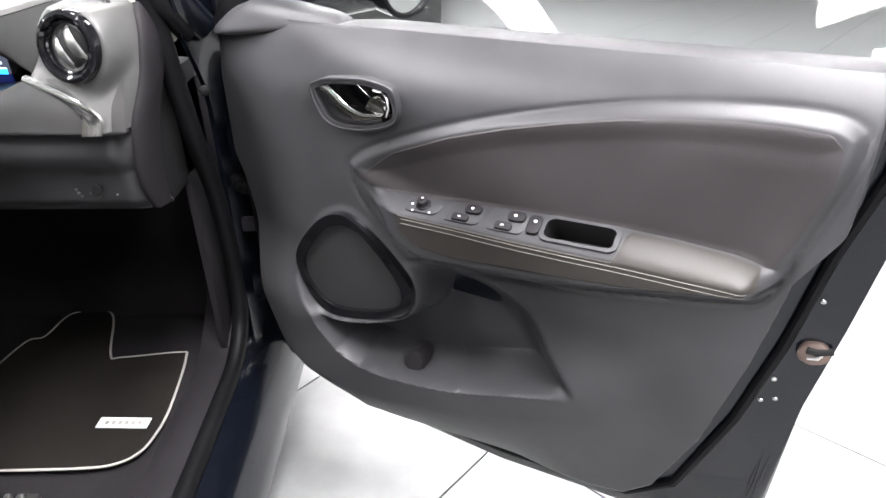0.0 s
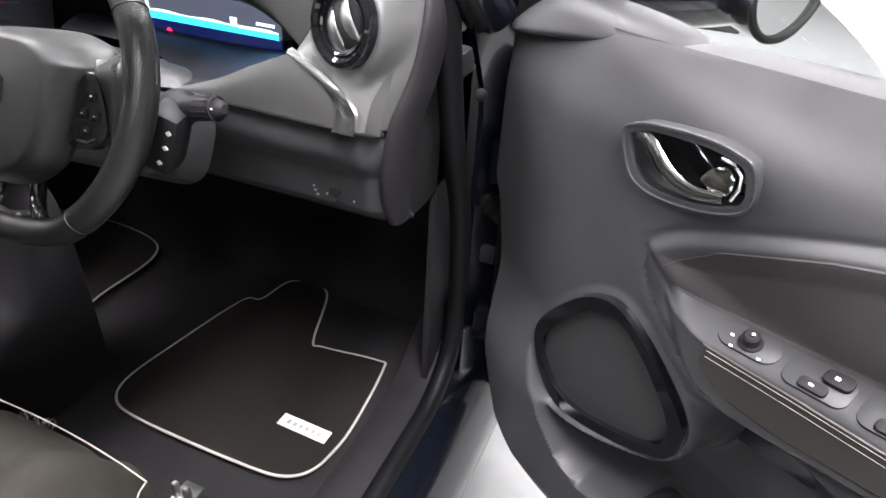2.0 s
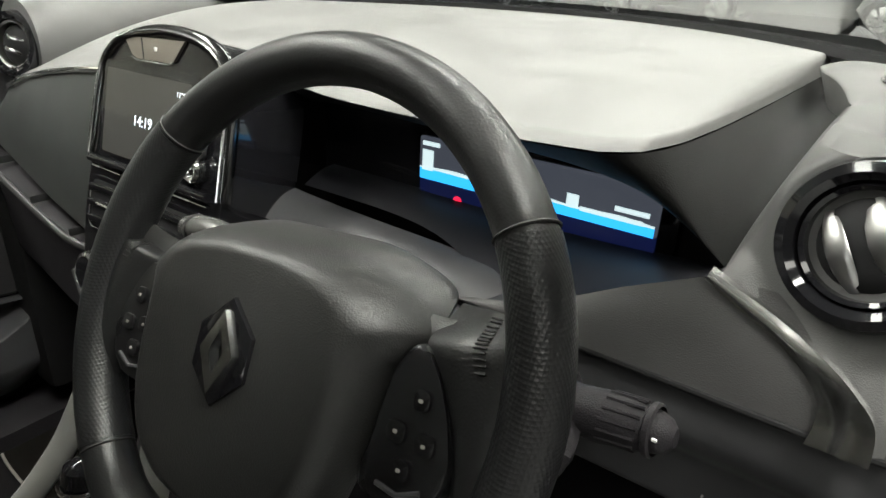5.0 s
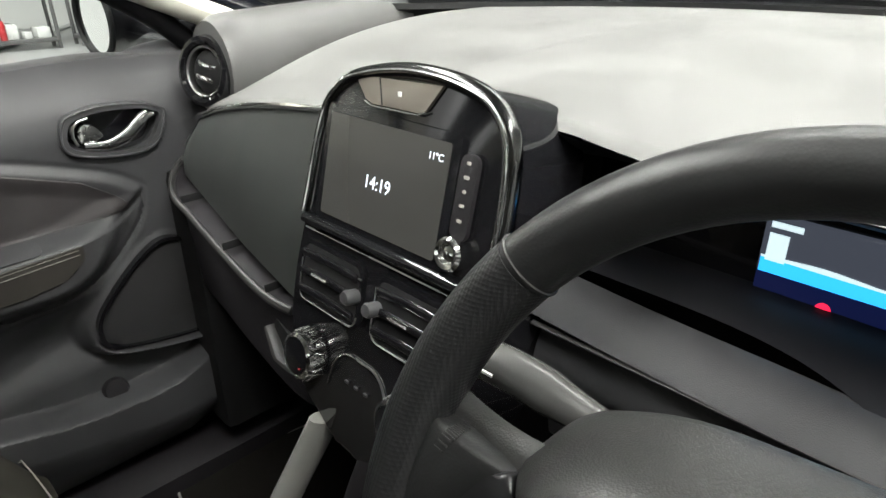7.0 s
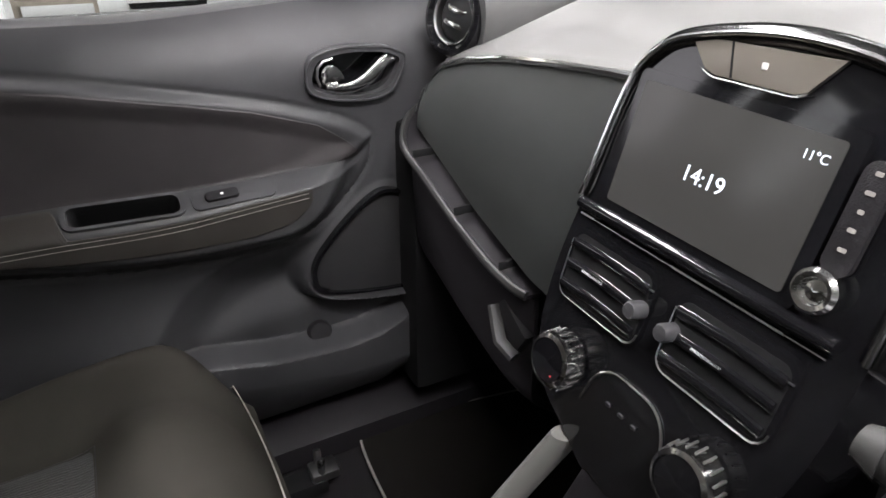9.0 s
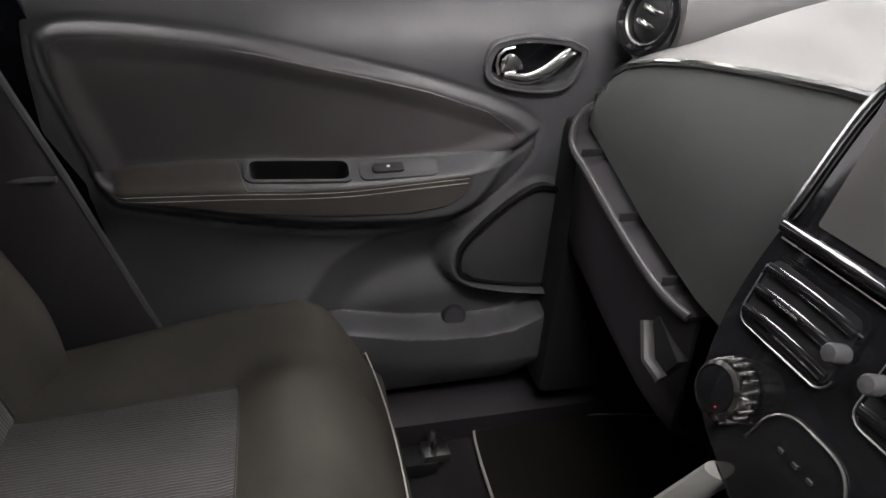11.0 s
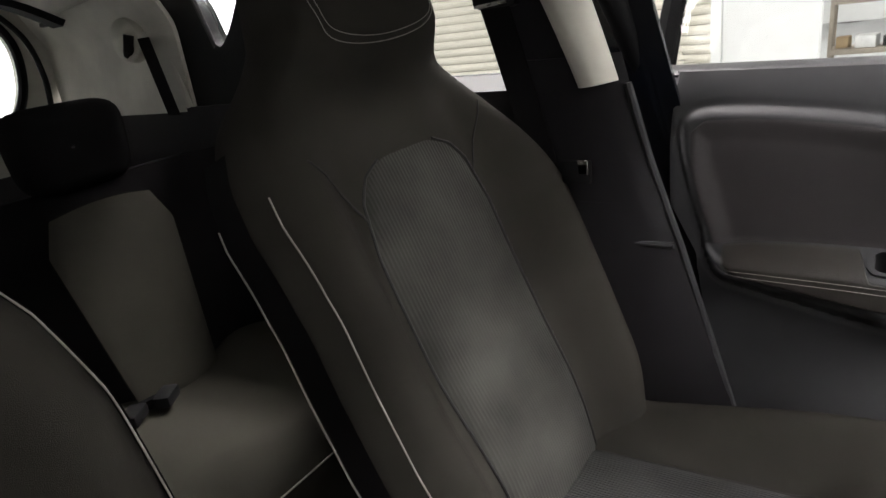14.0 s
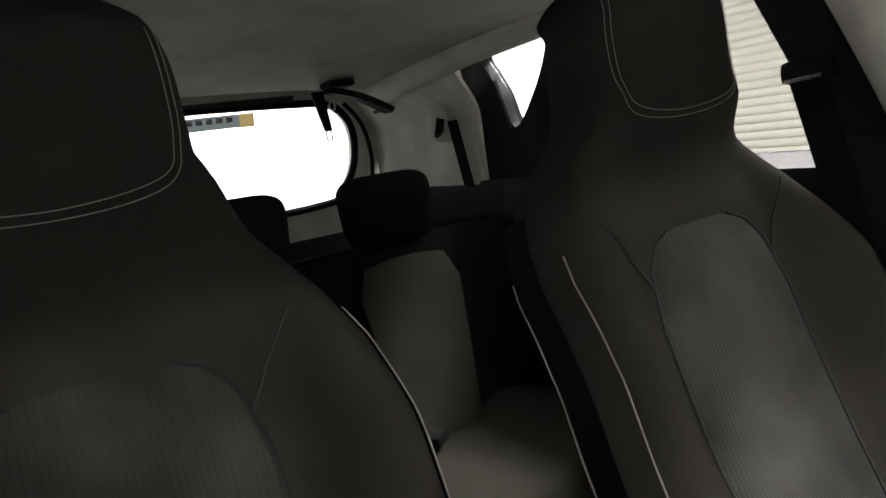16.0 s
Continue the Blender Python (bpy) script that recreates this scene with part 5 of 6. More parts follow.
    diamond = [(0, 0.030), (0.019, 0.012), (0.019, -0.012), (0, -0.030), (-0.019, -0.012), (-0.019, 0.012)]
    em = part("emblem_plate", prism([(a * 1.15 + 0.003, b * 1.05 - 0.010) for a, b in diamond], turned, 0.031, 0.0400, 0.002), M_PIANO, h, "black plate with a plain bright lozenge")
    big = [(0.003, 0.014), (0.0165, -0.010), (0.003, -0.034), (-0.0105, -0.010)]
    small = [(0.003, 0.003), (0.0090, -0.010), (0.003, -0.023), (-0.0030, -0.010)]
    part("emblem_lozenge", prism(big, turned, 0.039, 0.0435, hole=small), M_CHROME, em, "plain bright lozenge ring")
    # spokes
    for s in (-1, 1):
        def spoke(u, v):
            a = s * (0.085 + 0.080 * u)
            half = 0.046 - 0.004 * math.sin(math.pi * u) + 0.008 * u
            q = 2 * math.pi * v
            return turned(a, -0.006 + half * math.cos(q), -0.006 + 0.009 * math.sin(q) - 0.004 * u)
        sp = part("spoke", cap(sheet(spoke, 14, 20, close_v=True)), M_HUB, d)
        field = flat([(s * 0.100, 0.006), (s * 0.110, 0.024), (s * 0.124, 0.014), (s * 0.137, -0.010), (s * 0.143, -0.036), (s * 0.134, -0.054), (s * 0.112, -0.060), (s * 0.092, -0.056), (s * 0.096, -0.025)], 40)
        bt = part("button_pad", prism(field, turned, -0.002, 0.0095, 0.0035, segs=3), M_PADS, sp, "black button field with white marks")
        part("button_rim", tube([turned(s * 0.104, -0.051, 0.0095), turned(s * 0.118, -0.053, 0.0098), turned(s * 0.131, -0.047, 0.0095)], 0.0016, 6), M_TRIM, bt)
        for a, b, w in ((0.121, -0.003, 0.010), (0.110, -0.022, 0.012), (0.128, -0.024, 0.012), (0.117, -0.040, 0.012)):
            key = part("button", prism([(s * a + x, b + y) for x, y in rounded(w, 0.011, 0.0035, 4)], turned, 0.007, 0.0118, 0.0015), M_PADS, bt)
            part("button_mark", prism([(s * a + x, b + y) for x, y in rounded(0.0028, 0.0020, 0.0007, 2)], turned, 0.0112, 0.0121), M_EDGING, key)
        inner = smooth_line([turned(s * 0.112, 0.048, -0.022), turned(s * 0.113, 0.036, -0.004), turned(s * 0.112, 0.024, 0.006), turned(s * 0.126, 0.010, 0.009), turned(s * 0.138, -0.012, 0.009),
                             turned(s * 0.144, -0.040, 0.007), turned(s * 0.142, -0.066, 0.001)], 33)
        outer = smooth_line([turned(s * 0.167, 0.050, -0.004), turned(s * 0.170, 0.042, 0.003), turned(s * 0.171, 0.034, 0.008), turned(s * 0.172, 0.014, 0.010), turned(s * 0.172, -0.012, 0.010),
                             turned(s * 0.170, -0.042, 0.008), turned(s * 0.164, -0.072, 0.002)], 33)

        if s < 0:
            for line in (inner, outer):
                for k in range(12):
                    line[k] = line[k] - WU * 0.016 * (1 - k / 12)

        def leather(u, v):
            return inner[round(v * 32)].lerp(outer[round(v * 32)], u) + WN * (0.005 * math.sin(math.pi * u) - 0.003)
        wd = part("spoke_leather", sheet(leather, 14, 32, thick=0.003), M_WHEEL, sp, "stitched leather spoke cover")
        for k in range(2, 15):
            v = k / 32
            p, q = Vector(leather(0.50, v)), Vector(leather(0.62, v + 0.012))
            part("stitch", tube([p + WN * 0.0008, q + WN * 0.0008], 0.0006, 4), M_SEAM, wd)
        leg = smooth_line([turned(s * 0.038, -0.085, -0.004), turned(s * 0.034, -0.115, -0.006), turned(s * 0.040, -0.140, -0.004), turned(s * 0.058, -0.160, 0.0)], 16)
        part("lower_spoke", tube(leg, 0.0105, 10, squash=0.6), M_PIANO, d)
    # satin metal stands in for the gloss reflection between the lower spokes
    part("lower_bridge_gloss", tube(smooth_line([turned(-0.04, -0.140, -0.002), turned(0, -0.148, 0.0), turned(0.04, -0.140, -0.002)], 14), 0.006, 8, squash=0.7), M_SATIN, d)

    col = thing("steering_column", (0.364, 0.05, 1.03), "dark column shroud with stalks and a switch block", "steering column")

    def shroud(u, v):
        q = 2 * math.pi * v
        e = -0.035 - 0.20 * u
        w, t = 0.064 + 0.022 * u, 0.054 + 0.010 * u
        c, s2 = math.cos(q), math.sin(q)
        return on_wheel(w * math.copysign(abs(c) ** 0.6, c), -0.022 + t * math.copysign(abs(s2) ** 0.6, s2) - 0.01 * u, e)
    part("shroud", cap(sheet(shroud, 12, 36, close_v=True)), M_TRIM, col)
    rs = part("indicator_stalk", tube(smooth_line([(0.450, 0.050, 1.062), (0.505, 0.024, 1.074), (0.530, 0.014, 1.080), (0.560, 0.010, 1.088), (0.592, 0.008, 1.093)], 24),
                                      [0.012, 0.013, 0.013, 0.014, 0.016, 0.020, 0.0225, 0.023, 0.023, 0.0225, 0.020, 0.0160, 0.0150, 0.0150, 0.0150, 0.0150, 0.0150, 0.0145, 0.0145, 0.0140, 0.0130, 0.0115, 0.0095, 0.005], 20), M_TRIM_D, col, "short black indicator stalk")
    for k in range(14):
        a = 2 * math.pi * k / 14
        off = Vector((0, math.cos(a), math.sin(a))) * 0.0146
        part("grip_ridge", tube([Vector((0.553, 0.0105, 1.087)) + off, Vector((0.574, 0.009, 1.091)) + off * 0.97], 0.0011, 5), M_TRIM_D, rs)
    part("stalk_ring", lathe([(0.0136, 0.0), (0.0151, 0.001), (0.0151, 0.004), (0.0136, 0.005)], (0.5775, 0.0088, 1.0915), (0.98, -0.06, 0.15), 24), M_TRIM_D, rs)
    part("stalk_mark", box((0.584, -0.0045, 1.096), (0.003, 0.0012, 0.002), 0.0004), M_ICON, rs)
    ls = part("wiper_stalk", tube(smooth_line([(0.290, 0.052, 1.064), (0.235, 0.038, 1.074), (0.180, 0.032, 1.083), (0.135, 0.030, 1.081)], 20), [0.009] * 5 + [0.0095, 0.010, 0.011, 0.012, 0.013] + [0.0145] * 6 + [0.014, 0.013, 0.0115, 0.008], 18), M_STALK, col, "dark grey wiper stalk, its colour lightened as if lit")
    part("stalk_end", tube([(0.146, 0.0302, 1.082), (0.132, 0.030, 1.081)], [0.0148, 0.010], 18), M_STALK, ls)
    part("stalk_mark", box((0.165, 0.0165, 1.085), (0.010, 0.0015, 0.002), 0), M_ICON, ls)
    turn = Matrix.Translation((0.516, -0.008, 1.050)) @ Matrix.Rotation(0.38, 4, 'Y') @ Matrix.Rotation(0.25, 4, 'Z')
    sw = part("switch_block", box((0, 0, 0), (0.038, 0.046, 0.082), 0.010, turn), M_TRIM_D, col, "dark switch block behind the rim")
    part("block_arm", tube([(0.440, 0.045, 1.030), (0.505, 0.005, 1.045)], [0.022, 0.018], 10), M_TRIM_D, col)
    for dx, z in ((0.010, 0.0225), (0.009, 0.001), (0.005, -0.0225)):
        part("block_mark", box((0, 0, 0), (0.0055, 0.0015, 0.0055), 0.0006, turn @ Matrix.Translation((dx, -0.0232, z)) @ Matrix.Rotation(0.78, 4, 'Y')), M_ICON, sw)
    return d


M_NAVY = material("dim_blue_screen", (0.01, 0.01, 0.03), 0.2, vary=0, emit=(0.02, 0.04, 0.25), power=0.25)
# dark grey wiper stalk, base colour raised for the light falling on it
M_STALK = material("lit_grey_stalk", (0.045, 0.045, 0.044), 0.25, vary=0.1)
M_SMOKE = material("smoked_chrome", (0.16, 0.16, 0.16), 0.14, metal=1.0, vary=0.05)
M_FACE = material("grey_lower_face", (0.031, 0.0305, 0.0305), 0.38, bump=0.15, scale=900, kind="cells", spec=0.35)
# dash grey for the brow, its shade put into the base colour
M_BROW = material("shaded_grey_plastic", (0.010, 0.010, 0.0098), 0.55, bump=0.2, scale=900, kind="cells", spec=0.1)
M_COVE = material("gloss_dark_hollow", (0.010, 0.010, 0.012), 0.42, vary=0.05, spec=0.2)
M_PADS = material("satin_black_keys", (0.007, 0.007, 0.0075), 0.28, vary=0.1)
M_SEAM = material("dark_seam", (0.006, 0.006, 0.006), 0.6, vary=0)


# ---- front seats ----
EH, EN = Vector((0, -0.356, 0.9345)), Vector((0, 0.9345, 0.356))


def seat_half(h):
    return float(np.interp(h, [-0.02, 0.05, 0.15, 0.26, 0.36, 0.46, 0.54, 0.60, 0.65, 0.70, 0.745, 0.82, 0.87, 0.90],
                           [0.215, 0.235, 0.252, 0.262, 0.264, 0.262, 0.250, 0.228, 0.198, 0.160, 0.132, 0.130, 0.118, 0.08]))


def front_seat(cx, sgn, word, fwd=0.0, up=0.0, reach=0.0):
    """sgn: the side of the tunnel seen from the seat."""
    d = thing("front_seat", (cx, -0.5, 0.45), word, "car seat", "front seats")
    O = Vector((cx, -0.665 + fwd, 0.600 + up))

    def on_back(a, h, n):
        return O + Vector((a, 0, 0)) + EH * h + EN * n

    def front(a, h):
        """How far the front of the back rest stands out at a, h."""
        k = abs(a) / seat_half(h)
        bol = 0.085 * float(ease(k, 0.50, 0.84)) * float(ease(h, 0.70, 0.42)) * (0.75 + 0.25 * float(ease(h, 0.0, 0.15)))
        lum = 0.020 * math.exp(-((h - 0.14) / 0.12) ** 2) * (1 - k * k)
        head = 0.045 * float(ease(h, 0.66, 0.73)) + 0.30 * max(0.0, h - 0.68)
        return 0.012 + bol + lum + head - 0.035 * k ** 6

    def back(u, v):
        h = -0.02 + 0.92 * v
        hw = seat_half(h)
        thick = float(np.interp(h, [0, 0.3, 0.6, 0.75, 0.90], [0.13, 0.11, 0.075, 0.075, 0.05]))
        if u < 0.62:
            k = -1 + 2 * u / 0.62
            k = math.copysign(abs(k) ** 0.85, k)
            n = front(k * hw, h)
            rr = max(0.0, (abs(k) - 0.86) / 0.14)
            n -= rr * rr * 0.045
            top = float(ease(h, 0.83, 0.905))
            n -= top * 0.05
            return on_back(k * hw, h, n)
        a = math.pi * (u - 0.62) / 0.38
        base = front(hw, h) - 0.045 - 0.05 * float(ease(h, 0.83, 0.905))
        return on_back(hw * math.cos(a), h, base - (thick) * math.sin(a) ** 0.6)
    part("backrest", cap(sheet(back, 84, 76, close_u=True)), M_FABRIC, d)

    def ins_half(h):
        return float(np.interp(h, [0.0, 0.1, 0.3, 0.46, 0.53, 0.560, 0.58], [0.105, 0.112, 0.125, 0.124, 0.110, 0.085, 0.03]))

    def insert(u, v):
        h = 0.01 + 0.57 * v
        k = 2 * u - 1
        a = k * ins_half(h)
        edge = 0.005 * (1 - abs(k) ** 10) * (1 - v ** 14)
        return on_back(a, h, front(a, h) - 0.001 + edge)
    part("back_insert", sheet(insert, 40, 50), M_INSERT, d, "lighter ribbed fabric centre")
    for s in (-1, 1):
        part("insert_seam", tube([on_back(s * (ins_half(h) + 0.001), h, front(ins_half(h), h) + 0.0005) for h in np.linspace(0.01, 0.57, 40)], 0.0022, 6), M_SEAM, d)
        part("shoulder_seam", tube([on_back(s * q, hh, front(q, hh) + 0.0015) for q, hh in ((0.116, 0.505), (0.14, 0.545), (0.16, 0.575), (0.175, 0.595))], 0.0013, 5), M_SEAM, d)
        line = [on_back(s * seat_half(h) * 0.955, h, front(seat_half(h) * 0.955, h) - 0.012) for h in np.linspace(0.03, 0.575, 50)]
        part("piping", tube(line, 0.0010, 6), M_PIPING, d, "pale piping")
        line = [on_back(s * (seat_half(h) + 0.005), h, front(seat_half(h), h) - 0.045 - 0.044) for h in np.linspace(0.03, 0.565, 50)]
        part("piping", tube(line, 0.0010, 6), M_PIPING, d, "pale piping")
        part("side_panel", sheet(lambda u, v: on_back(s * (seat_half(0.03 + 0.61 * v) + 0.0035), 0.03 + 0.61 * v, front(seat_half(0.03 + 0.61 * v), 0.03 + 0.61 * v) - 0.040 - 0.048 * u), 4, 40), M_SIDE, d)
    # head rest seam, sewn in a U, double
    for off in (0.0, 0.006):
        u_line = [(-0.107 + off, 0.855), (-0.113 + off, 0.80), (-0.110 + off, 0.745), (-0.09 + off * 0.7, 0.710 + off), (0.0, 0.700 + off), (0.09 - off * 0.7, 0.710 + off), (0.110 - off, 0.745), (0.113 - off, 0.80), (0.107 - off, 0.855)]
        pts = [on_back(q.x, q.y, front(q.x, min(q.y, 0.83)) - 0.05 * float(ease(q.y, 0.83, 0.905)) + 0.0015 - 0.045 * max(0.0, (abs(q.x) / seat_half(q.y) - 0.86) / 0.14) ** 2) for q in smooth_line([(a, b, 0) for a, b in u_line], 70)]
        part("headrest_stitching", tube(pts, 0.0006, 5), M_THREAD, d, "grey sewn thread")

    # cushion
    def cush_top(a, y):
        k = abs(a) / 0.262
        t = (y + 0.70) / 0.53
        z = 0.655 + 0.018 * t + 0.062 * float(ease(k, 0.44, 0.80)) * (0.25 + 0.75 * float(ease(t, 0.0, 0.75)))
        z += 0.045 * float(ease(t, 0.56, 0.74)) * float(ease(k, 0.86, 0.30)) * 0.9
        z -= 0.16 * float(ease(t, 0.76, 1.04)) ** 1.5
        z -= 0.10 * max(0.0, (k - 0.82) / 0.18) ** 2
        return z

    def cushion(u, v):
        y = -0.72 + 0.555 * v
        hw = 0.262 - 0.03 * float(ease(v, 0.85, 1.0)) - 0.02 * float(ease(v, 0.2, 0.0))
        if u < 0.7:
            k = -1 + 2 * u / 0.7
            return (cx + k * hw, y + reach + 0.012 * (1 - k * k) * float(ease(v, 0.8, 1)), cush_top(k * 0.262, y))
        a = math.pi * (u - 0.7) / 0.3
        return (cx + hw * math.cos(a), y + reach, cush_top(0.262, y) - 0.14 * math.sin(a) ** 0.4)
    part("cushion", cap(sheet(cushion, 80, 60, close_u=True)), M_FABRIC, d)

    def cins(u, v):
        k = 2 * u - 1
        a = k * (0.098 + 0.010 * v)
        y = -0.66 + 0.285 * v
        return (cx + a, y + reach, cush_top(a, y) - 0.001 + 0.007 * (1 - abs(k) ** 12) * (1 - v ** 16))
    part("cushion_insert", sheet(cins, 40, 40), M_RIB, d, "ribbed fabric centre")
    part("insert_seam", tube([cins(0.0, v) for v in np.linspace(0, 1, 20)] + [cins(u, 1.0) for u in np.linspace(0.05, 1, 20)] + [cins(1.0, 1 - v) for v in np.linspace(0.05, 1, 20)], 0.0015, 5), M_SEAM, d)
    part("front_piping", tube([(cx + k * 0.236, -0.182 + reach + 0.016 * (1 - k * k), 0.602 + 0.004 * (1 - k * k)) for k in np.linspace(-1, 1, 40)], 0.0013, 6), M_PIPING, d, "pale piping")
    part("side_piping", tube([(cx + 0.2635 - 0.03 * float(ease(v, 0.85, 1.0)), -0.66 + reach + 0.48 * v, 0.60) for v in np.linspace(0, 1, 30)], 0.0012, 6), M_PIPING, d, "pale piping")
    part("side_piping", tube([(cx - 0.2635 + 0.03 * float(ease(v, 0.85, 1.0)), -0.66 + reach + 0.48 * v, 0.60) for v in np.linspace(0, 1, 30)], 0.0012, 6), M_PIPING, d, "pale piping")
    part("seat_base", box((cx, -0.46, 0.47), (0.42, 0.44, 0.14), 0.02), M_BLACK, d)
    for s in (-1, 1):
        rail = part("floor_rail", box((cx + s * 0.175, -0.36, 0.385), (0.045, 0.60, 0.030), 0.005), M_BLACK, d)
        part("rail_end", box((cx + s * 0.175, -0.062, 0.405), (0.040, 0.05, 0.020), 0.005), M_SATIN, rail)
        for k in (-1, 1):
            part("rail_bolt", lathe([(0.007, 0), (0.007, 0.03), (0.004, 0.034), (0, 0.034)], (cx + s * 0.175 + k * 0.012, -0.068, 0.412), (0, 0, 1), 10), M_SATIN, rail)
    for q in ((-0.235, -0.690, 0.655), (-0.250, -0.668, 0.625)) if sgn > 0 else ():
        part("hinge_cap", lathe([(0.008, 0), (0.008, 0.004), (0.005, 0.007), (0, 0.007)], (cx + q[0] * sgn, q[1], q[2]), (0.3, 0.8, 0.4), 14), M_CHROME, d, "bright hinge cap")
    # belt buckle at the tunnel side and outer anchor
    bk = thing("belt_buckle", (cx + sgn * 0.24, -0.66, 0.55), "black seat belt buckle beside the seat", "buckle", "belt buckles")
    part("stem", box((cx + sgn * 0.285, -0.66, 0.60), (0.02, 0.04, 0.16), 0.006), M_BLACK, bk)
    part("head", box((cx + sgn * 0.285, -0.645, 0.695), (0.026, 0.045, 0.05), 0.008), M_BLACK, bk)
    return d


M_INSERT = material("fine_ribbed_fabric", (0.036, 0.036, 0.032), 0.9, kind="X", sheen=0.1, vary=0.5, spec=0.08, scale=52, bump=0.3, tint=0.07)
M_REAR = material("rear_seat_fabric", (0.044, 0.042, 0.034), 0.9, bump=0.4, scale=1200, kind="cells", spec=0.15)
M_EDGING = material("mat_edging", (0.24, 0.23, 0.21), 0.85)
M_THREAD = material("grey_thread", (0.22, 0.21, 0.19), 0.7, vary=0)


# ---- floor, mats and sills ----
def floor_mat(outline, label, plate=None):
    z = 0.372
    c = (sum(a for a, _ in outline) / len(outline), sum(b for _, b in outline) / len(outline))
    d = thing("floor_mat", (*c, z), label, "floor mat", "floor mats")
    part("carpet", prism(outline, lambda a, b, e: (a, b, e), z - 0.008, z, 0.002), M_MAT, d)
    part("edging", tube([(a, b, z - 0.001) for a, b in outline], 0.0030, 8, closed=True, squash=0.8), M_EDGING, d, "pale cloth edging")
    if plate:
        part("plate", box((plate[0], plate[1], z + 0.003), (0.110, 0.030, 0.003), 0.001, Matrix.Rotation(-0.03, 4, 'Z')), M_LABEL, d, "silver badge plate")
        for k in range(6):
            part("plate_bar", box((plate[0] - 0.035 + 0.014 * k, plate[1] - 0.001 * k * 0.4, z + 0.0048), (0.008, 0.010, 0.0006), 0, Matrix.Rotation(-0.03, 4, 'Z')), M_EDGING, d)
    return d


def cabin_floor():
    f = thing("cabin_floor", (0, 0, 0.36), "black carpeted car floor and firewall", "floor", kind="structure")
    part("floor_pan", sheet(lambda u, v: (-0.74 + 1.48 * u, -1.15 + 1.75 * v, 0.355), 4, 4, thick=0.02), M_CARPET, f)
    part("toe_board", sheet(lambda u, v: (-0.74 + 1.48 * u, 0.60 + 0.13 * v, 0.355 + 0.55 * v ** 1.2), 4, 10, thick=0.02), M_CARPET, f)
    part("firewall", box((0, 0.72, 0.98), (1.46, 0.03, 0.42), 0), M_BLACK, f)
    part("rear_step", box((0, -1.16, 0.46), (1.36, 0.03, 0.26), 0.01), M_CARPET, f)
    for s in (1, -1):
        x0 = 0.70 if s > 0 else -0.70

        def sill(u, v):
            y = 0.50 - 1.35 * u
            prof = ((-0.055, 0.36), (-0.05, 0.405), (-0.02, 0.425), (0.015, 0.430), (0.045, 0.425))
            i = round(v * 4)
            lift = 0.12 * float(ease(y, 0.30, 0.52))
            return (x0 + s * prof[i][0], y, prof[i][1] + lift * (i > 0))
        part("sill_trim", sheet(sill, 40, 4), M_TRIM_D, f)
        rise = ([(0.752, 0.315, 0.98), (0.748, 0.295, 1.085), (0.740, 0.287, 1.185), (0.727, 0.278, 1.250), (0.709, 0.262, 1.305), (0.676, 0.15, 1.385), (0.648, -0.15, 1.452)] if s > 0 else
                [(-0.755, 0.33, 1.05), (-0.75, 0.24, 1.20), (-0.715, 0.02, 1.335), (-0.67, -0.25, 1.445)])
        part("sill_seal", tube(smooth_line([(x0 + s * 0.055, -0.60, 0.437), (x0 + s * 0.055, 0.1, 0.437), (x0 + s * 0.055, 0.30, 0.455), (x0 + s * 0.055, 0.385, 0.56), (x0 + s * 0.058, 0.365, 0.80), *rise, (x0 - s * 0.05, -0.55, 1.478), (x0 - s * 0.04, -0.72, 1.44),
                                           (x0 + s * 0.02, -0.66, 1.20), (x0 + s * 0.045, -0.60, 0.95), (x0 + s * 0.055, -0.53, 0.60), (x0 + s * 0.055, -0.56, 0.437)], 110), 0.019, 10), M_RUBBER, f)
        part("kick_panel", sheet(lambda u, v: (x0 + s * 0.02, 0.70 - 0.36 * u, 0.42 + 0.62 * v), 4, 4, thick=0.012), M_TRIM_D, f)


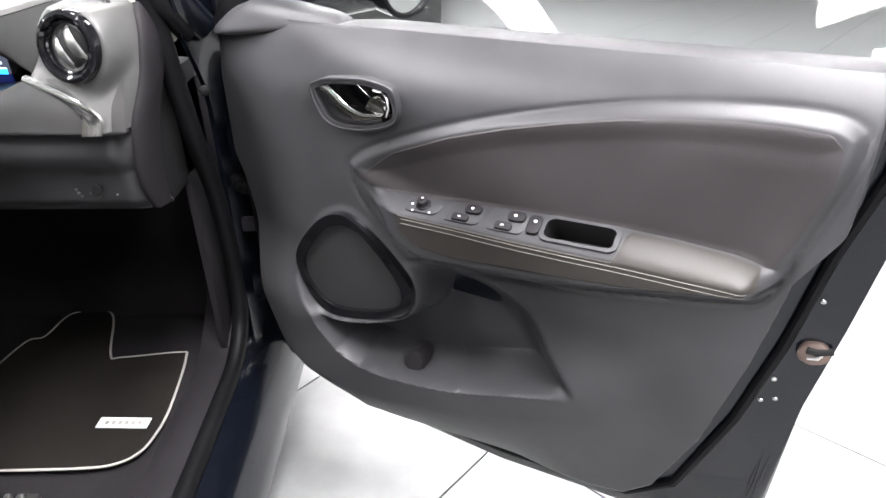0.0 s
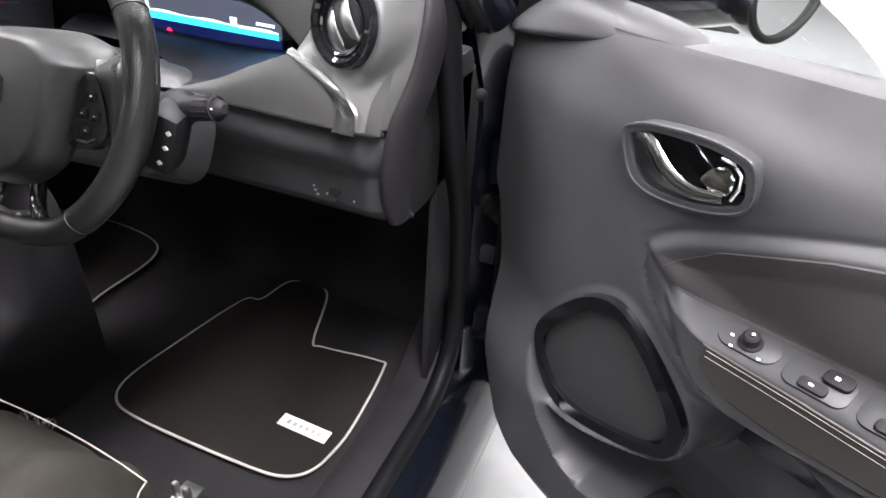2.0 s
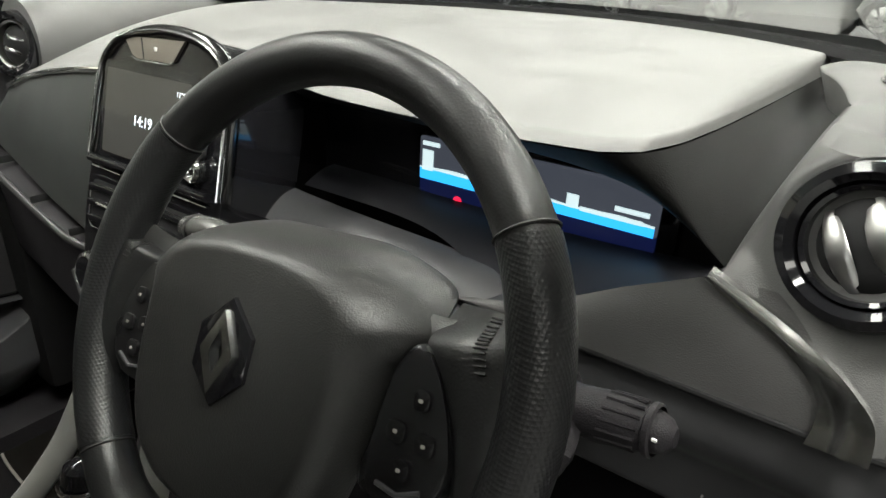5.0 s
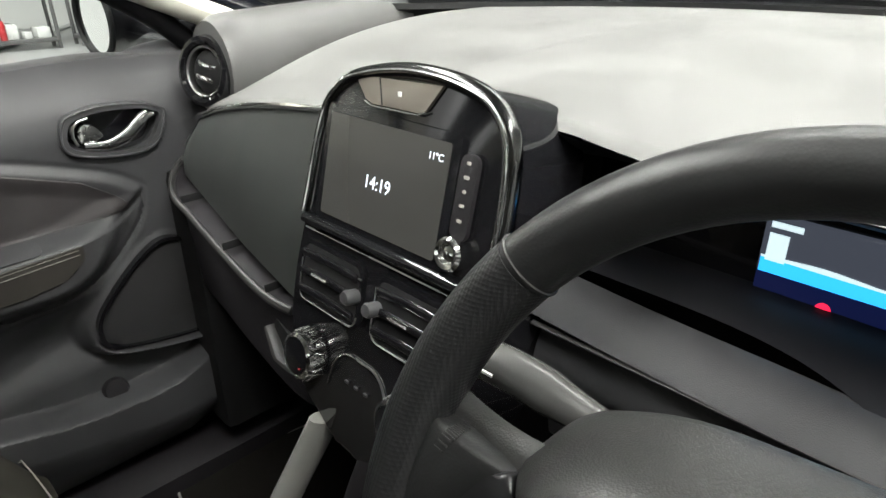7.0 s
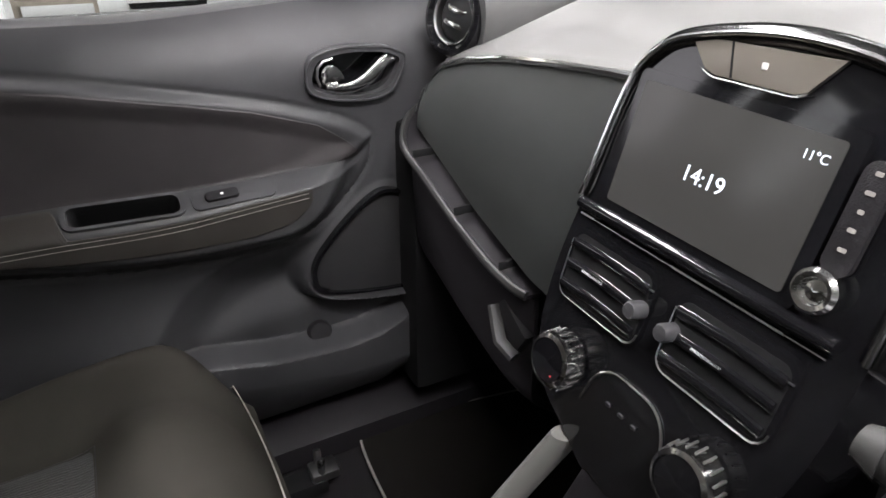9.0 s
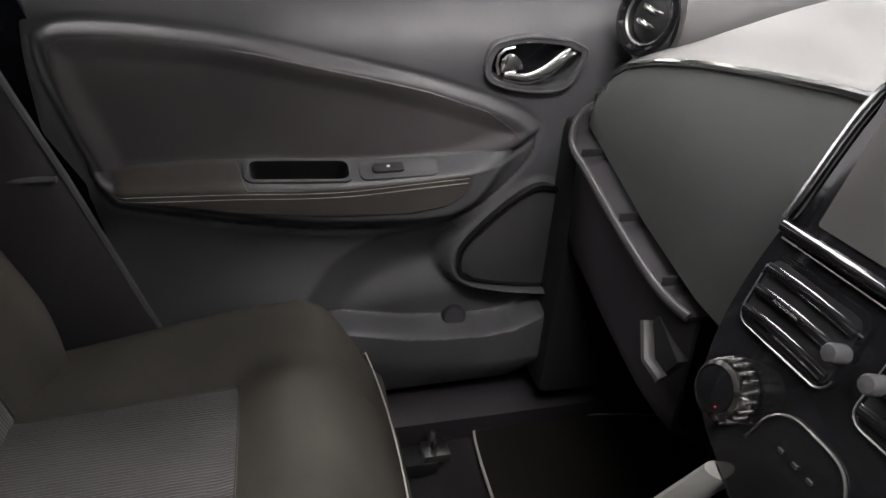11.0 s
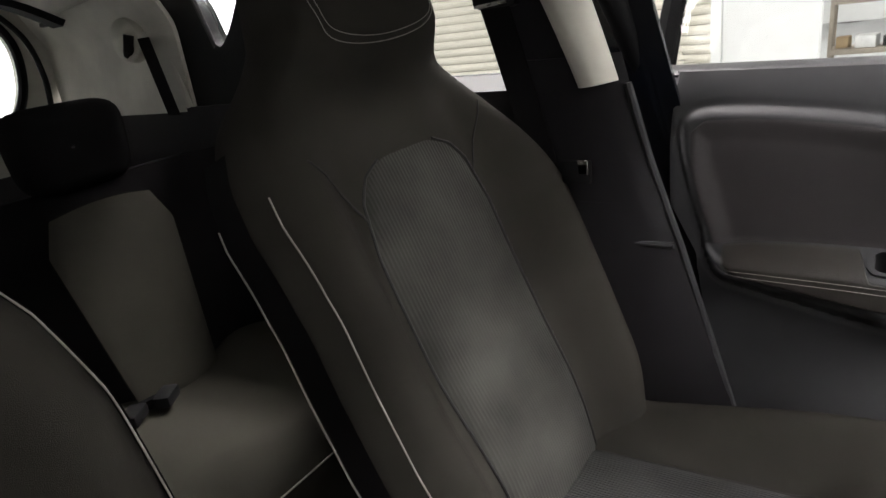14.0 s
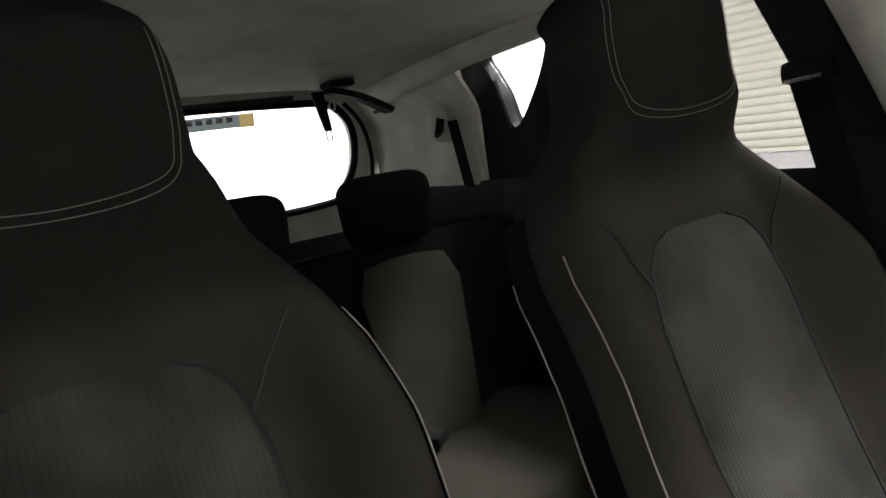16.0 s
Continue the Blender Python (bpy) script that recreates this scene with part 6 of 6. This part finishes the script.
def car_body():
    b = thing("car_body", (0, 0, 0.2), "dark blue small hatchback body shell", "car body")
    for s in (1, -1):
        def rocker(u, v):
            y = 0.62 - 1.40 * u
            prof = ((0.755, 0.428), (0.79, 0.415), (0.820, 0.385), (0.845, 0.33), (0.85, 0.25), (0.83, 0.19), (0.76, 0.17))
            q = prof[round(v * 6)]
            return (s * q[0], y, q[1])
        part("rocker", sheet(rocker, 24, 6), M_PAINT, b)
        # hinge pillar
        part("hinge_pillar", sheet(lambda u, v: (s * (0.765 + 0.045 * u), 0.385 + 0.11 * u + 0.04 * math.sin(math.pi * u) - 0.10 * float(ease(v, 0.75, 1.0)), 0.36 + 0.86 * v), 10, 20, thick=0.01), M_PAINT, b)
        part("pillar_bolt", lathe([(0.010, 0), (0.010, 0.003), (0.006, 0.006), (0, 0.006)], (s * 0.778, 0.350, 1.045), (s * 0.5, -1, 0), 16), M_BLACK, b)
        for z in (0.58, 0.92):
            hg = part("hinge", box((s * 0.815, 0.415, z), (0.05, 0.06, 0.075), 0.01), M_PAINT, b)
            part("hinge_pin", tube([(s * 0.835, 0.395, z - 0.05), (s * 0.835, 0.395, z + 0.05)], 0.010, 10), M_PAINT, hg)
        part("check_strap", box((s * 0.82, 0.395, 0.74), (0.06, 0.02, 0.03), 0.005), M_TRIM_D, b)
        part("wiring_boot", tube(smooth_line([(s * 0.79, 0.41, 0.84), (s * 0.82, 0.38, 0.835), (s * 0.86, 0.37, 0.85)], 14), [0.016 + 0.003 * (k % 2) for k in range(14)], 10), M_RUBBER, b)
        # front wing edge beyond the hinges
        part("wing", sheet(lambda u, v: (s * (0.845 + 0.02 * math.sin(math.pi * v) - 0.10 * u * u), 0.475 + 0.75 * u, 0.28 + 0.88 * v), 10, 12, thick=0.01), M_PAINT, b)
        # roof rail and windscreen pillar, inner trim
        ap = smooth_line([(s * 0.735, 0.40, 1.19), (s * 0.715, 0.16, 1.285), (s * 0.675, -0.08, 1.395), (s * 0.63, -0.32, 1.465)] if s < 0 else
                         [(0.738, 0.335, 1.145), (0.724, 0.292, 1.196), (0.709, 0.282, 1.250), (0.689, 0.275, 1.300), (0.664, 0.20, 1.365), (0.640, 0.0, 1.435), (0.61, -0.32, 1.474)], 40)
        part("screen_pillar_trim", tube(ap, 0.030 if s < 0 else 0.021, 12, squash=0.75), M_PALE, b, "pale windscreen pillar trim")
        part("screen_pillar", tube([q + Vector((s * 0.042, 0.035, 0.012)) for q in ap], 0.034, 10), M_PAINT, b)
        part("screen_pillar_seal", tube([q + Vector((s * 0.034, -0.004, 0.004)) for q in ap], 0.016, 10), M_RUBBER, b)
        part("roof_rail", tube(smooth_line([(s * 0.63, -0.32, 1.465), (s * 0.605, -0.7, 1.492), (s * 0.60, -1.2, 1.488), (s * 0.585, -1.6, 1.47), (s * 0.57, -2.05, 1.43)], 40), 0.035, 12), M_PALE, b)
    part("roof_skin", sheet(lambda u, v: (-0.64 + 1.28 * u, -0.25 - 1.95 * v, 1.535 + 0.035 * math.sin(math.pi * u) - 0.05 * v * v), 16, 16, thick=0.01), M_PAINT, b)
    # bonnet in front of the screen
    part("bonnet", sheet(lambda u, v: (-0.74 + 1.48 * u, pad_back(-0.74 + 1.48 * u) + 0.10 + 0.7 * v, 1.115 + 0.03 * math.sin(math.pi * u) - 0.35 * v ** 1.6), 16, 12, thick=0.01), M_PAINT, b)
    part("scuttle", sheet(lambda u, v: (-0.76 + 1.52 * u, pad_back(-0.76 + 1.52 * u) - 0.02 + 0.14 * v, 1.244 - 0.03 * v), 30, 3, thick=0.012), M_RUBBER, b)
    ws = part("windscreen", sheet(lambda u, v: ((-0.73 + 1.46 * u) * (1 - 0.16 * v), (pad_back(-0.73 + 1.46 * u) + 0.01) * (1 - v) + v * (-0.22 - 0.15 * (2 * u - 1) ** 2), 1.245 + 0.25 * v - 0.02 * v * (2 * u - 1) ** 2), 24, 12, thick=0.005), M_GLASS, b)
    ws.visible_shadow = False
    # headliner
    hl = part("headliner", sheet(lambda u, v: (-0.62 + 1.24 * u, -0.22 - 1.88 * v, 1.478 + 0.032 * math.sin(math.pi * u) ** 0.6 - 0.028 * float(ease(v, 0.6, 1.0))), 24, 24), M_LINER)
    tagged(hl, "pale felt headliner", "headliner", kind="structure")


def near_side():
    """Pillar, rear door, quarter light and tailgate of the passenger's side."""
    p = thing("centre_pillar", (-0.68, -0.7, 0.5), "black centre pillar trim with pale upper cover and seat belt", "pillar", kind="structure")

    def edge(z):
        return float(np.interp(z, [0.38, 0.671, 0.934, 1.062, 1.204, 1.48], [-0.43, -0.502, -0.582, -0.625, -0.663, -0.735]))

    def low(u, v):
        z = 0.38 + 0.62 * v
        y0 = edge(z)
        y1 = y0 - 0.24 + 0.05 * v
        x = -0.652 - 0.03 * (1 - u) * 0 + 0.020 * math.sin(math.pi * u) ** 0.5 - 0.012 * v
        return (x, y0 + (y1 - y0) * u, z)
    part("lower_cover", sheet(low, 12, 24, thick=0.01), M_TRIM_D, p)

    def up(u, v):
        z = 0.99 + 0.22 * v
        y0 = edge(z)
        y1 = np.interp(z, [0.95, 1.15, 1.32, 1.48], [-0.78, -0.83, -0.87, -0.90])
        x = -0.66 - 0.012 * v + 0.016 * math.sin(math.pi * u) ** 0.5
        return (x, y0 + (y1 - y0) * u, z)
    part("middle_cover", sheet(up, 10, 10, thick=0.01), M_TRIM_D, p)

    def pale(u, v):
        z = 1.172 + 0.30 * v
        y0 = edge(z) - 0.018
        y1 = y0 - 0.038 - 0.03 * v
        x = -0.657 + 0.018 * math.sin(math.pi * u) ** 0.5 + 0.055 * v ** 1.5
        return (x, y0 + (y1 - y0) * u, z)
    part("upper_cover", sheet(pale, 10, 12, thick=0.012), M_PALE, p, "pale plastic upper cover")
    part("dark_flank", sheet(lambda u, v: (-0.668 + 0.055 * v ** 1.5, edge(1.172 + 0.30 * v) - 0.05 - 0.03 * v - 0.105 * u, 1.172 + 0.30 * v), 6, 10, thick=0.01), M_TRIM_D, p)
    part("pillar_edge", tube([(-0.655, edge(z) + 0.004, z) for z in np.linspace(0.40, 1.17, 24)], 0.006, 8), M_TRIM, p, "satin edge")
    part("ledge_line", tube([(-0.640, -0.584 - 0.18 * k / 8, 0.940) for k in range(9)], 0.005, 8), M_TRIM, p)
    part("painted_pillar", sheet(lambda u, v: (-0.715, edge(0.45 + v) + 0.05 - 0.10 * u, 0.45 + 1.0 * v), 3, 12, thick=0.01), M_PAINT, p)
    belt = thing("seat_belt", (-0.66, -0.83, 0.6), "black seat belt hanging from its guide on the pillar", "seat belt")
    gd = part("belt_guide", box((-0.640, -0.835, 1.305), (0.03, 0.075, 0.034), 0.012), M_BLACK, belt)
    part("guide_slot", tube([(-0.624, -0.862, 1.293), (-0.622, -0.810, 1.297)], 0.003, 6), M_SATIN, gd)
    web = smooth_line([(-0.632, -0.838, 1.30), (-0.634, -0.80, 1.15), (-0.625, -0.755, 0.98), (-0.615, -0.72, 0.80), (-0.625, -0.70, 0.60), (-0.63, -0.70, 0.46)], 30)
    part("webbing", sheet(lambda u, v: web[round(u * 29)] + Vector((0, 0.024 * (2 * v - 1), 0)), 29, 2, thick=0.0015), M_SIDE, belt)
    part("tongue", box((-0.622, -0.718, 1.050), (0.012, 0.045, 0.035), 0.005), M_BLACK, belt)
    part("tongue_plate", box((-0.618, -0.706, 1.058), (0.004, 0.016, 0.022), 0.001), M_CHROME, belt)

    rd = thing("rear_door", (-0.7, -1.2, 0.5), "dark trimmed rear passenger door, closed", "car door")
    part("inner_trim", sheet(lambda u, v: (-0.672 + 0.03 * math.sin(math.pi * v), -0.80 - 0.78 * u, 0.42 + 0.745 * v), 8, 16, thick=0.02), M_TRIM_D, rd)
    part("window_ledge", sheet(lambda u, v: (-0.665 - 0.075 * v, -0.78 - 0.80 * u, 1.152 + 0.034 * v), 8, 4, thick=0.01), M_DASH, rd)
    gl = part("window_pane", sheet(lambda u, v: (-0.735 + 0.075 * v, -0.74 - 0.60 * u - 0.04 * v, 1.185 + 0.29 * v), 6, 4, thick=0.004), M_GLASS, rd)
    gl.visible_shadow = False
    part("door_frame", tube([(-0.715, -1.36, 1.17), (-0.665, -1.345, 1.49)], 0.022, 8), M_RUBBER, rd)

    # rear side: dark surround of the small window, pale pillar
    q = thing("rear_quarter", (-0.66, -1.8, 0.9), "pale rear pillar trim round a small three-cornered window", "pillar", kind="structure")
    tri = [(-1.632, 1.470), (-1.52, 1.492), (-1.385, 1.508), (-1.395, 1.45), (-1.44, 1.37), (-1.527, 1.285), (-1.570, 1.365), (-1.60, 1.41)]
    n = 48
    hole = flat(tri, n)
    outer = flat([(-1.728, 1.500), (-1.56, 1.535), (-1.33, 1.545), (-1.33, 1.40), (-1.35, 1.20), (-1.55, 1.13), (-1.690, 1.16), (-1.715, 1.33)], n)
    part("dark_surround", prism(outer, lambda a, b, e: (-0.68 + e, a, b), -0.03, 0.012, hole=hole), M_RUBBER, q)
    part("window_rail", tube([(-0.672, -1.588, 1.40), (-0.672, -1.545, 1.285)], 0.006, 6), M_TRIM, q)
    pane = part("window_pane", prism(hole, lambda a, b, e: (-0.70 + e, a, b), 0, 0.004), M_GLASS, q)
    pane.visible_shadow = False

    def pillar(u, v):
        y = -1.655 - 0.60 * u
        zl = 1.155 - 0.0 * u
        zt = 1.50 - 0.03 * u
        z = zl + (zt - zl) * v
        x = -0.665 + 0.075 * float(ease(v, 0.5, 1.0)) + 0.03 * math.sin(math.pi * u) * (1 - v)
        return (x, y, z)
    part("pale_pillar", sheet(pillar, 24, 16, thick=0.01), M_PALE, q, "pale grained pillar cover")
    part("pillar_lip", tube(smooth_line([(-0.655, -1.735, 1.50), (-0.66, -1.715, 1.40), (-0.66, -1.690, 1.28), (-0.65, -1.66, 1.165)], 24), 0.008, 8), M_PALE, q)
    part("belt_boss", lathe([(0.052, 0), (0.048, 0.018), (0.030, 0.030), (0, 0.034)], (-0.640, -1.80, 1.325), (1, 0.1, 0), 28), M_PALE, q)
    part("belt_mouth", tube([(-0.615, -1.765, 1.335), (-0.612, -1.775, 1.305), (-0.622, -1.80, 1.296)], 0.012, 8), M_BLACK, q)
    part("belt_web", sheet(lambda u, v: (-0.622 + 0.01 * u, -1.745 + 0.055 * u + 0.045 * v, 1.325 - 0.17 * u), 8, 2, thick=0.002), M_SIDE, q)
    part("coat_slot", box((-0.585, -2.05, 1.388), (0.015, 0.05, 0.010), 0.003), M_BLACK, q)
    part("lower_side", sheet(lambda u, v: (-0.665 + 0.02 * u, -1.55 - 0.72 * u, 0.55 + 0.615 * v), 8, 8, thick=0.01), M_TRIM_D, q)

    # other side of the cabin, mostly out of sight
    o = thing("far_side_trim", (0.66, -1.4, 0.5), "dark rear side trim with pale rear pillar", "pillar", kind="structure")
    part("pillar_cover", sheet(lambda u, v: (0.665 - 0.03 * v, -0.60 - 0.20 * u - 0.06 * v, 0.42 + 1.06 * v), 6, 12, thick=0.02), M_TRIM_D, o)
    part("rear_door_trim", sheet(lambda u, v: (0.672, -0.80 - 0.85 * u, 0.42 + 0.74 * v), 6, 6, thick=0.02), M_TRIM_D, o)
    part("rear_pillar", sheet(lambda u, v: (0.665 - 0.075 * float(ease(v, 0.5, 1)), -1.60 - 0.66 * u, 0.6 + 0.90 * v), 8, 10, thick=0.01), M_PALE, o)

    # tailgate
    t = thing("tailgate", (0, -2.22, 0.7), "closed tailgate with pale inner frame round a bright rear window", "tailgate")
    win = flat([(-0.50, 1.430), (-0.36, 1.446), (0, 1.455), (0.36, 1.446), (0.50, 1.430), (0.565, 1.36), (0.570, 1.25), (0.53, 1.165), (0.46, 1.128), (0, 1.120), (-0.46, 1.128), (-0.53, 1.165), (-0.570, 1.25), (-0.565, 1.36)], 80)
    rim = flat([(-0.60, 1.52), (-0.36, 1.545), (0, 1.55), (0.36, 1.545), (0.60, 1.52), (0.66, 1.40), (0.67, 1.25), (0.67, 1.1), (0.60, 1.0), (0, 1.0), (-0.60, 1.0), (-0.67, 1.1), (-0.67, 1.25), (-0.66, 1.40)], 80)
    lean = lambda a, b, e: (a, -2.20 - 0.30 * (1.43 - b) - e, b)
    part("inner_frame", prism(rim, lean, 0.0, 0.05, hole=win), M_PALE, t, "pale inner frame")
    part("window_seal", tube([lean(a, b, 0.0) for a, b in win], 0.012, 8, closed=True), M_RUBBER, t)
    part("dark_band", sheet(lambda u, v: lean(-0.38 + 0.76 * u, 1.448 + 0.022 * v, -0.006), 10, 2, thick=0.004), M_TRIM, t)
    gl = part("rear_pane", prism(win, lean, 0.03, 0.035), M_GLASS, t)
    gl.visible_shadow = False
    st = part("sticker", sheet(lambda u, v: lean(-0.225 + 0.35 * u, 1.400 + 0.036 * v, 0.026), 2, 1, thick=0.0006), M_STICKER, t, "grey sticker with unreadable lettering, glowing as if backlit")
    part("sticker_end", sheet(lambda u, v: lean(-0.268 + 0.043 * u, 1.398 + 0.038 * v, 0.0255), 2, 1, thick=0.0006), M_YELLOW, t)
    for k in range(9):
        part("letter_bar", sheet(lambda u, v: lean(-0.205 + 0.028 * k + 0.018 * u, 1.416 + 0.014 * v, 0.0245), 1, 1, thick=0.0004), M_ICON, st)
    part("lower_shell", box((0, -2.35, 0.78), (1.3, 0.06, 0.50), 0.01), M_TRIM_D, t)
    part("load_floor", box((0, -1.98, 0.62), (1.3, 0.68, 0.03), 0.01), M_CARPET, t)

    hb = thing("centre_belt", (-0.45, -1.95, 1.40), "black centre belt clipped up under the headliner, tongue hanging", "seat belt")
    part("strap", sheet(lambda u, v: (-0.385 - 0.125 * u, -1.95 + 0.10 * u + 0.045 * v, 1.455 - 0.075 * u + 0.010 * math.sin(math.pi * u)), 12, 2, thick=0.016), M_BLACK, hb)
    part("reel_cover", box((-0.415, -1.93, 1.462), (0.075, 0.07, 0.018), 0.008), M_BLACK, hb)
    part("hanging_tongue", sheet(lambda u, v: (-0.372 - 0.016 * u + 0.034 * (v - 0.5) * (1 - 0.4 * u), -1.98, 1.452 - 0.105 * u), 10, 2, thick=0.010), M_BLACK, hb)
    part("metal_eye", tube([(-0.390 + 0.008 * math.cos(a), -1.98, 1.335 + 0.016 * math.sin(a)) for a in np.linspace(0, 6.283, 17)[:-1]], 0.0022, 6, closed=True), M_SATIN, hb)
    part("metal_eye", tube([(-0.412 + 0.008 * math.cos(a), -1.98, 1.412 + 0.012 * math.sin(a)) for a in np.linspace(0, 6.283, 17)[:-1]], 0.0025, 6, closed=True), M_SATIN, hb)
    part("boot_light_cable", tube(smooth_line([(-0.50, -2.10, 1.425), (-0.555, -2.12, 1.36), (-0.575, -2.13, 1.27), (-0.570, -2.14, 1.18)], 24), 0.007, 8), M_BLACK, hb)


def rear_bench():
    d = thing("rear_bench", (0, -1.35, 0.5), "dark grey fabric rear bench with fine ribbed centre panels", "car seat")

    def top(x, y):
        t = (y + 1.55) / 0.46
        return 0.672 + 0.02 * t - 0.012 * math.cos(6.28 * abs(x) / 0.34) - 0.10 * float(ease(t, 0.86, 1.03)) ** 1.5
    part("cushion", sheet(lambda u, v: (-0.64 + 1.28 * u, -1.55 + 0.46 * min(v / 0.8, 1) + 0.0, top(-0.64 + 1.28 * u, -1.55 + 0.46 * min(v / 0.8, 1)) - 0.16 * max(0, (v - 0.8) / 0.2)), 60, 30), M_REAR, d)
    part("front_piping", tube([(-0.63 + 1.26 * k / 30, -1.088, 0.604) for k in range(31)], 0.0018, 6), M_PIPING, d, "pale piping")

    def back(u, v):
        x = -0.64 + 1.28 * u
        h = 0.48 * v
        n = 0.02 + 0.022 * math.cos(6.28 * (abs(x) - 0.34) / 0.40) * (1 - v ** 4)
        return (x, -1.50 - 0.22 * h + n, 0.62 + h - 0.02 * max(0, v - 0.9) * 10)
    part("backrest", sheet(back, 60, 24), M_SIDE, d)
    part("back_shell", box((0, -1.60, 0.84), (1.28, 0.05, 0.48), 0.02, Matrix.Rotation(0.21, 4, 'X')), M_SIDE, d)
    for cx in (-0.335, 0.335):
        part("back_insert", sheet(lambda u, v: (cx + (2 * u - 1) * (0.085 + 0.045 * v) * (1 - 0.25 * max(0, v - 0.85) / 0.15), -1.50 - 0.22 * 0.41 * v + 0.048 + 0.006 * (1 - abs(2 * u - 1) ** 8), 0.64 + 0.40 * v + 0.012 * (1 - (2 * u - 1) ** 2) * v), 24, 20), M_REAR, d)
    for k, cx in enumerate((-0.335, 0.0, 0.335)):
        h = thing("rear_headrest", (cx, -1.59, 1.06), "dark fabric rear head restraint", "headrest", "rear head restraints")

        def pad(u, v):
            a, b = 2 * math.pi * u, math.pi * v
            sx = math.copysign(abs(math.cos(a)) ** 0.45, math.cos(a)) * math.sin(b) ** 0.35
            sz = math.copysign(abs(math.sin(a)) ** 0.45, math.sin(a)) * math.sin(b) ** 0.35
            return (cx + 0.108 * sx * (1 + 0.06 * sz), -1.595 + 0.045 * math.cos(b), 1.150 + 0.080 * sz)
        part("pad", sheet(pad, 40, 14, close_u=True), M_SIDE, h)
        for s in (-0.04, 0.04):
            part("post", tube([(cx + s, -1.60, 1.02), (cx + s, -1.60, 1.10)], 0.006, 8), M_BLACK, h)
    for x in (-0.255, -0.19):
        r = thing("rear_buckle", (x, -1.41, 0.66), "black rear seat belt buckle lying on the bench", "buckle", "belt buckles")
        part("stem", tube([(x + 0.02, -1.47, 0.665), (x, -1.40, 0.70)], 0.012, 8), M_BLACK, r)
        part("head", box((x - 0.008, -1.385, 0.706), (0.05, 0.032, 0.022), 0.006, Matrix.Rotation(0.6, 4, 'Z')), M_BLACK, r)


# ---- build ----
hall()
shelf_unit(-9.3, -0.62, 1.5708, M_SHELFWOOD, (0.20, 0.78, 1.36, 1.94), "worn beige wooden workshop shelf full of goods", 7, 0.86)
white_cabinet(-9.9, 0.72)
shelf_unit(-12.0, 2.15, 1.5708, M_RACK, (0.14, 0.86, 1.60), "dark grey steel rack with workshop goods", 11, 1.25)
shelf_unit(-12.0, 3.75, 1.5708, M_RACK, (0.14, 0.86, 1.60), "dark grey steel rack with workshop goods", 5, 1.25)
red_canister(-11.84, 2.02, 0.171)
kerb = part("floor_kerb", tube(smooth_line([(-11.2, 1.35, 0.03), (-12.6, 2.2, 0.03), (-15.8, 4.1, 0.03)], 12), 0.045, 6), M_WALL)
tagged(kerb, "low white painted kerb along the hall floor", "kerb", kind="structure")
deck = part("parking_deck", box((-7.2, 14.0, DECK / 2), (17.0, 15.6, DECK), 0.02), M_DECK)
tagged(deck, "raised dark parking deck at the far end of the hall", "parking deck", kind="structure")
parked_car(-1.25, 13.6, 0.0, M_CARPAINT, "silver grey parked hatchback far beyond the bonnet")
parked_car(-5.9, 13.9, 3.14159, M_CARPAINT, "silver grey parked hatchback far beyond the bonnet")
car_body()
cabin_floor()
near_side()
build_door("driver_door", on_open, True)
build_door("passenger_door", on_shut, False)
dashboard()
centre_stack()
console()
steering_wheel()
front_seat(0.285, -1, "dark grey fabric driver seat with fixed head restraint and pale piping", -0.068, -0.004, 0.02)
front_seat(-0.405, 1, "dark grey fabric passenger seat with fixed head restraint and pale piping")
rear_bench()
floor_mat(flat([(0.150, 0.075), (0.125, 0.13), (0.135, 0.25), (0.166, 0.45), (0.205, 0.48), (0.225, 0.575), (0.300, 0.590), (0.345, 0.56), (0.405, 0.405), (0.44, 0.395), (0.570, 0.412), (0.595, 0.39), (0.616, 0.22), (0.612, 0.135), (0.596, 0.090), (0.560, 0.064), (0.50, 0.055), (0.35, 0.052), (0.21, 0.056)], 140),
          "dark carpet driver mat with pale edging and a silver badge", (0.535, 0.173))
floor_mat(flat([(-0.13, 0.03), (-0.15, 0.30), (-0.20, 0.55), (-0.55, 0.57), (-0.62, 0.42), (-0.64, 0.33), (-0.66, 0.20), (-0.675, 0.08), (-0.65, 0.035), (-0.45, 0.022)], 100),
          "dark carpet passenger mat with pale edging")

# ---- floor tiles of the hall ----
TILE = 0.60
tile_me = None
floor_ob = bpy.data.objects["floor"]
rest = bmesh.new()
turn = Matrix.Rotation(radians(48), 4, 'Z')
for i in range(-34, 35):
    for j in range(-34, 35):
        c = turn @ Vector((i * TILE, j * TILE, 0)) + Vector((0.98, 0.455, 0))
        if c.x < -15.9 or c.x > 8.4 or c.y < -7.9 or c.y > 21.8 or (c.x < -8.3 and c.y < -2.0):
            continue
        if (c - Vector((2.0, 0.6, 0))).length < 2.6:
            if tile_me is None:
                tile_ob = part("tile", box((0, 0, -0.004), (TILE - 0.005, TILE - 0.005, 0.008), 0.0012), M_TILE)
                tile_me = tile_ob.data
            else:
                tile_ob = new("tile", tile_me)
            tile_ob.parent = floor_ob
            tile_ob.location = c
            tile_ob.rotation_euler = (0, 0, radians(48))
        else:
            half = TILE / 2 - 0.0025
            rest.faces.new([rest.verts.new(c + turn @ Vector((a * half, b * half, 0))) for a, b in ((-1, -1), (1, -1), (1, 1), (-1, 1))])
part("far_tiles", rest, M_TILE, floor_ob, kind="stuff", smooth=False)
